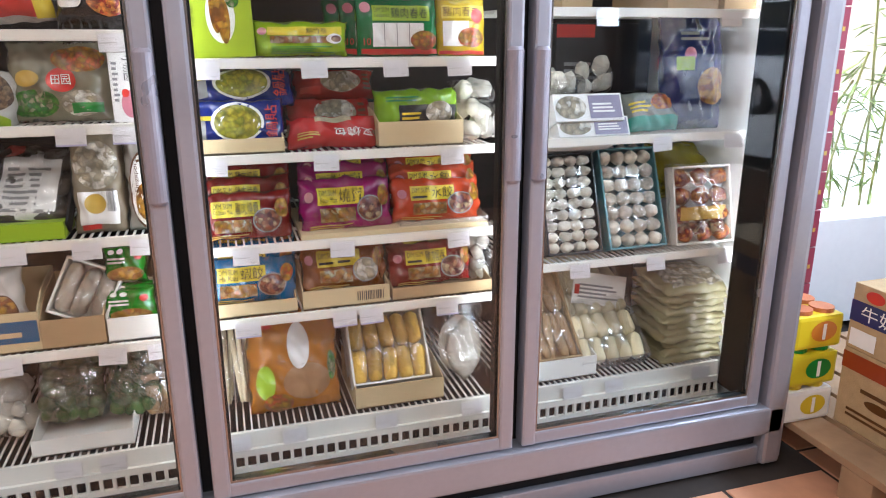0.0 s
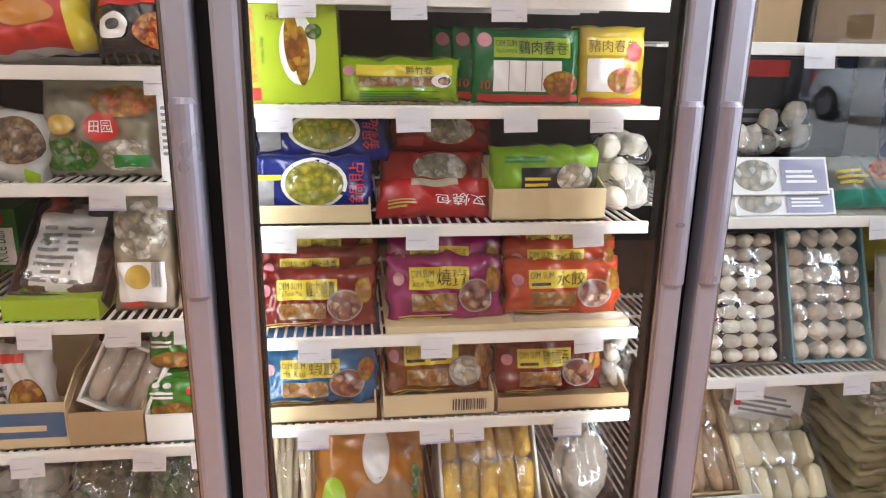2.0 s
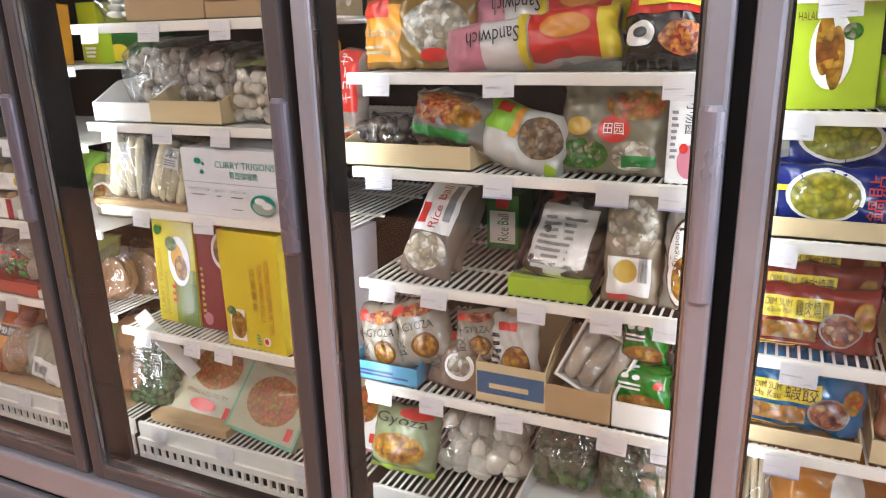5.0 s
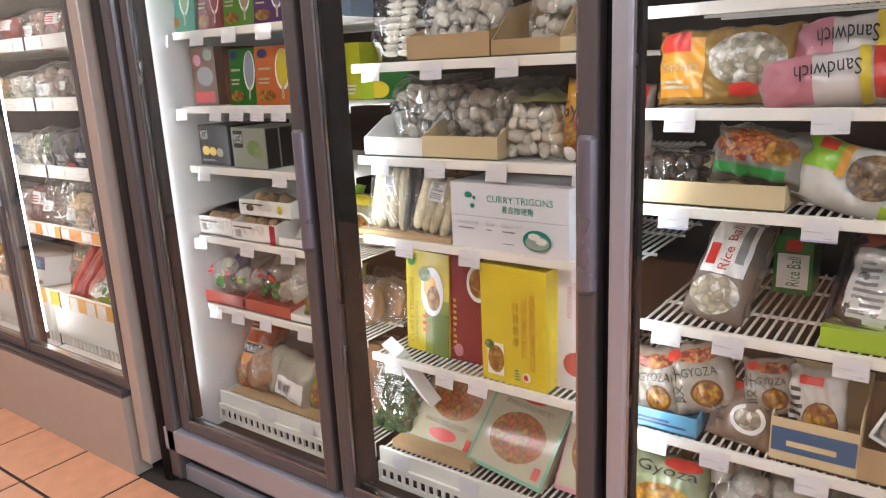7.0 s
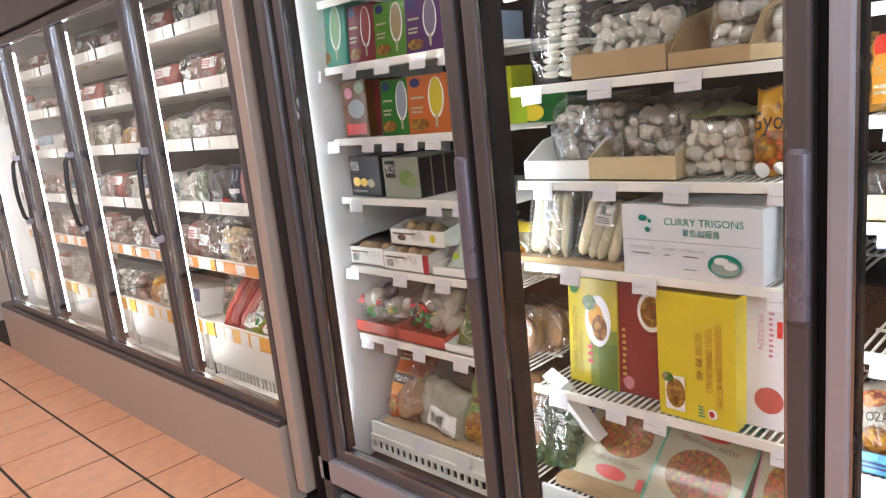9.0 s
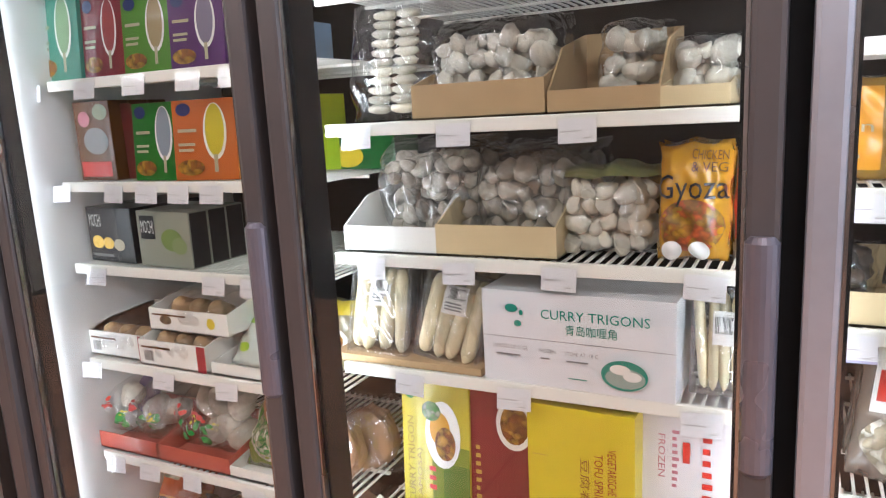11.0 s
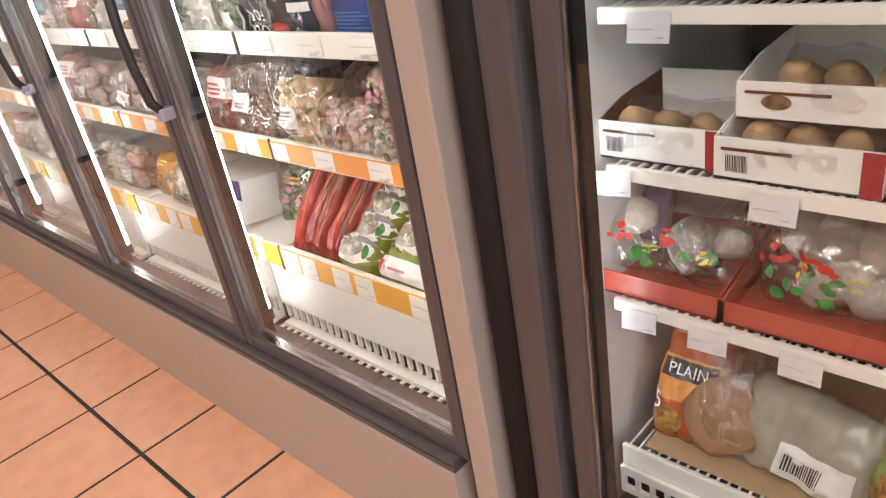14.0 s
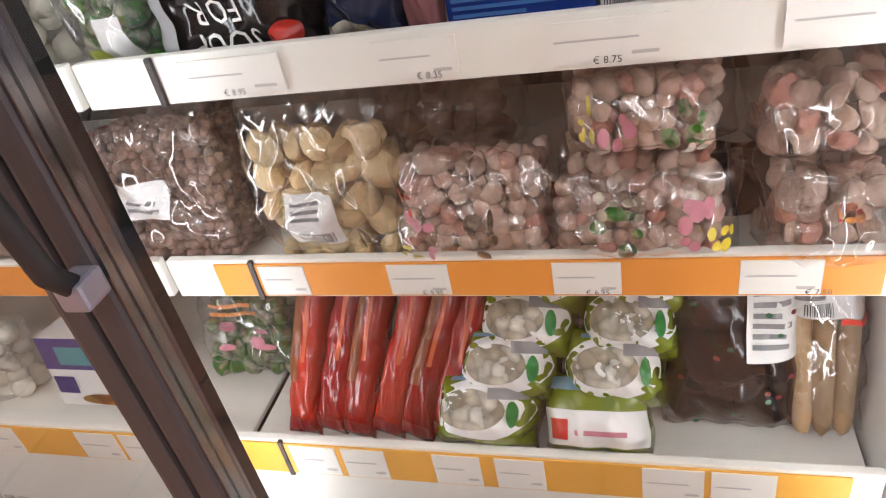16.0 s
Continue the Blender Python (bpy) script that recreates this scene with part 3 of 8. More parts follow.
F_PALE = food("food_pale_dumplings", (0.72, 0.66, 0.52), (0.60, 0.52, 0.38), (0.80, 0.76, 0.66), 60)
F_MEAT = food("meat_pieces", (0.45, 0.20, 0.16), (0.62, 0.42, 0.36), (0.30, 0.12, 0.10), 70)

DOUGH = mat("white_dough", (0.70, 0.66, 0.56), 0.55, vary=0.08, scale=40, bump=1.0, bump_scale=42, fold=0.011, island=True)
DOUGH_GREY = mat("grey_dough", (0.46, 0.41, 0.34), 0.55, vary=0.12, scale=40, bump=1.0, bump_scale=42, fold=0.011, island=True)
DOUGH_YEL = mat("yellow_dough", (0.70, 0.46, 0.08), 0.5, vary=0.12, scale=30, bump=1.0, bump_scale=42, fold=0.011, island=True)
ROLLP = mat("pale_pastry_roll", (0.74, 0.66, 0.44), 0.55, vary=0.08, scale=40, bump=0.15, island=True)
TAN = mat("tan_roll", (0.40, 0.26, 0.13), 0.55, vary=0.12, scale=40, bump=0.15, island=True)
BROWN_MEAT = mat("brown_minced_meat", (0.22, 0.145, 0.115), 0.5, vary=0.35, scale=60, bump=1.0, bump_scale=42, fold=0.011, island=True)
PINK_MEAT = mat("pinkish_meatball", (0.40, 0.285, 0.225), 0.36, vary=0.25, scale=45, bump=1.0, bump_scale=42, fold=0.011)
nt = PINK_MEAT.node_tree
geo = nt.nodes.new("ShaderNodeNewGeometry")
hue = nt.nodes.new("ShaderNodeValToRGB")
hue.color_ramp.elements[0].color = (0.50, 0.37, 0.29, 1)
hue.color_ramp.elements[1].color = (0.42, 0.17, 0.13, 1)
for pos, col in ((0.35, (0.26, 0.16, 0.12, 1)), (0.65, (0.58, 0.44, 0.36, 1))):
    hue.color_ramp.elements.new(pos).color = col
nt.links.new(geo.outputs["Random Per Island"], hue.inputs[0])
nt.links.new(hue.outputs[0], next(n for n in nt.nodes if n.type == 'VECT_MATH').inputs[0])
DARK_VEG = mat("dark_mushroom", (0.05, 0.036, 0.026), 0.5, vary=0.4, scale=50, bump=0.3, island=True)
GREEN_VEG = mat("dark_green_leaf", (0.035, 0.085, 0.02), 0.5, vary=0.4, scale=50, bump=0.3, island=True)
RED_VEG = mat("red_and_orange_pieces", (0.55, 0.14, 0.05), 0.5, vary=0.4, scale=50, bump=0.3, island=True)
BREAD = mat("brown_bread_crust", (0.30, 0.16, 0.07), 0.7, vary=0.25, scale=40, bump=0.3)

SEED = [0]


def nz(a, b, c):
    return noise.noise(Vector((a, b, c)))


class Face:
    """The front of a pack: places of (u, v) on it, u to the right and v up, both 0 to 1."""

    def __init__(self, w, h, d, puff, rough):
        SEED[0] += 1
        self.w, self.h, self.d, self.puff, self.rough, self.k = w, h, d, puff, rough, SEED[0] * 7.31

    def at(self, u, v, out=0.0, side=1):
        w, h, d = self.w, self.h, self.d
        if not self.puff:
            return Vector(((u - 0.5) * w, -out, v * h))
        a, b = abs(2 * u - 1), abs(2 * v - 1)
        p = max(0.0, 1 - a ** 5) ** 0.75 * max(0.0, 1 - b ** 4) ** 0.65
        wr = self.rough * (nz(u * w * 26 + self.k, v * h * 26, 1) * 0.6 + nz(u * w * 70, v * h * 70, self.k) * 0.35) * min(1.0, p * 2.0)
        if self.rough > 0.0045:
            wr += self.rough * 0.9 * (0.5 - abs(nz(u * w * 17 + self.k * 2, v * h * 17 + u * 3, 7)) * 2.2) * min(1.0, p * 2.5)
        edge = self.rough * 1.4 * (1 - p) * nz(u * w * 40, v * h * 40, self.k + 9)
        x = (u - 0.5) * w + self.rough * 0.8 * nz(v * h * 30, self.k, 3) * a ** 3
        z = v * h + self.rough * 0.8 * nz(u * w * 30, self.k, 5) * b ** 3
        if side > 0:
            return Vector((x, -d * self.puff * p - wr + edge - out, max(z, 0.0)))
        return Vector((x, d * 0.35 * p + edge, max(z, 0.0)))


def grid_bm(fn, nu, nv):
    bm = bmesh.new()
    g = [[bm.verts.new(fn(i / nu, j / nv)) for j in range(nv + 1)] for i in range(nu + 1)]
    for i in range(nu):
        for j in range(nv):
            bm.faces.new((g[i][j], g[i + 1][j], g[i + 1][j + 1], g[i][j + 1]))
    return bm


def letters(body):
    cu = bpy.data.curves.new("letters", 'FONT')
    cu.body = body
    cu.resolution_u = 2
    ob = bpy.data.objects.new("letters", cu)
    scene.collection.objects.link(ob)
    bpy.context.view_layer.update()
    me = bpy.data.meshes.new_from_object(ob.evaluated_get(bpy.context.evaluated_depsgraph_get()))
    bpy.data.objects.remove(ob)
    bpy.data.curves.remove(cu)
    bm = bmesh.new()
    bm.from_mesh(me)
    bpy.data.meshes.remove(me)
    return bm


LAYERS = {}
SOFT = {}


def on_film(m):
    """The same print on thin plastic: glossy and creased."""
    if m.name not in SOFT:
        c = m.copy()
        c.name = m.name + "_on_film"
        nt = c.node_tree
        b = nt.nodes["Principled BSDF"]
        b.inputs["Coat Weight"].default_value = 0.3
        b.inputs["Coat Roughness"].default_value = 0.12
        tc = nt.nodes.new("ShaderNodeTexCoord")
        n = nt.nodes.new("ShaderNodeTexNoise")
        n.noise_type = 'RIDGED_MULTIFRACTAL'
        n.inputs["Scale"].default_value = 19.0
        n.inputs["Detail"].default_value = 2.5
        n.inputs["Distortion"].default_value = 0.8
        bp = nt.nodes.new("ShaderNodeBump")
        bp.inputs["Strength"].default_value = 0.8
        bp.inputs["Distance"].default_value = 0.012
        nt.links.new(tc.outputs["Object"], n.inputs["Vector"])
        nt.links.new(n.outputs["Fac"], bp.inputs["Height"])
        nt.links.new(bp.outputs[0], b.inputs["Normal"])
        nt.links.new(bp.outputs[0], b.inputs["Coat Normal"])
        SOFT[m.name] = c
    return SOFT[m.name]



def decal(face, spec, owner):
    """One printed field on a pack: 'r' rectangle, 'e' ellipse, 't' lettering, 'b' lines of small unreadable print."""
    kind, m = spec[0], spec[-1]
    LAYERS[owner.name] = LAYERS.get(owner.name, 0) + 1
    lift = 0.0009 + (0.0011 if face.rough > 0.007 else 0.0005) * LAYERS[owner.name]
    pu = 1 if face.puff else 0
    if pu:
        m = on_film(m)
    if kind == 'r':
        u0, v0, u1, v1 = spec[1:5]
        bm = grid_bm(lambda a, b: face.at(u0 + (u1 - u0) * a, v0 + (v1 - v0) * b, lift), max(3, round(34 * (u1 - u0))) if pu else 1, max(3, round(24 * (v1 - v0))) if pu else 1)
        part("printed_panel", bm, m, owner, smooth=bool(pu))
    elif kind == 'e':
        cu, cv, ru, rv = spec[1:5]
        bm = bmesh.new()
        c = bm.verts.new(face.at(cu, cv, lift))
        prev = None
        for k in range(1, 6):
            ring = [bm.verts.new(face.at(cu + ru * k / 5 * math.cos(a * math.pi / 10), cv + rv * k / 5 * math.sin(a * math.pi / 10), lift)) for a in range(20)]
            for a in range(20):
                b = (a + 1) % 20
                bm.faces.new((c, ring[a], ring[b]) if prev is None else (prev[a], ring[a], ring[b], prev[b]))
            prev = ring
        part("printed_picture", bm, m, owner, smooth=bool(pu))
    elif kind in 't^vf':
        u0, v0, u1, v1, body = spec[1:6]
        bm = letters(body)
        if not bm.verts:
            bm.free()
            return
        xs = [v.co.x for v in bm.verts]
        ys = [v.co.y for v in bm.verts]
        ax, bx, ay, by = min(xs), max(xs), min(ys), max(ys)
        for v in bm.verts:
            a, b = (v.co.x - ax) / max(bx - ax, 1e-6), (v.co.y - ay) / max(by - ay, 1e-6)
            if kind == '^':
                a, b = 1 - b, a
            elif kind == 'f':
                a, b = 1 - a, 1 - b
            elif kind == 'v':
                a, b = b, 1 - a
            v.co = face.at(u0 + (u1 - u0) * a, v0 + (v1 - v0) * b, lift)
        part("lettering", bm, m, owner)
    elif kind == 'b':
        u0, v0, u1, v1, n = spec[1:6]
        bm = bmesh.new()
        rnd = random.Random(int(u0 * 1000 + v0 * 77 + n))
        for k in range(n):
            va = v0 + (v1 - v0) * k / n
            vb = va + (v1 - v0) / n * 0.5
            ub = u0 + (u1 - u0) * rnd.uniform(0.6, 1.0)
            for s in range(4):
                a, b = u0 + (ub - u0) * s / 4, u0 + (ub - u0) * (s + 1) / 4
                bm.faces.new([bm.verts.new(face.at(p, q, lift)) for p, q in ((a, va), (b, va), (b, vb), (a, vb))])
        part("small_print", bm, m, owner)
    elif kind == '|':
        u0, v0, u1, v1 = spec[1:5]
        bm = bmesh.new()
        rnd = random.Random(5)
        u = u0
        while u < u1:
            s = (u1 - u0) * rnd.uniform(0.02, 0.05)
            bm.faces.new([bm.verts.new(face.at(p, q, lift)) for p, q in ((u, v0), (u + s, v0), (u + s, v1), (u, v1))])
            u += s + (u1 - u0) * rnd.uniform(0.02, 0.05)
        part("barcode", bm, m, owner)


def place(x, y, z, lean, yaw, roll=0.0):
    return pose(x, y, z, 0, 0, yaw) @ pose(0, 0, 0, -lean, 0, 0) @ pose(0, 0, 0, 0, roll, 0)


def carton(name, label, x, y, z, w, h, d, base, decals=(), lean=0, yaw=0, roll=0, behind=0, side=None):
    """A folding carton with printed fields on its front."""
    t = thing(name, place(x, y, z, lean, yaw, roll), label, "box")
    f = Face(w, h, d, 0, 0)
    part("carton_body", boxes((-w / 2, 0, 0, w / 2, d, h), bevel=0.0015), base, t)
    if side:
        part("carton_side", boxes((w / 2 + 0.0005, 0.003, 0.003, w / 2 + 0.0012, d - 0.003, h - 0.003)), side, t)
    for s in decals:
        decal(f, s, t)
    for k in range(behind):
        copy_thing(t, place(x, y + (d + 0.004) * (k + 1), z, lean, yaw, roll))
    return t


def pouch(name, label, x, y, z, w, h, d, base, decals=(), lean=0, yaw=0, roll=0, puff=0.8, rough=0.0085, behind=0, step=(0, 0.05, 0.0), category="packet"):
    """A soft printed bag with sealed ends and creases."""
    t = thing(name, place(x, y, z, lean, yaw, roll), label, category)
    f = Face(w, h, d, puff, rough)
    nu, nv = 34, 24
    bm = grid_bm(lambda u, v: f.at(u, v), nu, nv)
    n0 = len(bm.verts)
    bk = grid_bm(lambda u, v: f.at(u, v, 0, -1), nu, nv)
    me = bpy.data.meshes.new("tmp")
    bk.to_mesh(me)
    bk.free()
    bm.from_mesh(me)
    bpy.data.meshes.remove(me)
    bmesh.ops.remove_doubles(bm, verts=bm.verts, dist=0.0008)
    part("bag", bm, on_film(base), t, smooth=True)
    for s in decals:
        decal(f, s, t)
    for k in range(behind):
        copy_thing(t, place(x + step[0] * (k + 1), y + step[1] * (k + 1), z + step[2] * (k + 1), lean, yaw, roll))
    return t


def ball_arrays():
    bm = bmesh.new()
    bmesh.ops.create_icosphere(bm, subdivisions=2, radius=1.0)
    bm.verts.ensure_lookup_table()
    v = np.array([p.co[:] for p in bm.verts])
    fc = [[q.index for q in f.verts] for f in bm.faces]
    bm.free()
    return v, fc


BALL_V, BALL_F = ball_arrays()


def lumps(name, rows, material, owner, label="", kind=""):
    """Many bumpy pieces in one mesh: rows of place, half sizes, turns (degrees), fold."""
    vs, fs = [], []
    for i, (c, s, turn, fold) in enumerate(rows):
        v = BALL_V.copy()
        if fold == 2:  # a blunt roll
            zn = np.sign(v[:, 2]) * np.abs(v[:, 2]) ** 0.45
            k = (1 - np.abs(zn) ** 8) ** 0.5 / (np.hypot(v[:, 0], v[:, 1]) + 1e-6)
            v[:, 0], v[:, 1], v[:, 2] = v[:, 0] * np.minimum(k, 3), v[:, 1] * np.minimum(k, 3), zn
        elif fold:  # a half-moon with a pinched rim
            up = np.clip(v[:, 2], 0, 1)
            v[:, 1] *= 1 - 0.88 * up ** 0.55
            v[:, 0] *= 1 + 0.45 * up ** 2
            v[:, 1] += 0.16 * np.sin(v[:, 0] * 6 + i) * up
            v[:, 2] += 0.10 * np.sin(v[:, 0] * 8 + 2 * i) * up
        if fold is True:
            v = v * (1 + 0.05 * np.sin(v[:, [1, 2, 0]] * 5 + i))
        else:
            k2 = 0.25 if fold == 2 else 1.0
            v = v * (1 + k2 * 0.11 * np.sin(v[:, [1, 2, 0]] * 4 + i) + k2 * 0.05 * np.sin(v[:, [2, 0, 1]] * 9 + 2.3 * i))
        m = np.array(Euler([radians(a) for a in turn]).to_matrix())
        v = (v * np.array(s)) @ m.T + np.array(c)
        fs += [[q + len(vs) * len(BALL_V) for q in f] for f in BALL_F]
        vs.append(v)
    me = bpy.data.meshes.new(name)
    me.from_pydata(np.concatenate(vs).tolist(), [], fs)
    me.materials.append(material)
    for p in me.polygons:
        p.use_smooth = True
    ob = new(name, me)
    ob.parent = owner
    if label:
        ob["label"] = label
    if kind:
        ob["kind"] = kind
    return ob


def heap(w, h, d, size, fold, seed, fill=1.0):
    """Loose pieces that fill a bag of that size."""
    rnd = random.Random(seed)
    rows = []
    size *= 0.84
    nz_, nx_, ny_ = max(1, int(h * fill / size / 1.35)), max(1, int(w / size / 1.5)), max(1, int(d / size / 1.5))
    for c in range(nz_):
        for a in range(nx_):
            for b in range(ny_):
                px = (a + 0.5 + rnd.uniform(-0.3, 0.3)) / nx_ * w * 0.9 - w * 0.45
                pz = (c + 0.5 + rnd.uniform(-0.25, 0.25)) / nz_ * h * fill * 0.94 + size * 0.3
                py = (b + 0.5) / ny_ * d * 0.8 - d * 0.75 + rnd.uniform(-0.2, 0.2) * size
                s = size * rnd.uniform(0.8, 1.25)
                rows.append(((px, py, max(pz, size * 0.6)), (s, s * 0.72, s * 0.85), (rnd.uniform(-60, 60), rnd.uniform(-60, 60), rnd.uniform(0, 360)), fold))
    return rows


def clear_bag(name, label, x, y, z, w, h, d, size, material, fold=True, decals=(), lean=0, yaw=0, roll=0, fill=0.85, film=None, what="dumplings", behind=0, rows=None):
    """A clear bag of loose frozen pieces."""
    t = thing(name, place(x, y, z, lean, yaw, roll), label, "bag")
    lumps(what, rows or heap(w * 0.92, h, d, size, fold, int(abs(x * 900 + z * 77)), fill), material, t, kind="stuff")
    f = Face(w * 1.06, h * 1.03, d * 1.05, 1.0, 0.011)
    bm = grid_bm(lambda u, v: f.at(u, v, 0.006), 40, 32)
    part("clear_film", bm, film or FILM, t, "creased clear plastic film", smooth=True)
    rb = random.Random(int(abs(x * 700 + z * 50)))
    for s in decals:
        if s[0] == 'e':  # loose spots of print, seen over the food
            for q in range(6):
                decal(f, ('e', s[1] + s[3] * rb.uniform(-0.8, 0.8), s[2] + s[4] * rb.uniform(-0.8, 0.8), s[3] * rb.uniform(0.12, 0.34), s[4] * rb.uniform(0.12, 0.34), s[5]), t)
        else:
            decal(f, s, t)
    for k in range(behind):
        copy_thing(t, place(x, y + (d + 0.02) * (k + 1), z, lean, yaw, roll))
    return t


def tray_pack(name, label, x, y, z, w, h, d, nx, nz_, material, tray_mat, lean=30, yaw=0, roll=0, stick=False, decals=(), film=None, rim=0.006, behind=0):
    """A shallow tray of pieces in rows under clear film."""
    t = thing(name, place(x, y, z, lean, yaw, roll), label, "food tray")
    bm = boxes((-w / 2, 0.0, 0, w / 2, 0.004, h), (-w / 2, -d, 0, -w / 2 + rim, 0, h), (w / 2 - rim, -d, 0, w / 2, 0, h), (-w / 2, -d, 0, w / 2, 0, rim), (-w / 2, -d, h - rim, w / 2, 0, h), bevel=0.0015)
    part("tray", bm, tray_mat, t)
    rows = []
    iw, ih = (w - 2 * rim) / nx, (h - 2 * rim) / nz_
    rnd = random.Random(int(abs(x) * 1000))
    for a in range(nx):
        for b in range(nz_):
            c = (-w / 2 + rim + iw * (a + 0.5) + rnd.uniform(-1, 1) * iw * 0.05, -d * 0.55, rim + ih * (b + 0.5))
            rows.append((c, (iw * 0.5, min(d * 0.5, max(iw, 0.008) * 0.6), ih * 0.5), (rnd.uniform(-8, 8), rnd.uniform(-8, 8), rnd.uniform(-8, 8)), 2 if ih > 1.6 * iw else False))
    lumps("pieces", rows, material, t)
    f = Face(w * 1.04, h * 1.04, d * 1.15, 1.0, 0.007)
    part("clear_film", grid_bm(lambda u, v: f.at(u, v, 0.004), 32, 26), film or FILM, t, "creased clear plastic film", smooth=True)
    for s in decals:
        decal(f, s, t)
    for k in range(behind):
        copy_thing(t, place(x, y + (d + 0.012) * (k + 1), z + 0.01 * (k + 1), lean, yaw, roll))
    return t


def open_tray(name, label, x, y, z, w, hf, hb, d, material, yaw=0, decals=(), inside=None):
    """An open card display tray: low front, rising sides."""
    t = thing(name, place(x, y, z, 0, yaw), label, "tray")
    k = 0.003
    bm = boxes((-w / 2, 0, 0, w / 2, d, k), (-w / 2, 0, 0, w / 2, k, hf), (-w / 2, d - k, 0, w / 2, d, hb))
    for s in (-1, 1):
        x0, x1 = (s * w / 2, s * (w / 2 - k))
        q = [(x0, k, 0), (x0, d - k, 0), (x0, d - k, hb), (x0, d * 0.35, hf + (hb - hf) * 0.7), (x0, k, hf)]
        a = [bm.verts.new(p) for p in q]
        b = [bm.verts.new((x1, p[1], p[2])) for p in q]
        bm.faces.new(a)
        bm.faces.new(b[::-1])
        for i in range(5):
            j = (i + 1) % 5
            bm.faces.new((a[i], b[i], b[j], a[j]))
    part("card_tray", bm, material, t)
    f = Face(w, hf, d, 0, 0)
    for s in decals:
        decal(f, s, t)
    return t


# ---- price labels on the shelf rails ----
def label_card(x, z, tint):
    t = thing("price_label", place(x, 2.2615, z - 0.043, 9, random.uniform(-5, 5), random.uniform(-2.5, 2.5)), "small white printed price label clipped to the shelf rail", "price label", "price labels")
    w = 0.058
    f = Face(w, 0.036, 0.002, 0, 0)
    part("card", boxes((-w / 2, 0, 0, w / 2, 0.0012, 0.036)), CARD, t)
    part("clip", boxes((-w / 2 - 0.002, -0.0022, -0.002, w / 2 + 0.004, -0.0014, 0.040)), CLIP, t, "clear plastic clip")
    decal(f, ('b', 0.06, 0.46, 0.80, 0.56, 1, FAINT), t)
    decal(f, ('b', 0.68, 0.16, 0.92, 0.28, 1, FAINT), t)
    if tint:
        decal(f, ('r', 0.0, 0.0, 1.0, 0.10, LILAC), t)


random.seed(4)

# ---- food in the freezers ----

# second door, top down
carton("cardboard_box", "plain brown cardboard box on the upper shelf", 0.097, 2.310, 1.335, 0.148, 0.098, 0.3, KRAFT)
carton("cardboard_box", "plain brown cardboard box on the upper shelf", 0.263, 2.310, 1.335, 0.140, 0.096, 0.3, KRAFT)
carton("cardboard_box", "plain brown cardboard box on the upper shelf", 0.426, 2.310, 1.335, 0.153, 0.094, 0.3, KRAFT)
carton("spring_roll_carton", "lime green carton with a fried spring roll picture", 0.098, 2.300, 1.156, 0.149, 0.159, 0.2, ink(0.42, 0.55, 0.03), [('e', 0.56, 0.55, 0.20, 0.36, WHITE), ('e', 0.50, 0.62, 0.085, 0.30, F_ROLL), ('e', 0.60, 0.48, 0.085, 0.30, F_ROLL), ('e', 0.74, 0.72, 0.09, 0.08, F_GREEN), ('^', 0.04, 0.22, 0.11, 0.96, "VIETNAMESE LOEMPIA", RED), ('^', 0.15, 0.42, 0.21, 0.68, "met kip", BLK), ('t', 0.24, 0.84, 0.42, 0.92, "HALAL", BROWNP), ('r', 0.04, 0.04, 0.13, 0.17, RED)], roll=-2, behind=1)
pouch("spring_roll_packet", "lime green packet of long rolls with a yellow band", 0.276, 2.333, 1.156, 0.209, 0.077, 0.055, foil(0.40, 0.62, 0.02), [('r', 0.12, 0.62, 0.90, 0.84, YEL), ('r', 0.14, 0.40, 0.86, 0.60, F_DIM), ('e', 0.80, 0.52, 0.09, 0.14, WHITE), ('e', 0.82, 0.52, 0.06, 0.09, F_PLUM), ('t', 0.50, 0.66, 0.72, 0.82, "鮮竹卷", BLK), ('b', 0.14, 0.12, 0.8, 0.34, 4, GRN), ('e', 0.07, 0.72, 0.04, 0.10, PINK)], yaw=3, puff=1.0, behind=1)
pouch("spring_roll_packet", "green packet of white spring rolls with lime band", 0.494, 2.319, 1.156, 0.193, 0.129, 0.04, foil(0.02, 0.25, 0.09), [('r', 0.05, 0.03, 0.98, 0.12, RED), ('r', 0.18, 0.60, 0.88, 0.86, LIME), ('r', 0.18, 0.16, 0.80, 0.56, WHITE), ('r', 0.315, 0.17, 0.325, 0.55, GREYP), ('r', 0.465, 0.17, 0.475, 0.55, GREYP), ('r', 0.615, 0.17, 0.625, 0.55, GREYP), ('e', 0.80, 0.26, 0.17, 0.17, F_FRY), ('t', 0.40, 0.64, 0.85, 0.82, "鷄肉春卷", BLK), ('t', 0.20, 0.74, 0.38, 0.82, "DIM SUM", BLK), ('t', 0.20, 0.64, 0.38, 0.72, "Kip Loempia", BLK), ('e', 0.10, 0.82, 0.06, 0.09, PINK), ('t', 0.07, 0.18, 0.15, 0.30, "10", RED)], lean=6, puff=0.5, rough=0.004, behind=2, step=(-0.03, 0.05, 0.0))
pouch("spring_roll_packet", "yellow packet of white spring rolls with red edge", 0.648, 2.319, 1.156, 0.120, 0.134, 0.04, foil(0.72, 0.52, 0.04), [('r', 0.04, 0.02, 0.98, 0.08, RED), ('r', 0.10, 0.16, 0.62, 0.58, WHITE), ('r', 0.08, 0.62, 0.94, 0.84, YEL), ('e', 0.66, 0.30, 0.27, 0.17, F_FRY), ('t', 0.10, 0.66, 0.84, 0.82, "豬肉春卷", BROWNP), ('e', 0.78, 0.66, 0.12, 0.12, RED)], lean=6, puff=0.5, rough=0.004, behind=1)
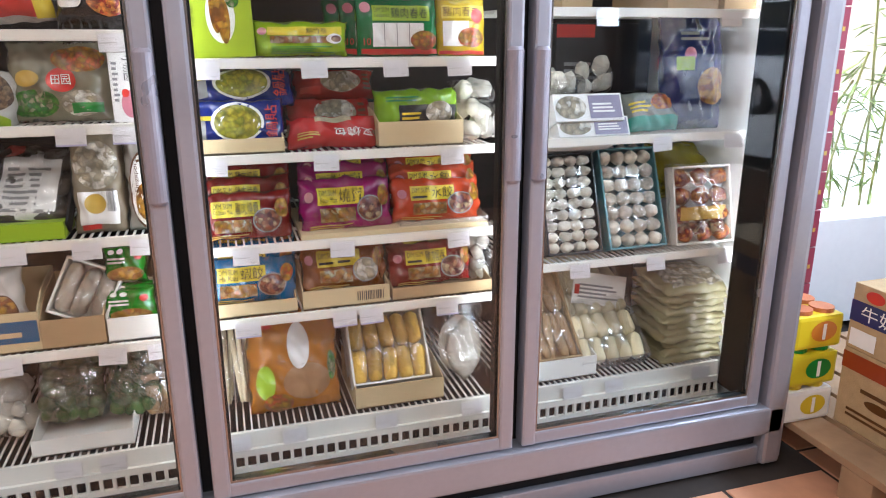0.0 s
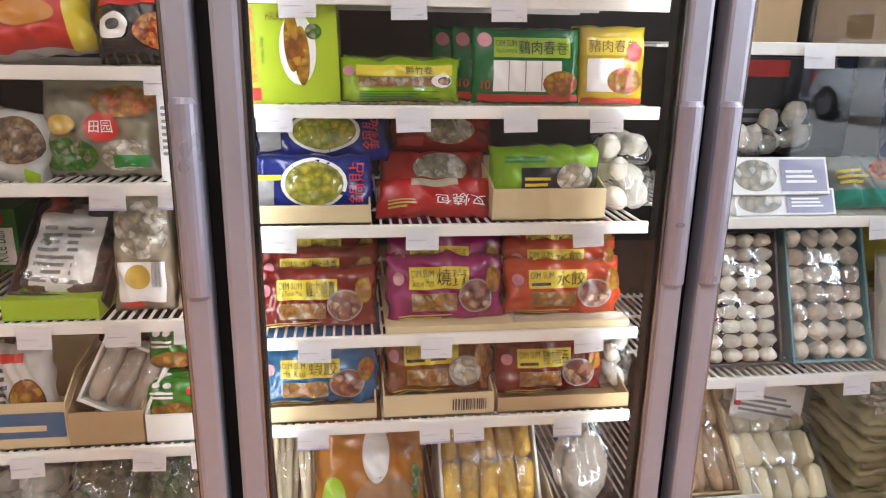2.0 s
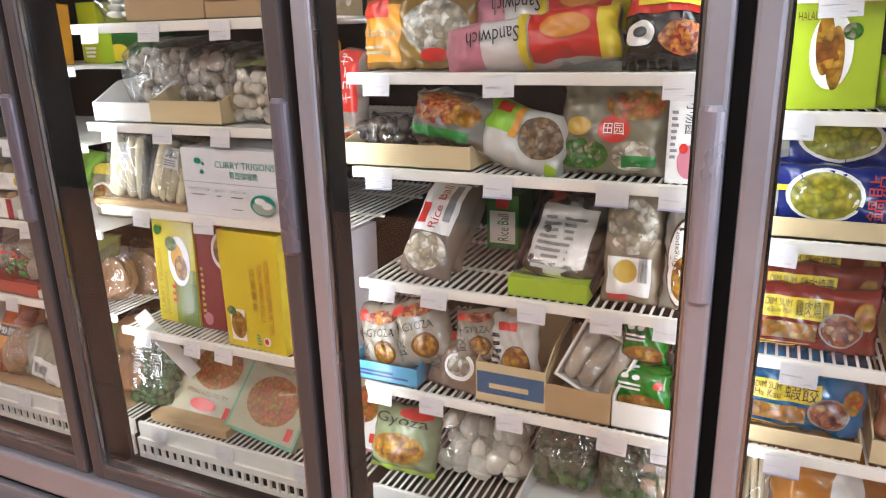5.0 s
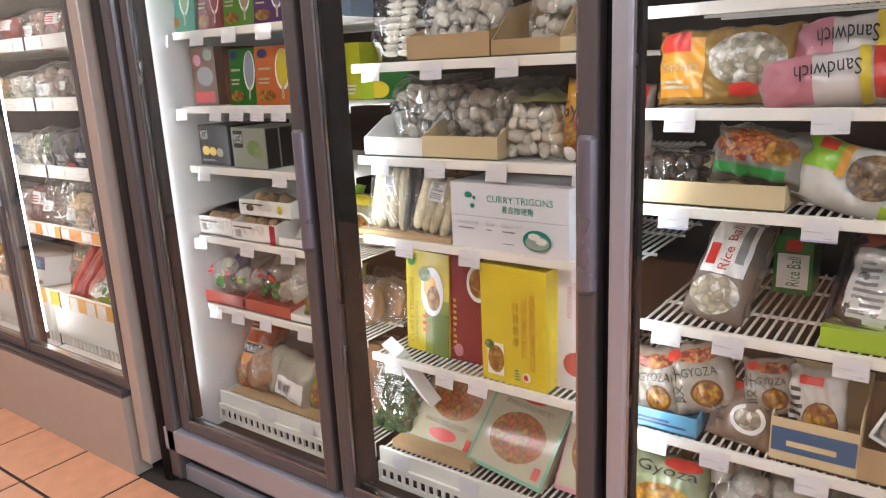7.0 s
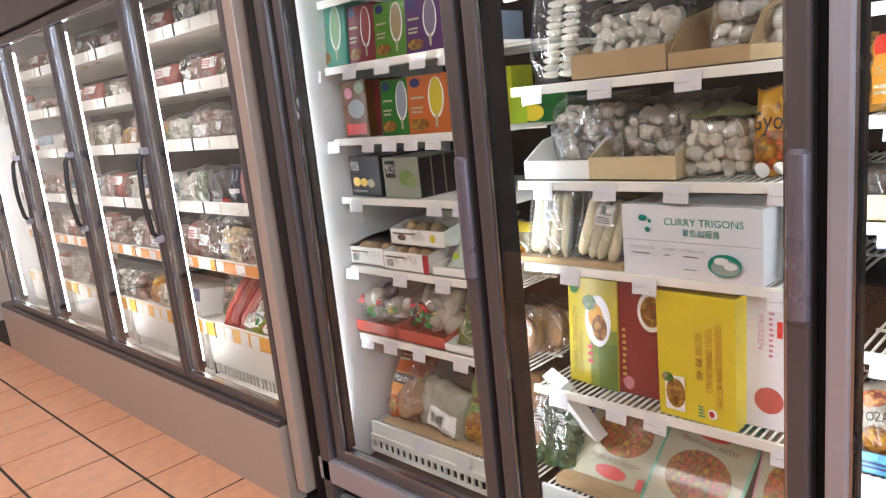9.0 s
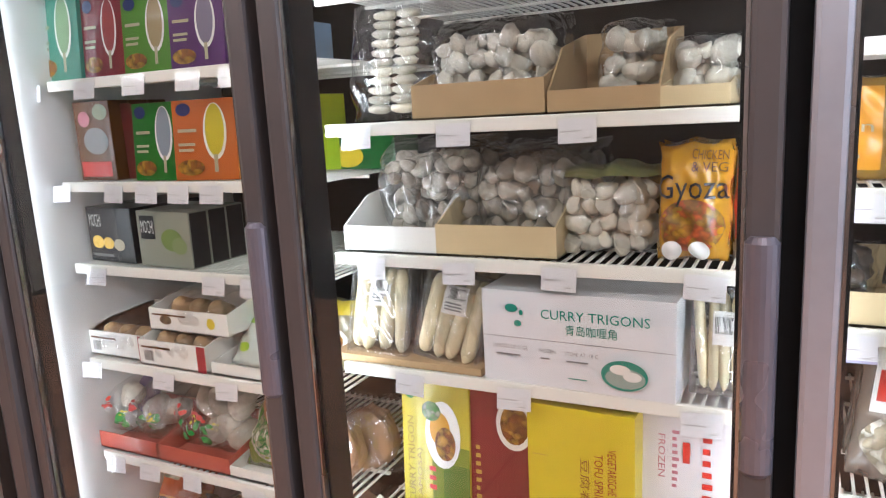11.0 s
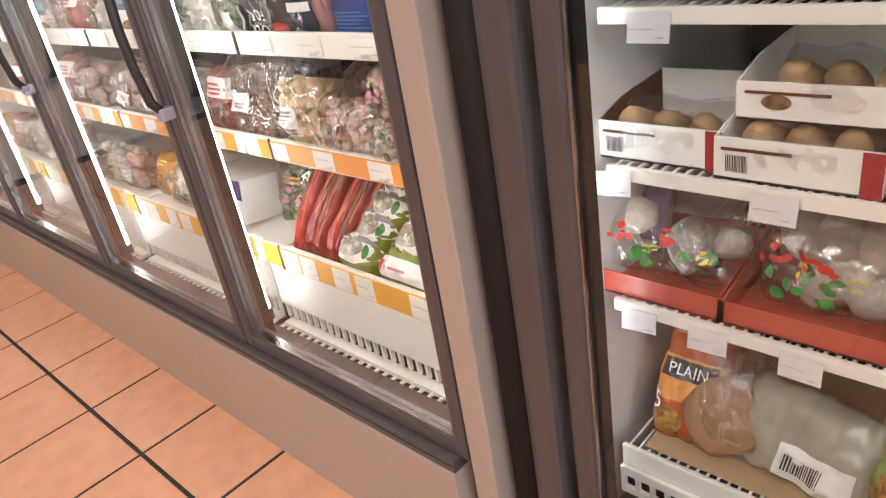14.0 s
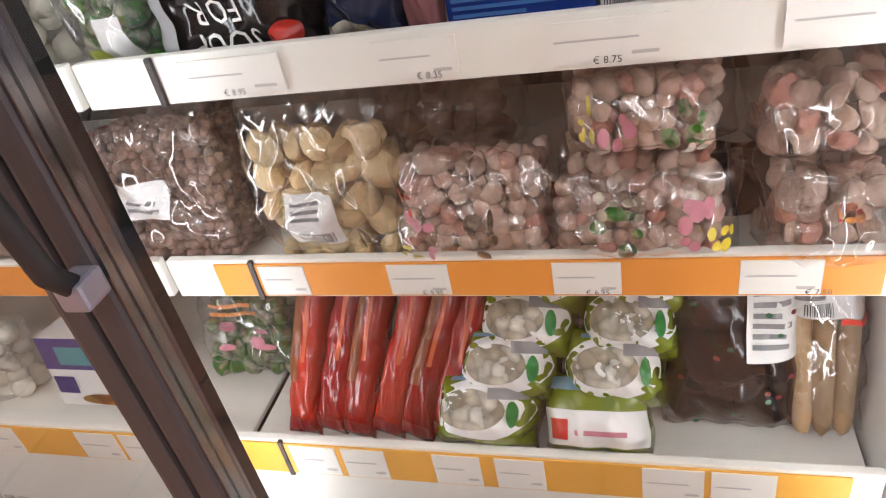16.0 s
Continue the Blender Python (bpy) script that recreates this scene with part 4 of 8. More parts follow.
open_tray("display_tray", "low brown cardboard display tray", 0.114, 2.285, 0.950, 0.211, 0.034, 0.051, 0.2, KRAFT_LIGHT)
pouch("dumpling_packet", "dark blue packet with a green dumpling bowl picture", 0.118, 2.329, 0.962, 0.214, 0.103, 0.05, foil(0.03, 0.05, 0.30), [('e', 0.52, 0.50, 0.27, 0.42, WHITE), ('e', 0.52, 0.49, 0.24, 0.37, F_BOWL), ('r', 0.03, 0.12, 0.20, 0.60, GREYP), ('r', 0.06, 0.55, 0.26, 0.64, YEL), ('^', 0.80, 0.15, 0.93, 0.85, "鍋貼", RED)], lean=12, puff=0.6)
pouch("dumpling_packet", "dark blue packet with a green dumpling bowl picture", 0.135, 2.386, 1.045, 0.241, 0.093, 0.05, foil(0.03, 0.05, 0.30), [('e', 0.52, 0.50, 0.27, 0.42, WHITE), ('e', 0.52, 0.49, 0.24, 0.37, F_BOWL), ('r', 0.03, 0.12, 0.20, 0.60, GREYP), ('r', 0.06, 0.55, 0.26, 0.64, YEL), ('^', 0.80, 0.15, 0.93, 0.85, "鍋貼", RED)], lean=30, puff=0.6)
pouch("bun_packet", "red packet of buns lying flat on the shelf", 0.334, 2.321, 0.950, 0.211, 0.075, 0.05, foil(0.60, 0.02, 0.035), [('r', 0.30, 0.66, 0.70, 0.86, CREAMY), ('f', 0.50, 0.18, 0.94, 0.44, "叉燒包", WHITE), ('b', 0.1, 0.14, 0.36, 0.36, 3, GOLD)], lean=30, puff=0.8)
pouch("bun_packet", "red packet with a white bun picture", 0.344, 2.417, 0.970, 0.209, 0.090, 0.05, foil(0.55, 0.03, 0.04), [('e', 0.55, 0.5, 0.25, 0.36, F_PALE), ('b', 0.82, 0.2, 0.94, 0.8, 4, BROWNP), ('r', 0.05, 0.1, 0.3, 0.3, RED)], lean=25)
pouch("bun_packet", "red packet with a white bun picture", 0.363, 2.448, 1.050, 0.200, 0.074, 0.05, foil(0.55, 0.03, 0.04), [('e', 0.55, 0.5, 0.25, 0.36, F_PALE), ('b', 0.82, 0.2, 0.94, 0.8, 4, BROWNP), ('r', 0.05, 0.1, 0.3, 0.3, RED)], lean=20)
open_tray("display_tray", "low brown cardboard display tray", 0.541, 2.290, 0.950, 0.209, 0.059, 0.089, 0.2, KRAFT_LIGHT)
pouch("dumpling_packet", "lime green packet with a dumpling picture in a tray", 0.540, 2.340, 0.985, 0.208, 0.096, 0.06, foil(0.30, 0.58, 0.03), [('r', 0.25, 0.12, 0.95, 0.55, BLK), ('e', 0.72, 0.36, 0.17, 0.27, F_PALE), ('b', 0.28, 0.2, 0.52, 0.42, 2, YEL), ('b', 0.1, 0.64, 0.5, 0.8, 2, GRN)], lean=10, puff=0.9)
clear_bag("bun_bag", "clear bag of round white steamed buns", 0.701, 2.430, 1.038, 0.105, 0.054, 0.1, .034, DOUGH, False, fill=0.95, what="buns")
clear_bag("bun_bag", "clear bag of round white steamed buns", 0.712, 2.430, 0.951, 0.098, 0.093, 0.1, .034, DOUGH, False, fill=0.95, what="buns")
pouch("dim_sum_packet", "dark red dim sum packet with a yellow title", 0.118, 2.326, 0.742, 0.218, 0.114, 0.045, foil(0.26, 0.02, 0.025), [('r', 0.18, 0.48, 0.68, 0.80, YEL), ('t', 0.42, 0.52, 0.66, 0.77, '雞肉燒賣', BLK), ('t', 0.20, 0.65, 0.39, 0.76, "DIM SUM", BLK), ('t', 0.20, 0.52, 0.39, 0.63, 'Kip Siouw Maai', BLK), ('r', 0.20, 0.16, 0.58, 0.42, F_DIM), ('e', 0.74, 0.38, 0.15, 0.25, GREYP), ('e', 0.74, 0.38, 0.135, 0.225, F_PLUM), ('e', 0.09, 0.64, 0.045, 0.10, PINK), ('e', 0.90, 0.62, 0.07, 0.20, F_FRY), ('b', 0.08, 0.05, 0.62, 0.13, 2, GOLD)], lean=14, puff=0.6, rough=0.012, behind=2, step=(0.004, 0.035, 0.030))
pouch("dim_sum_packet", "magenta dim sum packet with a yellow title", 0.361, 2.326, 0.748, 0.221, 0.129, 0.045, foil(0.42, 0.01, 0.20), [('r', 0.18, 0.48, 0.68, 0.80, YEL), ('t', 0.42, 0.52, 0.66, 0.77, '燒賣', BLK), ('t', 0.20, 0.65, 0.39, 0.76, "DIM SUM", BLK), ('t', 0.20, 0.52, 0.39, 0.63, 'Siouw Maai', BLK), ('r', 0.20, 0.16, 0.58, 0.42, F_DIM), ('e', 0.74, 0.38, 0.15, 0.25, GREYP), ('e', 0.74, 0.38, 0.135, 0.225, F_PLUM), ('e', 0.09, 0.64, 0.045, 0.10, PINK), ('e', 0.90, 0.62, 0.07, 0.20, F_FRY), ('b', 0.08, 0.05, 0.62, 0.13, 2, GOLD)], lean=14, puff=0.6, rough=0.012, behind=2, step=(0.004, 0.035, 0.030))
pouch("dim_sum_packet", "bright red dim sum packet with a yellow title", 0.589, 2.326, 0.754, 0.228, 0.110, 0.045, foil(0.62, 0.07, 0.03), [('r', 0.18, 0.48, 0.68, 0.80, YEL), ('t', 0.42, 0.52, 0.66, 0.77, '水餃', BLK), ('t', 0.20, 0.65, 0.39, 0.76, "DIM SUM", BLK), ('b', 0.20, 0.53, 0.39, 0.63, 1, BLK), ('r', 0.20, 0.16, 0.58, 0.42, F_DIM), ('e', 0.74, 0.38, 0.15, 0.25, GREYP), ('e', 0.74, 0.38, 0.135, 0.225, F_PLUM), ('e', 0.09, 0.64, 0.045, 0.10, PINK), ('e', 0.90, 0.62, 0.07, 0.20, F_FRY), ('b', 0.08, 0.05, 0.62, 0.13, 2, GOLD)], lean=14, puff=0.6, rough=0.012, behind=2, step=(0.004, 0.035, 0.030))
carton("flattened_card", "flat brown cardboard sheet on the shelf", 0.477, 2.283, 0.741, 0.466, 0.013, 0.3, KRAFT_LIGHT)
open_tray("display_tray", "clear plastic display tray on the shelf", 0.598, 2.288, 0.746, 0.229, 0.021, 0.031, 0.2, TRAY_CLEAR)
open_tray("display_tray", "yellow-brown cardboard display tray", 0.119, 2.287, 0.565, 0.214, 0.034, 0.052, 0.2, KRAFT_LIGHT)
pouch("dim_sum_packet", "sky blue shrimp dumpling packet with a yellow title", 0.118, 2.328, 0.585, 0.222, 0.111, 0.045, foil(0.03, 0.24, 0.50), [('r', 0.18, 0.48, 0.68, 0.80, YEL), ('t', 0.42, 0.52, 0.66, 0.77, '蝦餃', BLK), ('t', 0.20, 0.65, 0.39, 0.76, "DIM SUM", BLK), ('t', 0.20, 0.52, 0.39, 0.63, 'Ha Kau', BLK), ('r', 0.20, 0.16, 0.58, 0.42, F_DIM), ('e', 0.74, 0.38, 0.15, 0.25, GREYP), ('e', 0.74, 0.38, 0.135, 0.225, F_PLUM), ('e', 0.09, 0.64, 0.045, 0.10, PINK), ('e', 0.90, 0.62, 0.07, 0.20, F_FRY), ('b', 0.08, 0.05, 0.62, 0.13, 2, GOLD)], lean=14, puff=0.6, rough=0.012, behind=2, step=(0.004, 0.035, 0.030))
open_tray("display_tray", "brown cardboard display tray with a barcode", 0.346, 2.287, 0.565, 0.214, 0.047, 0.070, 0.2, KRAFT_LIGHT, decals=(('|', 0.62, 0.25, 0.92, 0.75, INK),))
pouch("dim_sum_packet", "orange-brown dumpling packet with a yellow title", 0.348, 2.330, 0.595, 0.209, 0.124, 0.045, foil(0.34, 0.12, 0.015), [('r', 0.18, 0.48, 0.68, 0.80, YEL), ('b', 0.42, 0.54, 0.64, 0.75, 2, BLK), ('t', 0.20, 0.65, 0.39, 0.76, "DIM SUM", BLK), ('b', 0.20, 0.53, 0.39, 0.63, 1, BLK), ('r', 0.20, 0.16, 0.58, 0.42, F_DIM), ('e', 0.74, 0.38, 0.15, 0.25, GREYP), ('e', 0.74, 0.38, 0.135, 0.225, F_PALE), ('e', 0.09, 0.64, 0.045, 0.10, PINK), ('e', 0.90, 0.62, 0.07, 0.20, F_FRY), ('b', 0.08, 0.05, 0.62, 0.13, 2, GOLD)], lean=14, puff=0.6, rough=0.012, behind=2, step=(0.004, 0.035, 0.030))
open_tray("display_tray", "brown cardboard display tray", 0.593, 2.287, 0.565, 0.264, 0.032, 0.048, 0.2, KRAFT)
pouch("dim_sum_packet", "dark crimson dumpling packet with a yellow title", 0.573, 2.330, 0.585, 0.219, 0.115, 0.045, foil(0.27, 0.01, 0.03), [('r', 0.18, 0.48, 0.68, 0.80, YEL), ('t', 0.42, 0.52, 0.66, 0.77, '豬肉雲吞', BLK), ('t', 0.20, 0.65, 0.39, 0.76, "DIM SUM", BLK), ('b', 0.20, 0.53, 0.39, 0.63, 1, BLK), ('r', 0.20, 0.16, 0.58, 0.42, F_DIM), ('e', 0.74, 0.38, 0.15, 0.25, GREYP), ('e', 0.74, 0.38, 0.135, 0.225, F_PLUM), ('e', 0.09, 0.64, 0.045, 0.10, PINK), ('e', 0.90, 0.62, 0.07, 0.20, F_FRY), ('b', 0.08, 0.05, 0.62, 0.13, 2, GOLD)], lean=14, puff=0.6, rough=0.012, behind=2, step=(0.004, 0.035, 0.030))
clear_bag("bun_bag", "small clear bag of white buns", 0.717, 2.410, 0.565, 0.063, 0.128, 0.08, .024, DOUGH, False, fill=0.95, what="buns")
clear_bag("noodle_bag", "clear bag of long pale noodle sticks", 0.069, 2.433, 0.270, 0.104, 0.254, 0.1, .02, ROLLP, False, lean=22, what="noodle_sticks", rows=[((-0.05 + 0.013 * k, -0.04 - 0.01 * (k % 3), 0.11), (0.007, 0.007, 0.11), (0, 3 * (k % 4) - 5, 0), 2) for k in range(9)])
pouch("bun_packet", "large orange packet with a brown bun picture", 0.214, 2.354, 0.270, 0.232, 0.270, 0.07, foil(0.55, 0.20, 0.02), [('e', 0.62, 0.28, 0.26, 0.17, BREAD), ('e', 0.55, 0.62, 0.12, 0.22, WHITE), ('e', 0.18, 0.30, 0.10, 0.16, LIME), ('e', 0.30, 0.10, 0.16, 0.09, F_FRY), ('r', 0.05, 0.80, 0.28, 0.90, RED), ('e', 0.90, 0.40, 0.05, 0.14, F_GREEN)], lean=20, puff=0.9, rough=0.009)
open_tray("display_tray", "brown cardboard display tray on the deck", 0.479, 2.300, 0.270, 0.238, 0.059, 0.089, 0.22, KRAFT_LIGHT)
tray_pack("custard_bun_tray", "white tray of yellow custard buns under film", 0.465, 2.353, 0.300, 0.213, 0.197, 0.05, 5, 2, DOUGH_YEL, WHITE_CARD, lean=38, behind=1)
clear_bag("rice_sheet_bag", "clear bag of flat grey-white sheets", 0.669, 2.386, 0.270, 0.159, 0.265, 0.06, .04, DOUGH_GREY, False, lean=20, what="sheets", rows=[((0, -0.02, 0.10), (0.055, 0.012, 0.085), (0, 0, 0), False), ((0.01, -0.045, 0.09), (0.05, 0.01, 0.08), (4, 3, 0), False)])
for lx in (0.108, 0.284, 0.447,):
    label_card(lx, 1.335, False)
for lx in (0.064, 0.292, 0.475, 0.627,):
    label_card(lx, 1.156, False)
for lx in (0.062, 0.308, 0.610,):
    label_card(lx, 0.95, False)
for lx in (0.115, 0.336, 0.627,):
    label_card(lx, 0.742, False)
for lx in (0.107, 0.336, 0.402, 0.596,):
    label_card(lx, 0.565, True)
for lx in (0.062, 0.197, 0.431, 0.665,):
    label_card(lx, 0.27, False)

# first door
carton("cardboard_box", "plain brown cardboard box on the upper shelf", 0.950, 2.320, 1.268, 0.083, 0.089, 0.28, KRAFT)
carton("cardboard_box", "plain brown cardboard box on the upper shelf", 1.284, 2.320, 1.268, 0.154, 0.133, 0.28, KRAFT)
carton("cardboard_box", "plain brown cardboard box on the upper shelf", 1.436, 2.320, 1.268, 0.114, 0.114, 0.28, KRAFT)
carton("food_carton", "dark carton at the back of the shelf", 1.125, 2.520, 1.046, 0.263, 0.191, 0.2, BLK, [('r', 0.0, 0.80, 0.45, 0.98, RED), ('b', 0.1, 0.2, 0.6, 0.5, 3, GREYP)])
clear_bag("bun_bag", "clear bag of round white steamed buns", 0.964, 2.460, 1.051, 0.111, 0.054, 0.1, .034, DOUGH, False, fill=0.95, what="buns")
clear_bag("bun_bag", "clear bag of round white steamed buns", 0.963, 2.490, 1.015, 0.090, 0.067, 0.1, .034, DOUGH, False, fill=0.95, what="buns")
clear_bag("bun_bag", "clear bag of round white steamed buns", 0.959, 2.520, 0.957, 0.046, 0.082, 0.1, .034, DOUGH, False, fill=0.95, what="buns")
clear_bag("bun_bag", "clear bag of round white steamed buns", 1.098, 2.550, 1.039, 0.104, 0.097, 0.1, .034, DOUGH, False, fill=0.95, what="buns")
carton("dumpling_box", "white and lilac box with a dumpling picture", 0.989, 2.290, 0.994, 0.195, 0.073, 0.16, WHITE, [('e', 0.24, 0.5, 0.22, 0.42, F_PALE), ('r', 0.5, 0.08, 0.97, 0.92, ink(0.42, 0.38, 0.52)), ('b', 0.55, 0.3, 0.9, 0.7, 3, WHITE)], lean=25)
carton("dumpling_box", "white and lilac box with a dumpling picture", 1.002, 2.285, 0.955, 0.203, 0.052, 0.16, WHITE, [('e', 0.24, 0.5, 0.22, 0.42, F_PALE), ('r', 0.5, 0.08, 0.97, 0.92, ink(0.42, 0.38, 0.52)), ('b', 0.55, 0.3, 0.9, 0.7, 3, WHITE)], lean=25)
pouch("prawn_packet", "green and white packet lying on the shelf", 1.193, 2.327, 0.955, 0.153, 0.109, 0.05, foil(0.50, 0.55, 0.5), [('r', 0.0, 0.0, 1.0, 0.3, TEAL), ('e', 0.65, 0.65, 0.22, 0.22, F_NOOD), ('b', 0.05, 0.4, 0.4, 0.7, 3, YEL)], lean=25)
pouch("bun_packet", "tall navy blue packet with a yellow bun picture", 1.319, 2.342, 0.955, 0.189, 0.352, 0.07, foil(0.015, 0.02, 0.12), [('e', 0.74, 0.32, 0.26, 0.14, F_ROLL), ('e', 0.36, 0.56, 0.10, 0.05, PINK), ('r', 0.15, 0.44, 0.42, 0.54, LIME), ('b', 0.2, 0.66, 0.7, 0.74, 2, GREYP)], lean=8, puff=0.6)
tray_pack("white_ball_tray", "black tray of white fish balls under film", 0.971, 2.334, 0.625, 0.164, 0.277, 0.04, 4, 9, DOUGH, BLK, lean=20, behind=1)
tray_pack("squid_tray", "blue tray of white sticks under film", 1.164, 2.333, 0.625, 0.179, 0.284, 0.04, 4, 7, DOUGH, ink(0.10, 0.28, 0.55), lean=22, behind=1)
tray_pack("skewer_tray", "white tray of red and yellow pieces under film", 1.381, 2.331, 0.625, 0.193, 0.223, 0.035, 3, 4, F_NOOD, WHITE_CARD, lean=14, decals=[('r', 0.12, 0.30, 0.88, 0.46, DOUGH_YEL), ('r', 0.12, 0.10, 0.88, 0.28, F_PLUM)])
pouch("noodle_packet", "flat olive yellow packet in a stack", 1.406, 2.410, 0.745, 0.221, 0.224, 0.03, foil(0.42, 0.38, 0.08), lean=55, puff=0.5)
pouch("noodle_packet", "flat olive yellow packet in a stack", 1.406, 2.410, 0.759, 0.221, 0.207, 0.03, foil(0.42, 0.38, 0.08), lean=55, puff=0.5)
pouch("noodle_packet", "flat olive yellow packet in a stack", 1.405, 2.410, 0.773, 0.221, 0.191, 0.03, foil(0.42, 0.38, 0.08), lean=55, puff=0.5)
pouch("noodle_packet", "flat olive yellow packet in a stack", 1.404, 2.410, 0.787, 0.220, 0.174, 0.03, foil(0.42, 0.38, 0.08), lean=55, puff=0.5)
clear_bag("bun_bag", "clear bag of round white buns beside the trays", 0.906, 2.420, 0.625, 0.041, 0.151, 0.09, .026, DOUGH, False, fill=0.8, what="buns")
open_tray("display_tray", "white cardboard display tray on the deck", 0.963, 2.300, 0.270, 0.185, 0.060, 0.089, 0.22, WHITE_CARD)
tray_pack("roll_tray", "tray of tan sausage-like rolls in two rows", 0.943, 2.352, 0.290, 0.156, 0.304, 0.05, 5, 2, TAN, KRAFT, lean=45)
tray_pack("dumpling_tray", "clear tray of pale yellow dumplings under film", 1.122, 2.329, 0.270, 0.226, 0.405, 0.05, 5, 5, ROLLP, TRAY_CLEAR, lean=50, film=FILM_GREY, behind=1)
carton("printed_card", "white printed card leaning behind a tray", 1.128, 2.440, 0.421, 0.177, 0.096, 0.004, WHITE_CARD, [('b', 0.1, 0.2, 0.9, 0.7, 4, GREYP), ('r', 0.03, 0.3, 0.12, 0.6, RED)], lean=15, roll=12)
pouch("noodle_packet", "flat clear packet of pale yellow noodles in a stack", 1.416, 2.300, 0.270, 0.300, 0.20, 0.028, foil(0.66, 0.60, 0.40), [("r", 0.1, 0.1, 0.9, 0.9, F_PALE)], lean=84, puff=0.9, rough=0.008)
pouch("noodle_packet", "flat clear packet of pale yellow noodles in a stack", 1.416, 2.304, 0.291, 0.276, 0.20, 0.028, foil(0.66, 0.60, 0.40), [("r", 0.1, 0.1, 0.9, 0.9, F_PALE)], lean=84, puff=0.9, rough=0.008)
pouch("noodle_packet", "flat clear packet of pale yellow noodles in a stack", 1.429, 2.308, 0.312, 0.275, 0.20, 0.028, foil(0.66, 0.60, 0.40), [("r", 0.1, 0.1, 0.9, 0.9, F_PALE)], lean=84, puff=0.9, rough=0.008)
pouch("noodle_packet", "flat clear packet of pale yellow noodles in a stack", 1.410, 2.300, 0.333, 0.288, 0.20, 0.028, foil(0.66, 0.60, 0.40), [("r", 0.1, 0.1, 0.9, 0.9, F_PALE)], lean=84, puff=0.9, rough=0.008)
pouch("noodle_packet", "flat clear packet of pale yellow noodles in a stack", 1.422, 2.304, 0.354, 0.288, 0.20, 0.028, foil(0.66, 0.60, 0.40), [("r", 0.1, 0.1, 0.9, 0.9, F_PALE)], lean=84, puff=0.9, rough=0.008)
pouch("noodle_packet", "flat clear packet of pale yellow noodles in a stack", 1.423, 2.308, 0.375, 0.263, 0.20, 0.028, foil(0.66, 0.60, 0.40), [("r", 0.1, 0.1, 0.9, 0.9, F_PALE)], lean=84, puff=0.9, rough=0.008)
pouch("noodle_packet", "flat clear packet of pale yellow noodles in a stack", 1.416, 2.300, 0.396, 0.300, 0.20, 0.028, foil(0.66, 0.60, 0.40), [("r", 0.1, 0.1, 0.9, 0.9, F_PALE)], lean=84, puff=0.9, rough=0.008)
pouch("noodle_packet", "flat clear packet of pale yellow noodles in a stack", 1.416, 2.304, 0.417, 0.276, 0.20, 0.028, foil(0.66, 0.60, 0.40), [("r", 0.1, 0.1, 0.9, 0.9, F_PALE)], lean=84, puff=0.9, rough=0.008)
pouch("noodle_packet", "flat clear packet of pale yellow noodles in a stack", 1.429, 2.308, 0.438, 0.275, 0.20, 0.028, foil(0.66, 0.60, 0.40), [("r", 0.1, 0.1, 0.9, 0.9, F_PALE)], lean=84, puff=0.9, rough=0.008)
pouch("noodle_packet", "flat clear packet of pale yellow noodles in a stack", 1.410, 2.300, 0.459, 0.288, 0.20, 0.028, foil(0.66, 0.60, 0.40), [("r", 0.1, 0.1, 0.9, 0.9, F_PALE)], lean=84, puff=0.9, rough=0.008)
pouch("noodle_packet", "flat clear packet of pale yellow noodles in a stack", 1.422, 2.304, 0.480, 0.288, 0.20, 0.028, foil(0.66, 0.60, 0.40), [("r", 0.1, 0.1, 0.9, 0.9, F_PALE)], lean=84, puff=0.9, rough=0.008)
for lx in (1.004, 1.364,):
    label_card(lx, 1.268, False)
for lx in (1.190, 1.411,):
    label_card(lx, 0.955, False)
for lx in (0.968, 1.200, 1.428,):
    label_card(lx, 0.625, False)
for lx in (0.965, 1.096, 1.384,):
    label_card(lx, 0.27, False)

# third door
pouch("dumpling_packet", "orange and brown packet with white dumplings in a window", -0.621, 2.360, 1.214, 0.254, 0.145, 0.05, foil(0.50, 0.33, 0.14), [('r', 0.04, 0.10, 0.38, 0.86, ink(0.68, 0.30, 0.03)), ('e', 0.68, 0.56, 0.27, 0.34, F_PALE), ('e', 0.68, 0.18, 0.11, 0.09, RED), ('r', 0.05, 0.68, 0.27, 0.93, RED), ('t', 0.07, 0.40, 0.34, 0.54, "Span", CREAMY), ('b', 0.06, 0.2, 0.3, 0.34, 2, CREAMY)], lean=8, puff=0.7, behind=1)
pouch("ice_cream_packet", "pink white and red ice cream sandwich packet", -0.377, 2.319, 1.214, 0.331, 0.096, 0.06, foil(0.74, 0.70, 0.68), [('r', 0.02, 0.04, 0.28, 0.95, PINK), ('r', 0.55, 0.04, 0.90, 0.96, RED), ('r', 0.90, 0.02, 0.99, 0.98, YEL), ('r', 0.49, 0.0, 0.54, 1.0, YEL), ('e', 0.74, 0.55, 0.13, 0.22, ink(0.66, 0.26, 0.05)), ('f', 0.20, 0.36, 0.50, 0.66, "Sandwich", BLK)], lean=18, roll=-7, puff=1.0, rough=0.009)
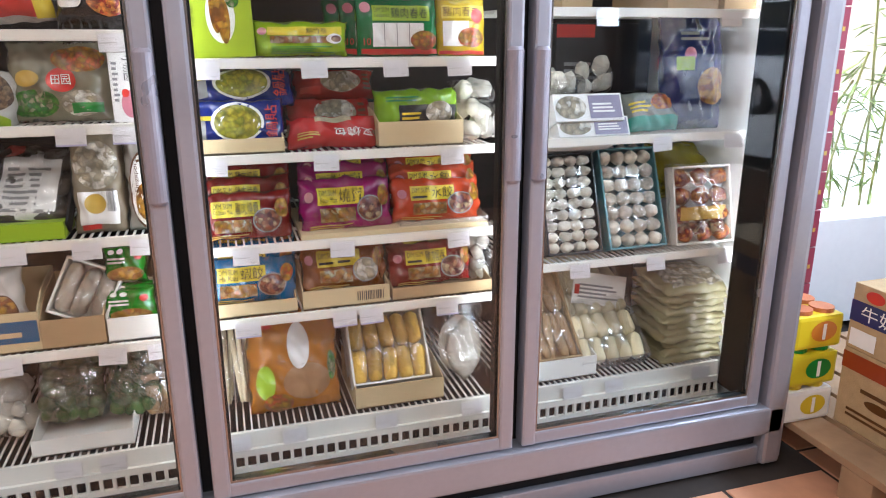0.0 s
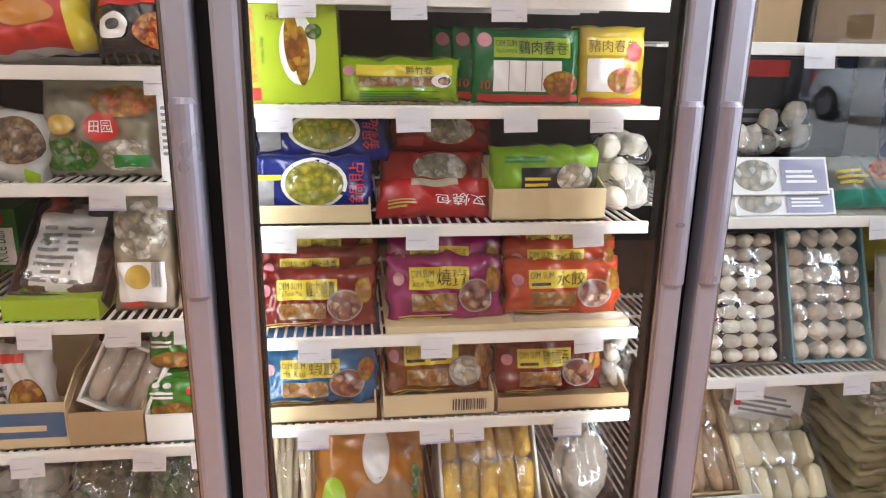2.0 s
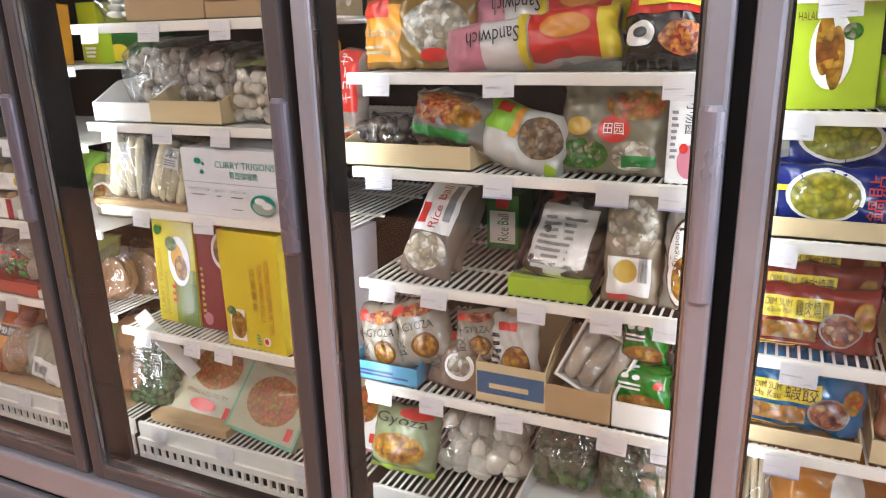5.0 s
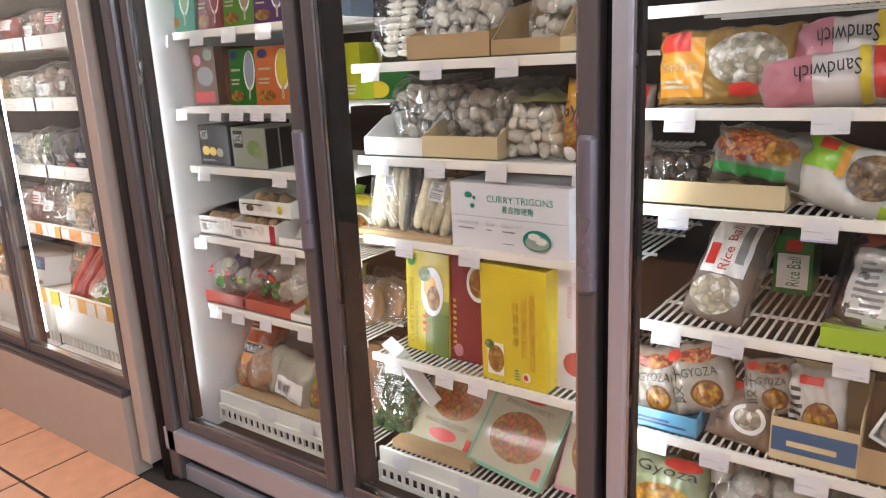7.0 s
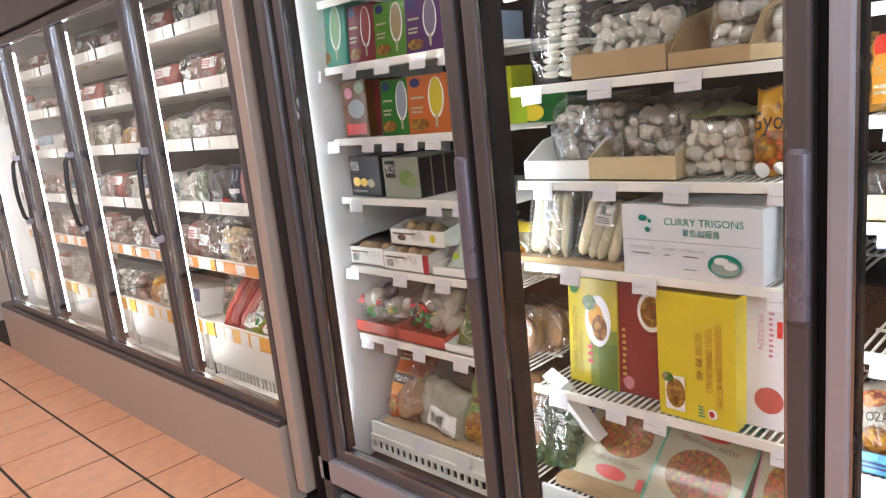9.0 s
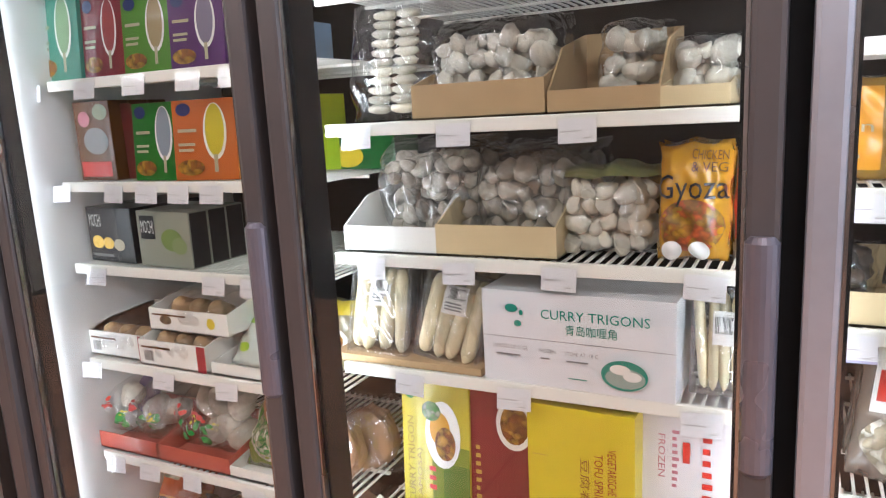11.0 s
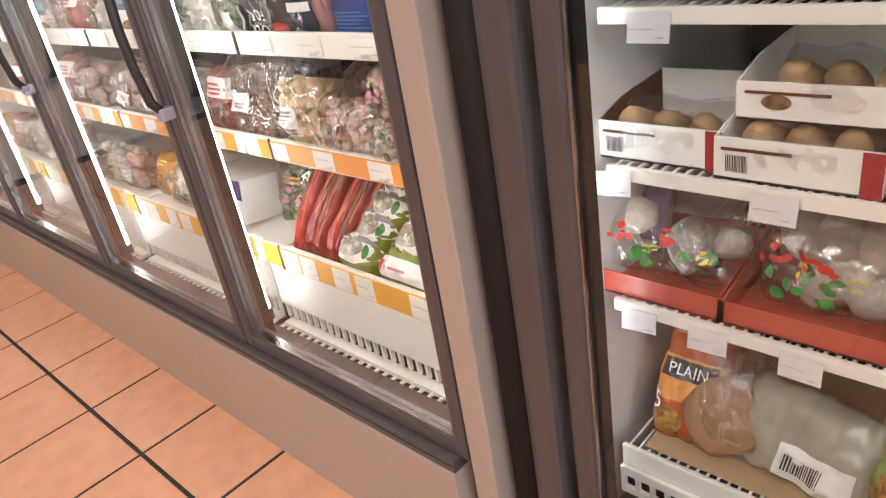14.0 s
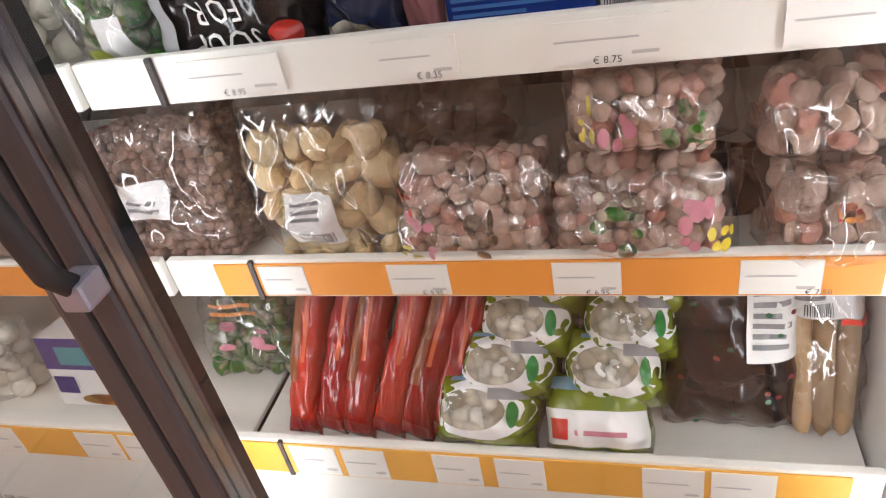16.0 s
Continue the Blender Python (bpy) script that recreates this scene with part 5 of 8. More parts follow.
pouch("ice_cream_packet", "pink white and red ice cream sandwich packet", -0.367, 2.394, 1.264, 0.313, 0.104, 0.06, foil(0.74, 0.70, 0.68), [('r', 0.02, 0.04, 0.28, 0.95, PINK), ('r', 0.55, 0.04, 0.90, 0.96, RED), ('r', 0.90, 0.02, 0.99, 0.98, YEL), ('r', 0.49, 0.0, 0.54, 1.0, YEL), ('e', 0.74, 0.55, 0.13, 0.22, ink(0.66, 0.26, 0.05)), ('f', 0.20, 0.36, 0.50, 0.66, "Sandwich", BLK)], lean=18, roll=-4, puff=1.0, rough=0.009)
pouch("noodle_packet", "black and red fried noodle packet", -0.140, 2.324, 1.214, 0.145, 0.153, 0.06, foil(0.02, 0.015, 0.015), [('r', 0.05, 0.52, 0.98, 0.94, RED), ('e', 0.70, 0.26, 0.27, 0.17, F_NOOD), ('e', 0.22, 0.30, 0.17, 0.14, WHITE), ('e', 0.22, 0.32, 0.08, 0.06, BLK), ('b', 0.18, 0.60, 0.92, 0.90, 2, YEL)], lean=20, puff=0.9, rough=0.009, behind=1)
pouch("dumpling_packet", "white and red hanging packet with bold writing", -0.804, 2.390, 1.028, 0.068, 0.229, 0.05, foil(0.62, 0.55, 0.5), [('r', 0.1, 0.42, 0.9, 0.98, RED), ('^', 0.3, 0.5, 0.75, 0.95, "ギョーザ", WHITE), ('e', 0.55, 0.16, 0.4, 0.14, F_NOOD)], lean=5)
open_tray("display_tray", "pale yellow cardboard display tray", -0.628, 2.285, 1.028, 0.287, 0.047, 0.071, 0.22, KRAFT_LIGHT)
pouch("frozen_snack_bag", "clear and brown crumpled snack bag", -0.547, 2.357, 1.058, 0.189, 0.114, 0.08, foil(0.42, 0.40, 0.36), [('e', 0.42, 0.66, 0.33, 0.26, F_NOOD), ('e', 0.72, 0.62, 0.15, 0.2, F_ROLL), ('r', 0.1, 0.16, 0.8, 0.34, GRN), ('b', 0.2, 0.08, 0.7, 0.2, 2, BLK)], lean=10, roll=8, puff=1.0, rough=0.014)
clear_bag("mushroom_bag", "clear bag of dark frozen mushrooms", -0.716, 2.410, 1.038, 0.146, 0.087, 0.08, .02, DARK_VEG, True, what="mushrooms")
pouch("frozen_snack_bag", "lime and white packet with brown snack picture", -0.409, 2.328, 1.028, 0.187, 0.124, 0.06, foil(0.72, 0.72, 0.68), [('r', 0.0, 0.45, 0.46, 0.98, ink(0.30, 0.60, 0.05)), ('e', 0.72, 0.52, 0.23, 0.32, F_DARKM), ('r', 0.18, 0.74, 0.34, 0.92, RED), ('r', 0.40, 0.40, 0.48, 0.95, ink(0.75, 0.35, 0.04)), ('r', 0.86, 0.04, 0.97, 0.2, LIME)], lean=22, roll=16, puff=0.9, rough=0.009)
pouch("dumpling_packet", "clear packet with green leaves and a red badge", -0.223, 2.330, 1.028, 0.197, 0.165, 0.05, foil(0.46, 0.44, 0.34), [('e', 0.24, 0.22, 0.24, 0.17, F_GREEN), ('e', 0.70, 0.22, 0.2, 0.16, F_PALE), ('r', 0.60, 0.10, 0.90, 0.22, GRN), ('e', 0.52, 0.50, 0.14, 0.15, RED), ('e', 0.70, 0.75, 0.26, 0.16, F_FRY), ('t', 0.43, 0.44, 0.61, 0.56, "田园", WHITE), ('e', 0.2, 0.52, 0.12, 0.1, GOLD)], lean=10, puff=0.7, behind=1)
carton("dumpling_carton", "narrow white carton with a pink picture", -0.096, 2.290, 1.028, 0.061, 0.142, 0.2, WHITE, [('e', 0.60, 0.26, 0.3, 0.2, PINK), ('e', 0.46, 0.42, 0.12, 0.06, RED), ('v', 0.45, 0.60, 0.90, 0.95, "小汤圆", BLK), ('b', 0.1, 0.3, 0.3, 0.9, 8, GREYP)], lean=4)
pouch("rice_ball_packet", "white and red rice ball packet leaning back", -0.615, 2.328, 0.786, 0.122, 0.225, 0.06, foil(0.34, 0.29, 0.25), [('r', 0.15, 0.38, 0.86, 0.95, WHITE), ('e', 0.5, 0.2, 0.40, 0.17, F_PALE), ('^', 0.42, 0.42, 0.58, 0.9, "Rice Ball", RED), ('r', 0.2, 0.45, 0.36, 0.66, RED), ('r', 0.66, 0.5, 0.8, 0.9, GREYP)], lean=38, roll=8, puff=0.8, behind=1, step=(0.0, 0.06, 0.0))
carton("rice_ball_carton", "dark green and white carton at the back", -0.498, 2.500, 0.811, 0.076, 0.125, 0.1, GRN, [('r', 0.1, 0.1, 0.9, 0.7, WHITE), ('^', 0.35, 0.15, 0.7, 0.65, "Rice Ball", GRN), ('r', 0.3, 0.75, 0.7, 0.95, RED)])
tray_pack("black_tray", "black food tray with a large white label in a stack", -0.328, 2.333, 0.798, 0.164, 0.208, 0.035, 2, 3, DARK_VEG, BLK, lean=42, roll=6, decals=[('r', 0.14, 0.06, 0.82, 0.74, WHITE), ('b', 0.2, 0.12, 0.76, 0.66, 8, GREYP), ('e', 0.22, 0.84, 0.14, 0.1, RED)])
tray_pack("black_tray", "black food tray with a large white label in a stack", -0.330, 2.363, 0.810, 0.162, 0.194, 0.035, 2, 3, DARK_VEG, BLK, lean=42, roll=6, decals=[('r', 0.14, 0.06, 0.82, 0.74, WHITE), ('b', 0.2, 0.12, 0.76, 0.66, 8, GREYP), ('e', 0.22, 0.84, 0.14, 0.1, RED)])
tray_pack("black_tray", "black food tray with a large white label in a stack", -0.332, 2.393, 0.822, 0.161, 0.181, 0.035, 2, 3, DARK_VEG, BLK, lean=42, roll=6, decals=[('r', 0.14, 0.06, 0.82, 0.74, WHITE), ('b', 0.2, 0.12, 0.76, 0.66, 8, GREYP), ('e', 0.22, 0.84, 0.14, 0.1, RED)])
tray_pack("black_tray", "black food tray with a large white label in a stack", -0.333, 2.423, 0.834, 0.158, 0.168, 0.035, 2, 3, DARK_VEG, BLK, lean=42, roll=6, decals=[('r', 0.14, 0.06, 0.82, 0.74, WHITE), ('b', 0.2, 0.12, 0.76, 0.66, 8, GREYP), ('e', 0.22, 0.84, 0.14, 0.1, RED)])
carton("green_tray", "shallow green tray under the black packs", -0.331, 2.288, 0.786, 0.159, 0.038, 0.12, LIME)
pouch("noodle_packet", "white packet of coiled noodles with gold picture", -0.181, 2.324, 0.786, 0.108, 0.221, 0.05, foil(0.50, 0.43, 0.33), [('e', 0.5, 0.66, 0.42, 0.24, F_PALE), ('r', 0.12, 0.08, 0.86, 0.4, WHITE), ('e', 0.44, 0.28, 0.2, 0.1, GOLD), ('|', 0.66, 0.2, 0.8, 0.42, INK), ('r', 0.15, 0.03, 0.5, 0.08, RED)], lean=14, puff=0.6, behind=1)
pouch("noodle_packet", "white packet with a brown oval noodle picture", -0.086, 2.320, 0.786, 0.077, 0.212, 0.05, foil(0.70, 0.66, 0.6), [('e', 0.52, 0.42, 0.42, 0.40, BROWNP), ('e', 0.52, 0.42, 0.38, 0.37, WHITE), ('e', 0.55, 0.30, 0.3, 0.2, F_ROLL), ('^', 0.25, 0.4, 0.4, 0.75, "Singapore", BROWNP)], lean=10, puff=0.6)
open_tray("display_tray", "sky blue printed display tray", -0.702, 2.285, 0.538, 0.166, 0.045, 0.068, 0.2, ink(0.22, 0.50, 0.72), decals=(('b', 0.1, 0.3, 0.9, 0.7, 2, NAVY),))
pouch("gyoza_bag", "small clear gyoza packet with brown lettering", -0.715, 2.340, 0.547, 0.117, 0.153, 0.05, foil(0.66, 0.61, 0.52), [('e', 0.62, 0.30, 0.24, 0.19, BROWNP), ('e', 0.62, 0.30, 0.20, 0.155, F_ROLL), ('t', 0.30, 0.54, 0.84, 0.66, "GYOZA", BLK), ('^', 0.08, 0.2, 0.3, 0.72, "餃子", BLK), ('e', 0.60, 0.82, 0.30, 0.10, F_NOOD), ('e', 0.24, 0.86, 0.12, 0.08, RED)], lean=10, roll=-8, puff=0.9, rough=0.009)
pouch("gyoza_bag", "small clear gyoza packet with brown lettering", -0.610, 2.339, 0.574, 0.138, 0.154, 0.05, foil(0.66, 0.61, 0.52), [('e', 0.62, 0.30, 0.24, 0.19, BROWNP), ('e', 0.62, 0.30, 0.20, 0.155, F_ROLL), ('t', 0.30, 0.54, 0.84, 0.66, "GYOZA", BLK), ('^', 0.08, 0.2, 0.3, 0.72, "餃子", BLK), ('e', 0.60, 0.82, 0.30, 0.10, F_NOOD), ('e', 0.24, 0.86, 0.12, 0.08, RED)], lean=16, roll=-18, puff=0.9, rough=0.009)
pouch("gyoza_bag", "small clear gyoza packet with brown lettering", -0.486, 2.338, 0.604, 0.100, 0.116, 0.05, foil(0.66, 0.61, 0.52), [('e', 0.62, 0.30, 0.24, 0.19, BROWNP), ('e', 0.62, 0.30, 0.20, 0.155, F_ROLL), ('t', 0.30, 0.54, 0.84, 0.66, "GYOZA", BLK), ('^', 0.08, 0.2, 0.3, 0.72, "餃子", BLK), ('e', 0.60, 0.82, 0.30, 0.10, F_NOOD), ('e', 0.24, 0.86, 0.12, 0.08, RED)], lean=20, roll=-10, puff=0.9, rough=0.009)
pouch("gyoza_bag", "cream packet with dark writing lying down", -0.547, 2.313, 0.538, 0.131, 0.132, 0.05, foil(0.40, 0.31, 0.24), [('e', 0.62, 0.34, 0.26, 0.22, WHITE), ('e', 0.62, 0.34, 0.2, 0.16, F_PALE), ('t', 0.36, 0.54, 0.84, 0.66, "GYOZA", BROWNP), ('^', 0.10, 0.2, 0.3, 0.72, "餃子", BLK), ('r', 0.3, 0.74, 0.8, 0.88, RED)], lean=40, roll=6, puff=0.9)
open_tray("display_tray", "brown display tray with a blue printed band", -0.405, 2.287, 0.538, 0.151, 0.091, 0.137, 0.2, KRAFT_LIGHT, decals=(('r', 0.02, 0.25, 0.98, 0.8, ink(0.05, 0.17, 0.33)), ('b', 0.2, 0.4, 0.8, 0.65, 1, KRAFT_LIGHT)))
pouch("noodle_packet", "white packet with a noodle bowl picture", -0.410, 2.329, 0.568, 0.103, 0.152, 0.04, foil(0.70, 0.67, 0.62), [('e', 0.6, 0.38, 0.3, 0.24, BROWNP), ('e', 0.6, 0.42, 0.27, 0.18, F_ROLL), ('b', 0.08, 0.3, 0.3, 0.8, 5, BLK), ('r', 0.2, 0.82, 0.6, 0.92, RED)], lean=8)
open_tray("display_tray", "open brown cardboard box with tilted packs", -0.265, 2.287, 0.538, 0.131, 0.068, 0.120, 0.2, KRAFT)
tray_pack("roll_tray", "clear tray of pale rolls tilted in its box", -0.264, 2.353, 0.578, 0.125, 0.133, 0.05, 3, 1, DOUGH_GREY, WHITE_CARD, lean=18, roll=24)
open_tray("display_tray", "white display tray under green packs", -0.126, 2.287, 0.538, 0.139, 0.057, 0.085, 0.2, WHITE_CARD)
pouch("falafel_packet", "bright green packet with a yellow food picture", -0.147, 2.354, 0.659, 0.092, 0.085, 0.04, foil(0.03, 0.30, 0.04), [('e', 0.5, 0.25, 0.42, 0.2, F_ROLL), ('b', 0.1, 0.55, 0.6, 0.75, 2, WHITE), ('e', 0.8, 0.72, 0.09, 0.1, RED), ('e', 0.2, 0.86, 0.07, 0.06, WHITE), ('e', 0.4, 0.86, 0.07, 0.06, WHITE)], lean=8)
pouch("falafel_packet", "bright green packet with a yellow food picture", -0.071, 2.354, 0.659, 0.050, 0.081, 0.04, foil(0.03, 0.30, 0.04), [('e', 0.5, 0.25, 0.42, 0.2, F_ROLL), ('b', 0.1, 0.55, 0.6, 0.75, 2, WHITE), ('e', 0.8, 0.72, 0.09, 0.1, RED), ('e', 0.2, 0.86, 0.07, 0.06, WHITE), ('e', 0.4, 0.86, 0.07, 0.06, WHITE)], lean=8)
pouch("falafel_packet", "bright green packet in a stack", -0.152, 2.346, 0.568, 0.109, 0.088, 0.03, foil(0.03, 0.30, 0.04), [('e', 0.5, 0.25, 0.42, 0.2, F_ROLL), ('b', 0.1, 0.55, 0.6, 0.75, 2, WHITE), ('e', 0.8, 0.72, 0.09, 0.1, RED), ('e', 0.2, 0.86, 0.07, 0.06, WHITE), ('e', 0.4, 0.86, 0.07, 0.06, WHITE)], lean=12, puff=0.6)
pouch("falafel_packet", "bright green packet in a stack", -0.062, 2.346, 0.568, 0.065, 0.094, 0.03, foil(0.03, 0.30, 0.04), [('e', 0.5, 0.25, 0.42, 0.2, F_ROLL), ('b', 0.1, 0.55, 0.6, 0.75, 2, WHITE), ('e', 0.8, 0.72, 0.09, 0.1, RED), ('e', 0.2, 0.86, 0.07, 0.06, WHITE), ('e', 0.4, 0.86, 0.07, 0.06, WHITE)], lean=12, puff=0.6)
pouch("falafel_packet", "bright green packet in a stack", -0.149, 2.332, 0.568, 0.108, 0.085, 0.03, foil(0.03, 0.30, 0.04), [('e', 0.5, 0.25, 0.42, 0.2, F_ROLL), ('b', 0.1, 0.55, 0.6, 0.75, 2, WHITE), ('e', 0.8, 0.72, 0.09, 0.1, RED), ('e', 0.2, 0.86, 0.07, 0.06, WHITE), ('e', 0.4, 0.86, 0.07, 0.06, WHITE)], lean=12, puff=0.6)
pouch("falafel_packet", "bright green packet in a stack", -0.061, 2.332, 0.568, 0.064, 0.092, 0.03, foil(0.03, 0.30, 0.04), [('e', 0.5, 0.25, 0.42, 0.2, F_ROLL), ('b', 0.1, 0.55, 0.6, 0.75, 2, WHITE), ('e', 0.8, 0.72, 0.09, 0.1, RED), ('e', 0.2, 0.86, 0.07, 0.06, WHITE), ('e', 0.4, 0.86, 0.07, 0.06, WHITE)], lean=12, puff=0.6)
pouch("falafel_packet", "bright green packet in a stack", -0.147, 2.318, 0.568, 0.107, 0.082, 0.03, foil(0.03, 0.30, 0.04), [('e', 0.5, 0.25, 0.42, 0.2, F_ROLL), ('b', 0.1, 0.55, 0.6, 0.75, 2, WHITE), ('e', 0.8, 0.72, 0.09, 0.1, RED), ('e', 0.2, 0.86, 0.07, 0.06, WHITE), ('e', 0.4, 0.86, 0.07, 0.06, WHITE)], lean=12, puff=0.6)
pouch("falafel_packet", "bright green packet in a stack", -0.059, 2.318, 0.568, 0.063, 0.090, 0.03, foil(0.03, 0.30, 0.04), [('e', 0.5, 0.25, 0.42, 0.2, F_ROLL), ('b', 0.1, 0.55, 0.6, 0.75, 2, WHITE), ('e', 0.8, 0.72, 0.09, 0.1, RED), ('e', 0.2, 0.86, 0.07, 0.06, WHITE), ('e', 0.4, 0.86, 0.07, 0.06, WHITE)], lean=12, puff=0.6)
carton("pastry_packet", "cream spring roll pastry packet with pink edge", -0.806, 2.360, 0.290, 0.079, 0.191, 0.03, WHITE, [('r', 0.0, 0.0, 1.0, 0.04, PINK), ('r', 0.9, 0.0, 1.0, 1.0, PINK), ('e', 0.2, 0.6, 0.5, 0.24, F_FRY), ('r', 0.5, 0.12, 0.7, 0.24, RED)], lean=25)
pouch("gyoza_bag", "green and white gyoza packet leaning on the deck", -0.698, 2.343, 0.270, 0.172, 0.163, 0.06, foil(0.52, 0.58, 0.38), [('e', 0.5, 0.38, 0.4, 0.22, F_ROLL), ('t', 0.1, 0.68, 0.9, 0.86, "Gyoza", BLK), ('e', 0.7, 0.9, 0.25, 0.08, RED), ('r', 0.0, 0.0, 1.0, 0.12, LIME)], lean=24, puff=0.9)
clear_bag("flat_bun_bag", "clear bag of round flat white buns", -0.512, 2.437, 0.270, 0.250, 0.156, 0.1, .036, DOUGH, False, lean=15, what="flat_buns")
clear_bag("noodle_bag", "clear bag of dark green vermicelli bundles", -0.314, 2.422, 0.290, 0.151, 0.223, 0.09, .022, GREEN_VEG, False, lean=25, film=FILM_GREY, what="vermicelli")
clear_bag("noodle_bag", "clear bag of dark green vermicelli bundles", -0.176, 2.422, 0.290, 0.125, 0.254, 0.09, .022, GREEN_VEG, False, lean=25, film=FILM_GREY, what="vermicelli")
clear_bag("noodle_bag", "clear bag of pale brown bundles on the deck", -0.104, 2.425, 0.270, 0.102, 0.196, 0.09, .03, TAN, False, lean=20, film=FILM_GREY, what="bundles")
open_tray("display_tray", "white cardboard display tray on the deck", -0.283, 2.300, 0.270, 0.218, 0.042, 0.062, 0.22, WHITE_CARD)
for lx in (-0.671, -0.419, -0.106,):
    label_card(lx, 1.214, False)
for lx in (-0.676, -0.422, -0.209, -0.102,):
    label_card(lx, 1.028, True)
for lx in (-0.683, -0.563, -0.354, -0.210, -0.097,):
    label_card(lx, 0.786, False)
for lx in (-0.703, -0.576, -0.398, -0.190, -0.086,):
    label_card(lx, 0.538, False)
for lx in (-0.315, -0.220,):
    label_card(lx, 0.27, False)

# fourth door
clear_bag("dumpling_bag", "dark backed clear bag of white dumplings in rows", -1.402, 2.378, 1.325, 0.182, 0.221, 0.06, .017, DOUGH, True, lean=14, rows=[((-0.024 + 0.048 * (k % 2), -0.035, 0.014 + 0.017 * (k // 2)), (0.024, 0.016, 0.009), (0, 0, 0), True) for k in range(22)])
open_tray("display_tray", "brown cardboard display tray", -1.212, 2.287, 1.325, 0.229, 0.056, 0.084, 0.22, KRAFT)
clear_bag("dumpling_bag", "clear bag of white dumplings in a card tray", -1.213, 2.440, 1.335, 0.232, 0.149, 0.12, .024, DOUGH, True)
open_tray("display_tray", "brown cardboard display tray", -1.010, 2.287, 1.325, 0.166, 0.035, 0.130, 0.22, KRAFT)
clear_bag("dumpling_bag", "half-empty clear bag of white dumplings", -0.991, 2.430, 1.335, 0.101, 0.124, 0.1, .024, DOUGH, True, roll=6)
open_tray("display_tray", "brown cardboard display tray", -0.881, 2.287, 1.325, 0.092, 0.031, 0.046, 0.22, KRAFT_LIGHT)
clear_bag("dumpling_bag", "clear bag of white dumplings in a card tray", -0.880, 2.450, 1.335, 0.101, 0.096, 0.12, .024, DOUGH, True)
open_tray("display_tray", "white cardboard display tray with sloping side", -1.389, 2.287, 1.098, 0.186, 0.047, 0.110, 0.24, WHITE_CARD)
clear_bag("dumpling_bag", "frosted clear bag of grey dumplings", -1.351, 2.470, 1.108, 0.229, 0.182, 0.12, .024, DOUGH_GREY, True, film=FILM_GREY)
open_tray("display_tray", "brown cardboard display tray", -1.190, 2.287, 1.098, 0.212, 0.053, 0.100, 0.24, KRAFT_LIGHT)
clear_bag("dumpling_bag", "frosted clear bag of grey dumplings", -1.165, 2.460, 1.108, 0.189, 0.162, 0.12, .026, DOUGH_GREY, True, film=FILM_GREY, behind=1)
clear_bag("dumpling_bag", "clear bag of white dumplings with green header", -1.016, 2.400, 1.098, 0.155, 0.140, 0.09, .022, DOUGH, True, decals=[('r', 0.02, 0.88, 0.98, 1.0, ink(0.45, 0.48, 0.25))])
pouch("gyoza_bag", "orange gyoza packet with black brush lettering", -0.886, 2.336, 1.098, 0.104, 0.178, 0.06, foil(0.72, 0.36, 0.04), [('e', 0.5, 0.30, 0.44, 0.22, F_FRY), ('t', 0.50, 0.84, 0.95, 0.92, "CHICKEN", BROWNP), ('t', 0.50, 0.74, 0.95, 0.82, "& VEG", BROWNP), ('t', 0.04, 0.46, 0.98, 0.72, "Gyoza", BLK), ('e', 0.25, 0.10, 0.14, 0.08, WHITE), ('e', 0.62, 0.10, 0.14, 0.08, WHITE)], lean=6, behind=1)
tray_pack("spring_roll_tray", "clear tray of pale spring rolls with a barcode label", -1.440, 2.331, 0.894, 0.128, 0.170, 0.035, 4, 1, ROLLP, TRAY_CLEAR, lean=12, roll=2, behind=1, decals=[('r', 0.36, 0.52, 0.70, 0.82, WHITE), ('|', 0.40, 0.68, 0.66, 0.8, INK), ('b', 0.40, 0.56, 0.66, 0.66, 3, GREYP)])
tray_pack("spring_roll_tray", "clear tray of pale spring rolls with a barcode label", -1.300, 2.331, 0.894, 0.128, 0.163, 0.035, 4, 1, ROLLP, TRAY_CLEAR, lean=12, roll=9, behind=1, decals=[('r', 0.36, 0.52, 0.70, 0.82, WHITE), ('|', 0.40, 0.68, 0.66, 0.8, INK), ('b', 0.40, 0.56, 0.66, 0.66, 3, GREYP)])
carton("flattened_card", "brown corrugated card under the roll trays", -1.375, 2.284, 0.889, 0.307, 0.013, 0.3, KRAFT)
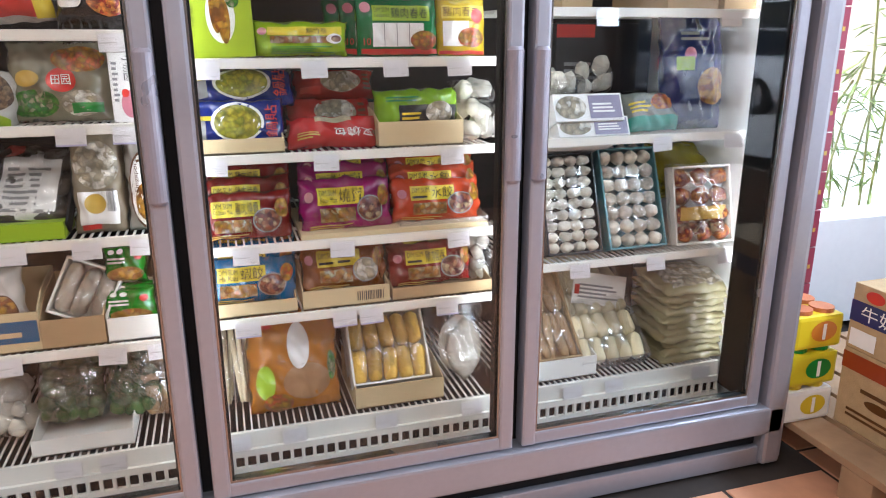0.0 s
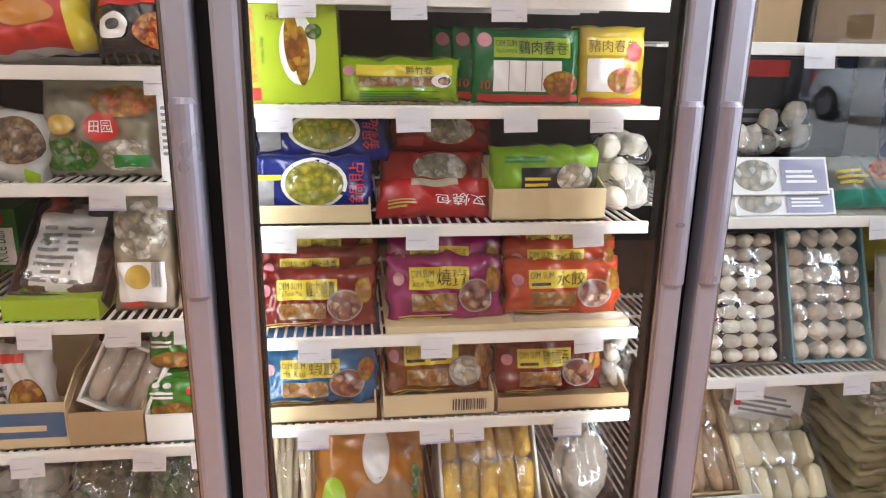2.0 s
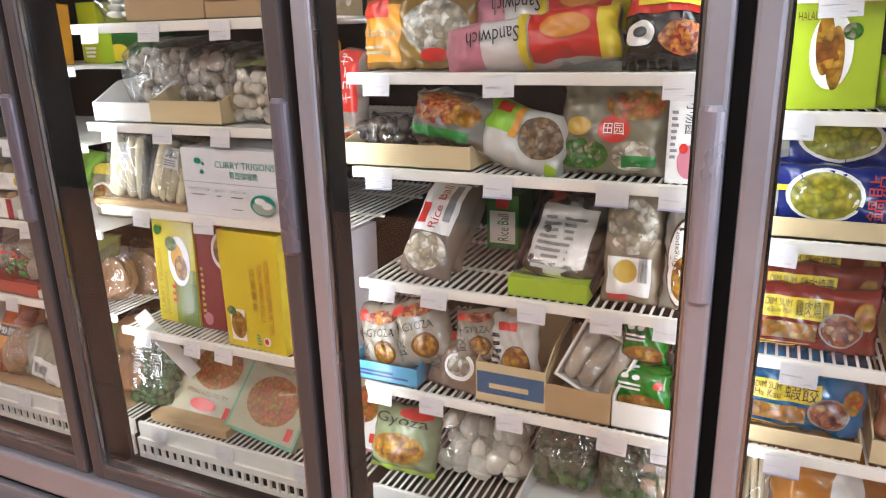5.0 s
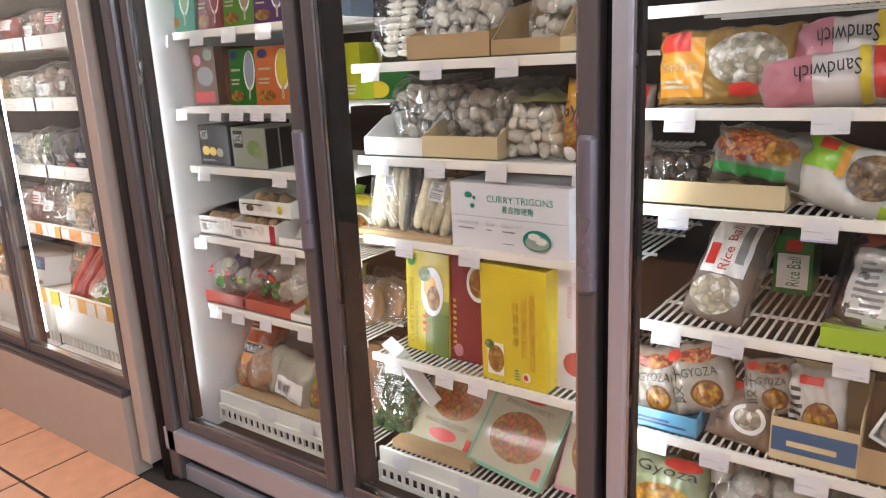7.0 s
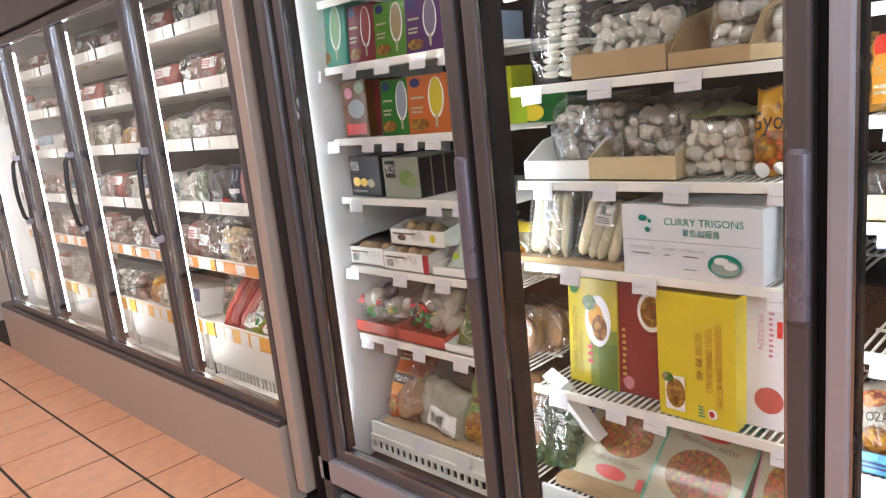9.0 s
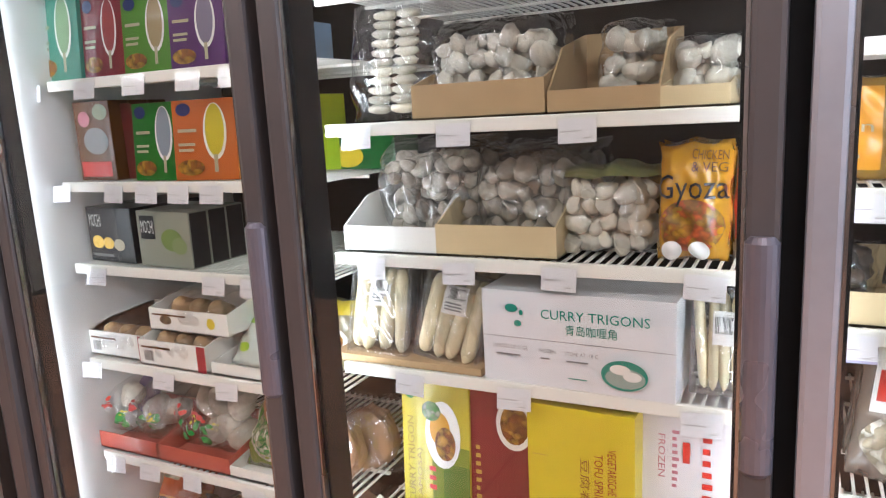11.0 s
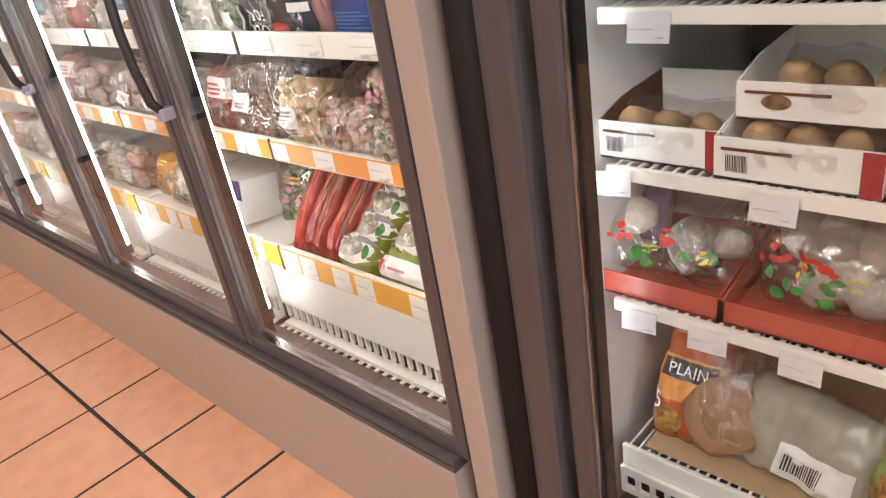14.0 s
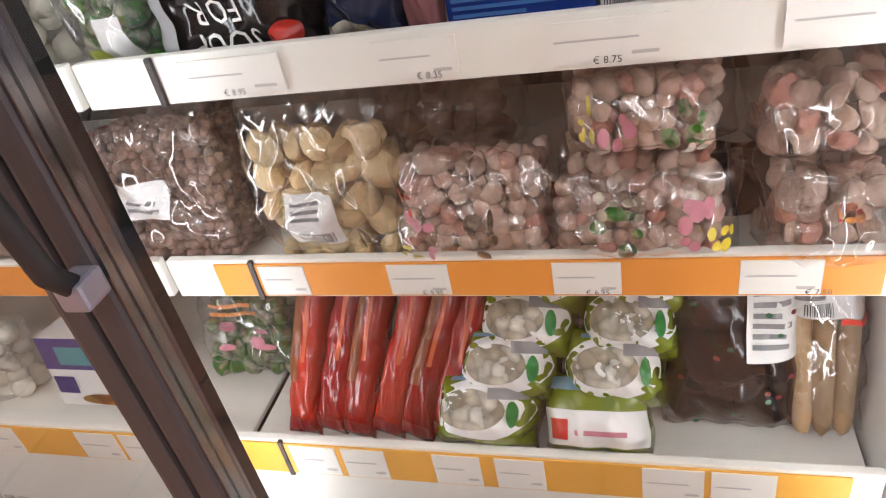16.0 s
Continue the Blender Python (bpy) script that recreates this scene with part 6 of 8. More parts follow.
carton("curry_trigon_carton", "white shipping carton with green print", -1.056, 2.275, 0.890, 0.314, 0.157, 0.16, ink(0.72, 0.73, 0.77), [('t', 0.33, 0.73, 0.88, 0.83, "CURRY TRIGONS", TEAL), ('t', 0.46, 0.58, 0.72, 0.69, "青岛咖喱角", TEAL), ('r', 0.0, 0.50, 1.0, 0.506, GREYP), ('e', 0.17, 0.82, 0.035, 0.045, TEAL), ('e', 0.205, 0.66, 0.02, 0.035, TEAL), ('e', 0.225, 0.78, 0.012, 0.03, TEAL), ('t', 0.06, 0.38, 0.26, 0.425, "SAMOSAS OF 12 GR", GREYP), ('b', 0.08, 0.31, 0.22, 0.345, 1, GREYP), ('t', 0.32, 0.38, 0.41, 0.42, "FROZEN", GREYP), ('b', 0.33, 0.31, 0.40, 0.345, 1, GREYP), ('t', 0.46, 0.38, 0.63, 0.42, "STORE AT -18 C", GREYP), ('b', 0.47, 0.31, 0.60, 0.345, 1, GREYP), ('e', 0.76, 0.24, 0.115, 0.155, TEAL), ('e', 0.765, 0.215, 0.098, 0.105, ink(0.55, 0.66, 0.62)), ('e', 0.74, 0.30, 0.05, 0.05, WHITE), ('e', 0.80, 0.24, 0.045, 0.05, WHITE), ('b', 0.48, 0.14, 0.60, 0.165, 1, TEAL)], yaw=-2)
tray_pack("spring_roll_tray", "clear tray of pale spring rolls with a barcode label", -0.846, 2.331, 0.894, 0.079, 0.162, 0.035, 4, 1, ROLLP, TRAY_CLEAR, lean=12, decals=[('r', 0.4, 0.45, 0.8, 0.75, WHITE), ('|', 0.44, 0.55, 0.76, 0.7, INK)])
carton("samosa_carton", "yellow and green carton with a triangle pastry picture", -1.356, 2.345, 0.558, 0.150, 0.281, 0.16, ink(0.60, 0.50, 0.03), [('r', 0.45, 0.0, 1.0, 0.55, ink(0.30, 0.36, 0.05)), ('r', 0.62, 0.0, 1.0, 0.42, ink(0.16, 0.24, 0.03)), ('e', 0.62, 0.62, 0.26, 0.24, WHITE), ('e', 0.58, 0.66, 0.15, 0.12, ink(0.72, 0.36, 0.03)), ('e', 0.66, 0.56, 0.15, 0.12, F_ROLL), ('e', 0.46, 0.78, 0.14, 0.07, F_GREEN), ('^', 0.10, 0.08, 0.20, 0.72, "CURRY TRIGON", ink(0.36, 0.26, 0.01)), ('^', 0.24, 0.08, 0.33, 0.5, "(SAMOSA)", ink(0.36, 0.26, 0.01)), ('b', 0.42, 0.22, 0.56, 0.42, 3, RED), ('e', 0.16, 0.9, 0.09, 0.05, GRN)], lean=3, yaw=-4)
carton("spring_roll_carton", "dark maroon carton with a food picture", -1.221, 2.345, 0.558, 0.121, 0.292, 0.16, ink(0.27, 0.035, 0.04), [('e', 0.74, 0.74, 0.3, 0.17, WHITE), ('e', 0.74, 0.74, 0.23, 0.13, F_ROLL), ('b', 0.1, 0.1, 0.2, 0.6, 9, GOLD), ('e', 0.24, 0.10, 0.12, 0.06, PINK)], lean=3)
carton("spring_roll_carton", "bright yellow carton with red sideways lettering", -1.053, 2.285, 0.558, 0.182, 0.295, 0.036, ink(0.80, 0.64, 0.01), [('v', 0.76, 0.16, 0.84, 0.80, "VEGETARISCHE LOEMPIA MET TOFU", ink(0.45, 0.05, 0.01)), ('v', 0.64, 0.26, 0.72, 0.76, "TOFU SPRING ROLLS", ink(0.50, 0.10, 0.01)), ('v', 0.51, 0.34, 0.60, 0.72, "豆腐春卷", ink(0.42, 0.20, 0.01)), ('r', 0.10, 0.06, 0.36, 0.34, WHITE), ('e', 0.24, 0.20, 0.13, 0.12, F_ROLL), ('e', 0.14, 0.32, 0.08, 0.04, F_GREEN), ('b', 0.54, 0.06, 0.62, 0.16, 4, TEAL), ('e', 0.72, 0.10, 0.06, 0.04, WHITE), ('e', 0.71, 0.10, 0.035, 0.025, RED), ('r', 0.06, 0.70, 0.22, 0.706, GOLD)], yaw=-3, behind=2)
carton("spring_roll_carton", "white carton with red lettering and a pink picture", -0.895, 2.330, 0.558, 0.137, 0.295, 0.16, ink(0.66, 0.62, 0.64), [('e', 0.36, 0.22, 0.22, 0.10, ink(0.62, 0.18, 0.16)), ('v', 0.2, 0.6, 0.28, 0.85, "FROZEN", PINK), ('b', 0.36, 0.55, 0.44, 0.9, 9, PINK), ('r', 0.48, 0.70, 0.56, 0.82, RED), ('b', 0.70, 0.5, 0.84, 0.9, 6, RED)], lean=2)
clear_bag("flat_bread_bag", "clear bag of round brown flat bread", -1.577, 2.479, 0.558, 0.169, 0.162, 0.06, .05, BREAD, False, lean=12, what="flat_bread", rows=[((0, -0.02 - 0.012 * k, 0.075), (0.068, 0.007, 0.068), (0, 0, 0), False) for k in range(4)])
carton("flattened_card", "white cardboard flap lying on the shelf", -1.462, 2.300, 0.558, 0.107, 0.037, 0.2, WHITE_CARD, lean=60, yaw=-30)
clear_bag("seaweed_bag", "dark packet of greens with white writing", -1.546, 2.378, 0.270, 0.095, 0.229, 0.06, .022, GREEN_VEG, True, lean=15, decals=[('v', 0.35, 0.4, 0.65, 0.85, '手抓餅', WHITE)])
clear_bag("seaweed_bag", "dark packet of greens with white writing", -1.475, 2.378, 0.270, 0.096, 0.228, 0.06, .022, GREEN_VEG, True, lean=15, decals=[('v', 0.35, 0.4, 0.65, 0.85, '手抓餅', WHITE)])
carton("pastry_packet", "cream spring roll pastry packet with blue edge", -1.331, 2.330, 0.282, 0.231, 0.252, 0.02, ink(0.66, 0.62, 0.46), [('r', 0.0, 0.0, 1.0, 0.035, ink(0.25, 0.38, 0.55)), ('r', 0.0, 0.965, 1.0, 1.0, ink(0.25, 0.38, 0.55)), ('r', 0.0, 0.0, 0.03, 1.0, ink(0.25, 0.38, 0.55)), ('r', 0.97, 0.0, 1.0, 1.0, ink(0.25, 0.38, 0.55)), ('e', 0.5, 0.60, 0.36, 0.26, F_FRY), ('e', 0.5, 0.16, 0.20, 0.07, RED), ('t', 0.18, 0.26, 0.82, 0.31, "SPRING ROLL PASTRY", BROWNP), ('r', 0.84, 0.08, 0.92, 0.2, RED)], lean=42, roll=3, behind=2)
carton("pastry_packet", "cream spring roll pastry packet with green edge", -1.111, 2.310, 0.282, 0.231, 0.259, 0.02, ink(0.66, 0.62, 0.46), [('r', 0.0, 0.0, 1.0, 0.035, ink(0.25, 0.55, 0.40)), ('r', 0.0, 0.965, 1.0, 1.0, ink(0.25, 0.55, 0.40)), ('r', 0.0, 0.0, 0.03, 1.0, ink(0.25, 0.55, 0.40)), ('r', 0.97, 0.0, 1.0, 1.0, ink(0.25, 0.55, 0.40)), ('e', 0.5, 0.40, 0.36, 0.26, F_FRY), ('e', 0.5, 0.84, 0.20, 0.07, RED), ('t', 0.18, 0.70, 0.82, 0.75, "SPRING ROLL PASTRY", BROWNP), ('r', 0.84, 0.08, 0.92, 0.2, RED)], lean=42, roll=6, behind=2)
carton("pastry_packet", "cream spring roll pastry packet with pink edge", -0.898, 2.330, 0.282, 0.147, 0.291, 0.02, ink(0.66, 0.62, 0.46), [('r', 0.0, 0.0, 1.0, 0.035, PINK), ('r', 0.0, 0.965, 1.0, 1.0, PINK), ('r', 0.0, 0.0, 0.03, 1.0, PINK), ('r', 0.97, 0.0, 1.0, 1.0, PINK), ('e', 0.5, 0.40, 0.36, 0.26, F_FRY), ('e', 0.5, 0.84, 0.20, 0.07, RED), ('t', 0.18, 0.70, 0.82, 0.75, "SPRING ROLL PASTRY", BROWNP), ('r', 0.84, 0.08, 0.92, 0.2, RED)], lean=38, behind=1)
carton("flattened_card", "brown cardboard sheet under pastry packets", -1.328, 2.290, 0.271, 0.265, 0.023, 0.3, KRAFT)
carton("tea_carton", "white and blue carton of cans", -1.736, 2.500, 1.445, 0.093, 0.095, 0.1, ink(0.45, 0.55, 0.70))
carton("tea_carton", "lime yellow tea carton at the back", -1.707, 2.500, 1.227, 0.074, 0.161, 0.1, ink(0.50, 0.55, 0.02), [('b', 0.2, 0.1, 0.8, 0.3, 3, WHITE)])
carton("tea_carton", "dark green and yellow carton", -1.584, 2.500, 1.227, 0.191, 0.078, 0.1, ink(0.03, 0.16, 0.05), [('e', 0.4, 0.35, 0.2, 0.3, YEL), ('r', 0.0, 0.0, 0.3, 1.0, LIME)])
for lx in (-1.426, -1.243, -1.041,):
    label_card(lx, 1.325, False)
for lx in (-1.414, -1.245, -1.075, -0.862,):
    label_card(lx, 1.098, False)
for lx in (-1.353, -1.156, -0.862,):
    label_card(lx, 0.89, False)
for lx in (-1.414, -1.247, -1.146, -0.858,):
    label_card(lx, 0.558, False)
for lx in (-1.410, -1.185, -0.933,):
    label_card(lx, 0.27, False)

# fifth door
carton("ice_lolly_box", "mint green ice lolly carton", -2.209, 2.300, 1.445, 0.167, 0.188, 0.05, ink(0.16, 0.42, 0.33), [('e', 0.68, 0.60, 0.185, 0.35, WHITE), ('e', 0.68, 0.62, 0.15, 0.32, ink(0.45, 0.62, 0.40)), ('r', 0.65, 0.10, 0.71, 0.32, CREAMY), ('e', 0.20, 0.88, 0.12, 0.08, NAVY), ('e', 0.28, 0.16, 0.22, 0.10, F_ROLL), ('b', 0.10, 0.60, 0.46, 0.68, 1, CREAMY), ('b', 0.1, 0.36, 0.4, 0.5, 2, CREAMY)], lean=4, yaw=-6, behind=2)
carton("ice_lolly_box", "dark red ice lolly carton", -2.063, 2.300, 1.445, 0.124, 0.166, 0.05, ink(0.24, 0.03, 0.04), [('e', 0.68, 0.60, 0.185, 0.35, WHITE), ('e', 0.68, 0.62, 0.15, 0.32, ink(0.40, 0.10, 0.10)), ('r', 0.65, 0.10, 0.71, 0.32, CREAMY), ('e', 0.20, 0.88, 0.12, 0.08, NAVY), ('e', 0.28, 0.16, 0.22, 0.10, F_ROLL), ('b', 0.10, 0.60, 0.46, 0.68, 1, CREAMY), ('b', 0.1, 0.36, 0.4, 0.5, 2, CREAMY)], lean=4, behind=1)
carton("ice_lolly_box", "green ice lolly carton", -1.933, 2.300, 1.445, 0.141, 0.156, 0.05, ink(0.16, 0.36, 0.02), [('e', 0.68, 0.60, 0.185, 0.35, WHITE), ('e', 0.68, 0.62, 0.15, 0.32, ink(0.55, 0.45, 0.28)), ('r', 0.65, 0.10, 0.71, 0.32, CREAMY), ('e', 0.20, 0.88, 0.12, 0.08, NAVY), ('e', 0.28, 0.16, 0.22, 0.10, F_ROLL), ('b', 0.10, 0.60, 0.46, 0.68, 1, CREAMY), ('b', 0.1, 0.36, 0.4, 0.5, 2, CREAMY)], lean=4, behind=2)
carton("ice_lolly_box", "purple ice lolly carton", -1.800, 2.300, 1.445, 0.129, 0.146, 0.05, ink(0.10, 0.02, 0.16), [('e', 0.68, 0.60, 0.185, 0.35, WHITE), ('e', 0.68, 0.62, 0.15, 0.32, ink(0.30, 0.26, 0.36)), ('r', 0.65, 0.10, 0.71, 0.32, CREAMY), ('e', 0.20, 0.88, 0.12, 0.08, NAVY), ('e', 0.28, 0.16, 0.22, 0.10, F_ROLL), ('b', 0.10, 0.60, 0.46, 0.68, 1, CREAMY), ('b', 0.1, 0.36, 0.4, 0.5, 2, CREAMY)], lean=4, yaw=6, behind=2)
carton("ice_cream_tub_box", "dark brown pack with ice cream scoops", -2.137, 2.310, 1.227, 0.115, 0.172, 0.05, BROWNP, [('e', 0.55, 0.50, 0.34, 0.17, GREYP), ('e', 0.75, 0.86, 0.2, 0.1, ink(0.4, 0.45, 0.3)), ('r', 0.08, 0.05, 0.9, 0.24, RED), ('e', 0.3, 0.78, 0.16, 0.1, PINK)], behind=2)
carton("ice_cream_tub_box", "dark red pack behind its neighbour", -2.077, 2.340, 1.227, 0.064, 0.164, 0.05, ink(0.18, 0.04, 0.04))
carton("ice_lolly_box", "green coconut ice lolly carton", -1.945, 2.300, 1.227, 0.133, 0.160, 0.05, ink(0.05, 0.22, 0.03), [('e', 0.68, 0.60, 0.185, 0.35, WHITE), ('e', 0.68, 0.62, 0.15, 0.32, ink(0.45, 0.50, 0.58)), ('r', 0.65, 0.10, 0.71, 0.32, CREAMY), ('e', 0.20, 0.88, 0.12, 0.08, NAVY), ('e', 0.28, 0.16, 0.22, 0.10, F_ROLL), ('b', 0.10, 0.60, 0.46, 0.68, 1, CREAMY), ('b', 0.1, 0.36, 0.4, 0.5, 2, CREAMY)], lean=4, behind=2)
carton("ice_lolly_box", "orange mango ice lolly carton", -1.811, 2.300, 1.227, 0.152, 0.160, 0.05, ink(0.55, 0.13, 0.02), [('e', 0.68, 0.60, 0.185, 0.35, WHITE), ('e', 0.68, 0.62, 0.15, 0.32, ink(0.62, 0.52, 0.02)), ('r', 0.65, 0.10, 0.71, 0.32, CREAMY), ('e', 0.20, 0.88, 0.12, 0.08, NAVY), ('e', 0.28, 0.16, 0.22, 0.10, F_ROLL), ('b', 0.10, 0.60, 0.46, 0.68, 1, CREAMY), ('b', 0.1, 0.36, 0.4, 0.5, 2, CREAMY)], lean=4, yaw=6, behind=2, side=ink(0.85, 0.38, 0.05))
carton("mochi_box", "black carton with yellow mochi picture", -2.131, 2.310, 1.042, 0.162, 0.124, 0.08, BLK, [('e', 0.22, 0.36, 0.13, 0.12, DOUGH_YEL), ('e', 0.46, 0.35, 0.12, 0.11, DOUGH_YEL), ('e', 0.70, 0.33, 0.12, 0.11, CREAMY), ('t', 0.08, 0.64, 0.34, 0.88, "MOCHI", WHITE), ('b', 0.1, 0.1, 0.8, 0.2, 1, GREYP)], yaw=-5, behind=2)
carton("mochi_box", "white and black carton with green mochi picture", -1.948, 2.295, 1.042, 0.165, 0.120, 0.05, ink(0.50, 0.52, 0.45), [('e', 0.66, 0.50, 0.2, 0.2, ink(0.32, 0.42, 0.18)), ('e', 0.80, 0.40, 0.14, 0.15, ink(0.42, 0.50, 0.28)), ('r', 0.08, 0.50, 0.36, 0.92, BLK), ('t', 0.10, 0.60, 0.34, 0.84, "MOCHI", WHITE)], yaw=-4, behind=2, side=BLK)
open_tray("snack_tray", "white and red card tray of frozen snacks", -2.148, 2.3, 0.817, 0.190, 0.058, 0.080, 0.2, WHITE_CARD, decals=(("|", 0.08, 0.2, 0.22, 0.6, INK), ("b", 0.05, 0.7, 0.5, 0.86, 1, BROWNP), ("r", 0.88, 0.0, 1.0, 1.0, ink(0.48, 0.06, 0.08))))
open_tray("snack_tray", "white and red card tray of frozen snacks", -1.958, 2.285, 0.817, 0.200, 0.058, 0.080, 0.2, WHITE_CARD, decals=(("|", 0.08, 0.2, 0.22, 0.6, INK), ("b", 0.05, 0.7, 0.5, 0.86, 1, BROWNP), ("r", 0.88, 0.0, 1.0, 1.0, ink(0.48, 0.06, 0.08))))
open_tray("snack_tray", "white and red card tray of frozen snacks", -1.926, 2.31, 0.892, 0.230, 0.050, 0.072, 0.2, WHITE_CARD, decals=(("e", 0.22, 0.5, 0.08, 0.2, F_DARKM), ("e", 0.80, 0.55, 0.05, 0.25, YEL), ("b", 0.05, 0.7, 0.5, 0.86, 1, BROWNP)))
open_tray("display_tray", "low white tray under green packets", -1.765, 2.287, 0.817, 0.165, 0.026, 0.04, 0.2, WHITE_CARD)
pouch("vegetable_packet", "green and white packet tilted on the shelf", -1.765, 2.328, 0.824, 0.140, 0.215, 0.035, foil(0.70, 0.74, 0.68), [('r', 0.0, 0.42, 1.0, 0.98, ink(0.30, 0.58, 0.08)), ('e', 0.32, 0.84, 0.16, 0.09, F_DARKM), ('e', 0.24, 0.16, 0.12, 0.05, LIME), ('b', 0.4, 0.6, 0.9, 0.72, 2, WHITE)], lean=42, roll=6, puff=0.6, rough=0.006, behind=1, step=(0, 0.03, -0.004))
pouch("vegetable_packet", "white and yellow packet of corn", -1.600, 2.400, 0.817, 0.120, 0.150, 0.05, foil(0.60, 0.56, 0.40), [('e', 0.5, 0.42, 0.36, 0.24, WHITE), ('e', 0.5, 0.42, 0.30, 0.20, F_ROLL), ('r', 0.0, 0.8, 1.0, 0.98, YEL)], lean=10, puff=0.8)
for tx, ty, tz in ((-2.148, 2.405, 0.822), (-1.958, 2.395, 0.822), (-1.926, 2.42, 0.897)):
    clear_bag("snack_bag", "clear film over brown rolls in a card tray", tx, ty, tz, 0.165, 0.062, 0.10, .03, TAN, False, what="rolls", rows=[((-0.05 + 0.05 * k, -0.05, 0.030), (0.022, 0.024, 0.045), (62, 0, 14 * k - 14), 2) for k in range(3)])
open_tray("bun_tray", "red card tray holding bagged buns", -2.163, 2.287, 0.585, 0.245, 0.040, 0.060, 0.2, ink(0.52, 0.08, 0.09))
open_tray("bun_tray", "red card tray holding bagged buns", -1.940, 2.287, 0.585, 0.222, 0.038, 0.060, 0.2, ink(0.52, 0.08, 0.09))
clear_bag("bun_bag", "clear bag of white buns with green print", -2.184, 2.430, 0.595, 0.177, 0.127, 0.11, .052, DOUGH, False, fill=0.9, what='buns', decals=[('e', 0.45, 0.45, 0.25, 0.2, ink(0.10, 0.42, 0.12)), ('e', 0.6, 0.6, 0.08, 0.08, YEL), ('e', 0.3, 0.75, 0.2, 0.12, RED)])
clear_bag("bun_bag", "clear bag of white buns with green print", -2.097, 2.430, 0.595, 0.155, 0.129, 0.11, .052, DOUGH, False, fill=0.9, what='buns', decals=[('e', 0.45, 0.45, 0.25, 0.2, ink(0.10, 0.42, 0.12)), ('e', 0.6, 0.6, 0.08, 0.08, YEL), ('e', 0.3, 0.75, 0.2, 0.12, RED)])
clear_bag("bun_bag", "clear bag of white buns with green print", -1.954, 2.430, 0.595, 0.132, 0.148, 0.11, .052, DOUGH, False, fill=0.9, what='buns', decals=[('e', 0.45, 0.45, 0.25, 0.2, ink(0.10, 0.42, 0.12)), ('e', 0.6, 0.6, 0.08, 0.08, YEL), ('e', 0.3, 0.75, 0.2, 0.12, RED)])
clear_bag("bun_bag", "clear bag of white buns with green print", -1.891, 2.430, 0.595, 0.150, 0.143, 0.11, .052, DOUGH, False, fill=0.9, what='buns', decals=[('e', 0.45, 0.45, 0.25, 0.2, ink(0.10, 0.42, 0.12)), ('e', 0.6, 0.6, 0.08, 0.08, YEL), ('e', 0.3, 0.75, 0.2, 0.12, RED)])
pouch("bun_packet", "crumpled lilac plastic packet", -2.282, 2.423, 0.615, 0.174, 0.104, 0.04, foil(0.40, 0.28, 0.62), lean=20)
open_tray("display_tray", "low white tray under flat bread", -1.735, 2.287, 0.585, 0.190, 0.024, 0.04, 0.2, WHITE_CARD)
pouch("flat_bread_packet", "olive green flat bread packet with a brown label", -1.735, 2.335, 0.592, 0.180, 0.195, 0.05, foil(0.36, 0.40, 0.16), [('e', 0.46, 0.46, 0.42, 0.40, F_PALE), ('e', 0.46, 0.44, 0.36, 0.34, F_GREEN), ('e', 0.46, 0.62, 0.28, 0.20, BREAD), ('b', 0.30, 0.58, 0.62, 0.66, 2, CREAMY), ('e', 0.46, 0.80, 0.22, 0.06, GREYP)], lean=38, puff=0.9, rough=0.012)
clear_bag("flat_bread_bag", "clear bag of round brown flat bread", -1.590, 2.370, 0.585, 0.120, 0.15, 0.06, .05, BREAD, False, lean=20, what="flat_bread", rows=[((0, -0.012 - 0.012 * k, 0.06), (0.056, 0.007, 0.058), (0, 0, 0), False) for k in range(4)])
pouch("paratha_packet", "red and orange bread packet with a black banner", -2.130, 2.336, 0.270, 0.121, 0.253, 0.05, foil(0.58, 0.10, 0.02), [('r', 0.0, 0.30, 1.0, 0.62, ink(0.68, 0.26, 0.04)), ('r', 0.10, 0.46, 0.9, 0.60, BLK), ('t', 0.22, 0.49, 0.78, 0.57, "PLAIN", WHITE), ('e', 0.3, 0.16, 0.25, 0.1, F_ROLL), ('b', 0.2, 0.78, 0.8, 0.9, 2, CREAMY), ('t', 0.08, 0.22, 0.2, 0.34, "5", WHITE)], lean=28, behind=1)
clear_bag("flat_bread_bag", "clear bag of round brown flat bread", -2.058, 2.343, 0.270, 0.106, 0.210, 0.06, .05, BREAD, False, lean=28, what="flat_bread", rows=[((0, -0.015 - 0.012 * k, 0.075), (0.066, 0.007, 0.066), (0, 0, 0), False) for k in range(4)])
pouch("wrap_packet", "white plastic packet of wraps with a barcode label", -1.951, 2.344, 0.270, 0.220, 0.165, 0.06, foil(0.68, 0.66, 0.56), [('r', 0.4, 0.1, 0.9, 0.5, WHITE), ('|', 0.45, 0.2, 0.7, 0.4, INK)], lean=20, roll=10, rough=0.012)
pouch("vegetable_packet", "pale green packet with a yellow food picture", -1.760, 2.340, 0.272, 0.170, 0.230, 0.05, foil(0.46, 0.58, 0.24), [('e', 0.48, 0.22, 0.44, 0.20, F_ROLL), ('b', 0.22, 0.54, 0.82, 0.66, 1, BROWNP), ('e', 0.60, 0.84, 0.06, 0.05, RED), ('b', 0.3, 0.46, 0.6, 0.5, 1, GRN)], lean=26, rough=0.010)
clear_bag("flat_bread_bag", "clear bag of round brown flat bread", -1.600, 2.400, 0.272, 0.130, 0.25, 0.08, .05, BREAD, False, lean=20, what="flat_bread", rows=[((0, -0.015 - 0.014 * k, 0.07 + 0.11 * (k % 2)), (0.062, 0.009, 0.06), (0, 0, 0), False) for k in range(6)])
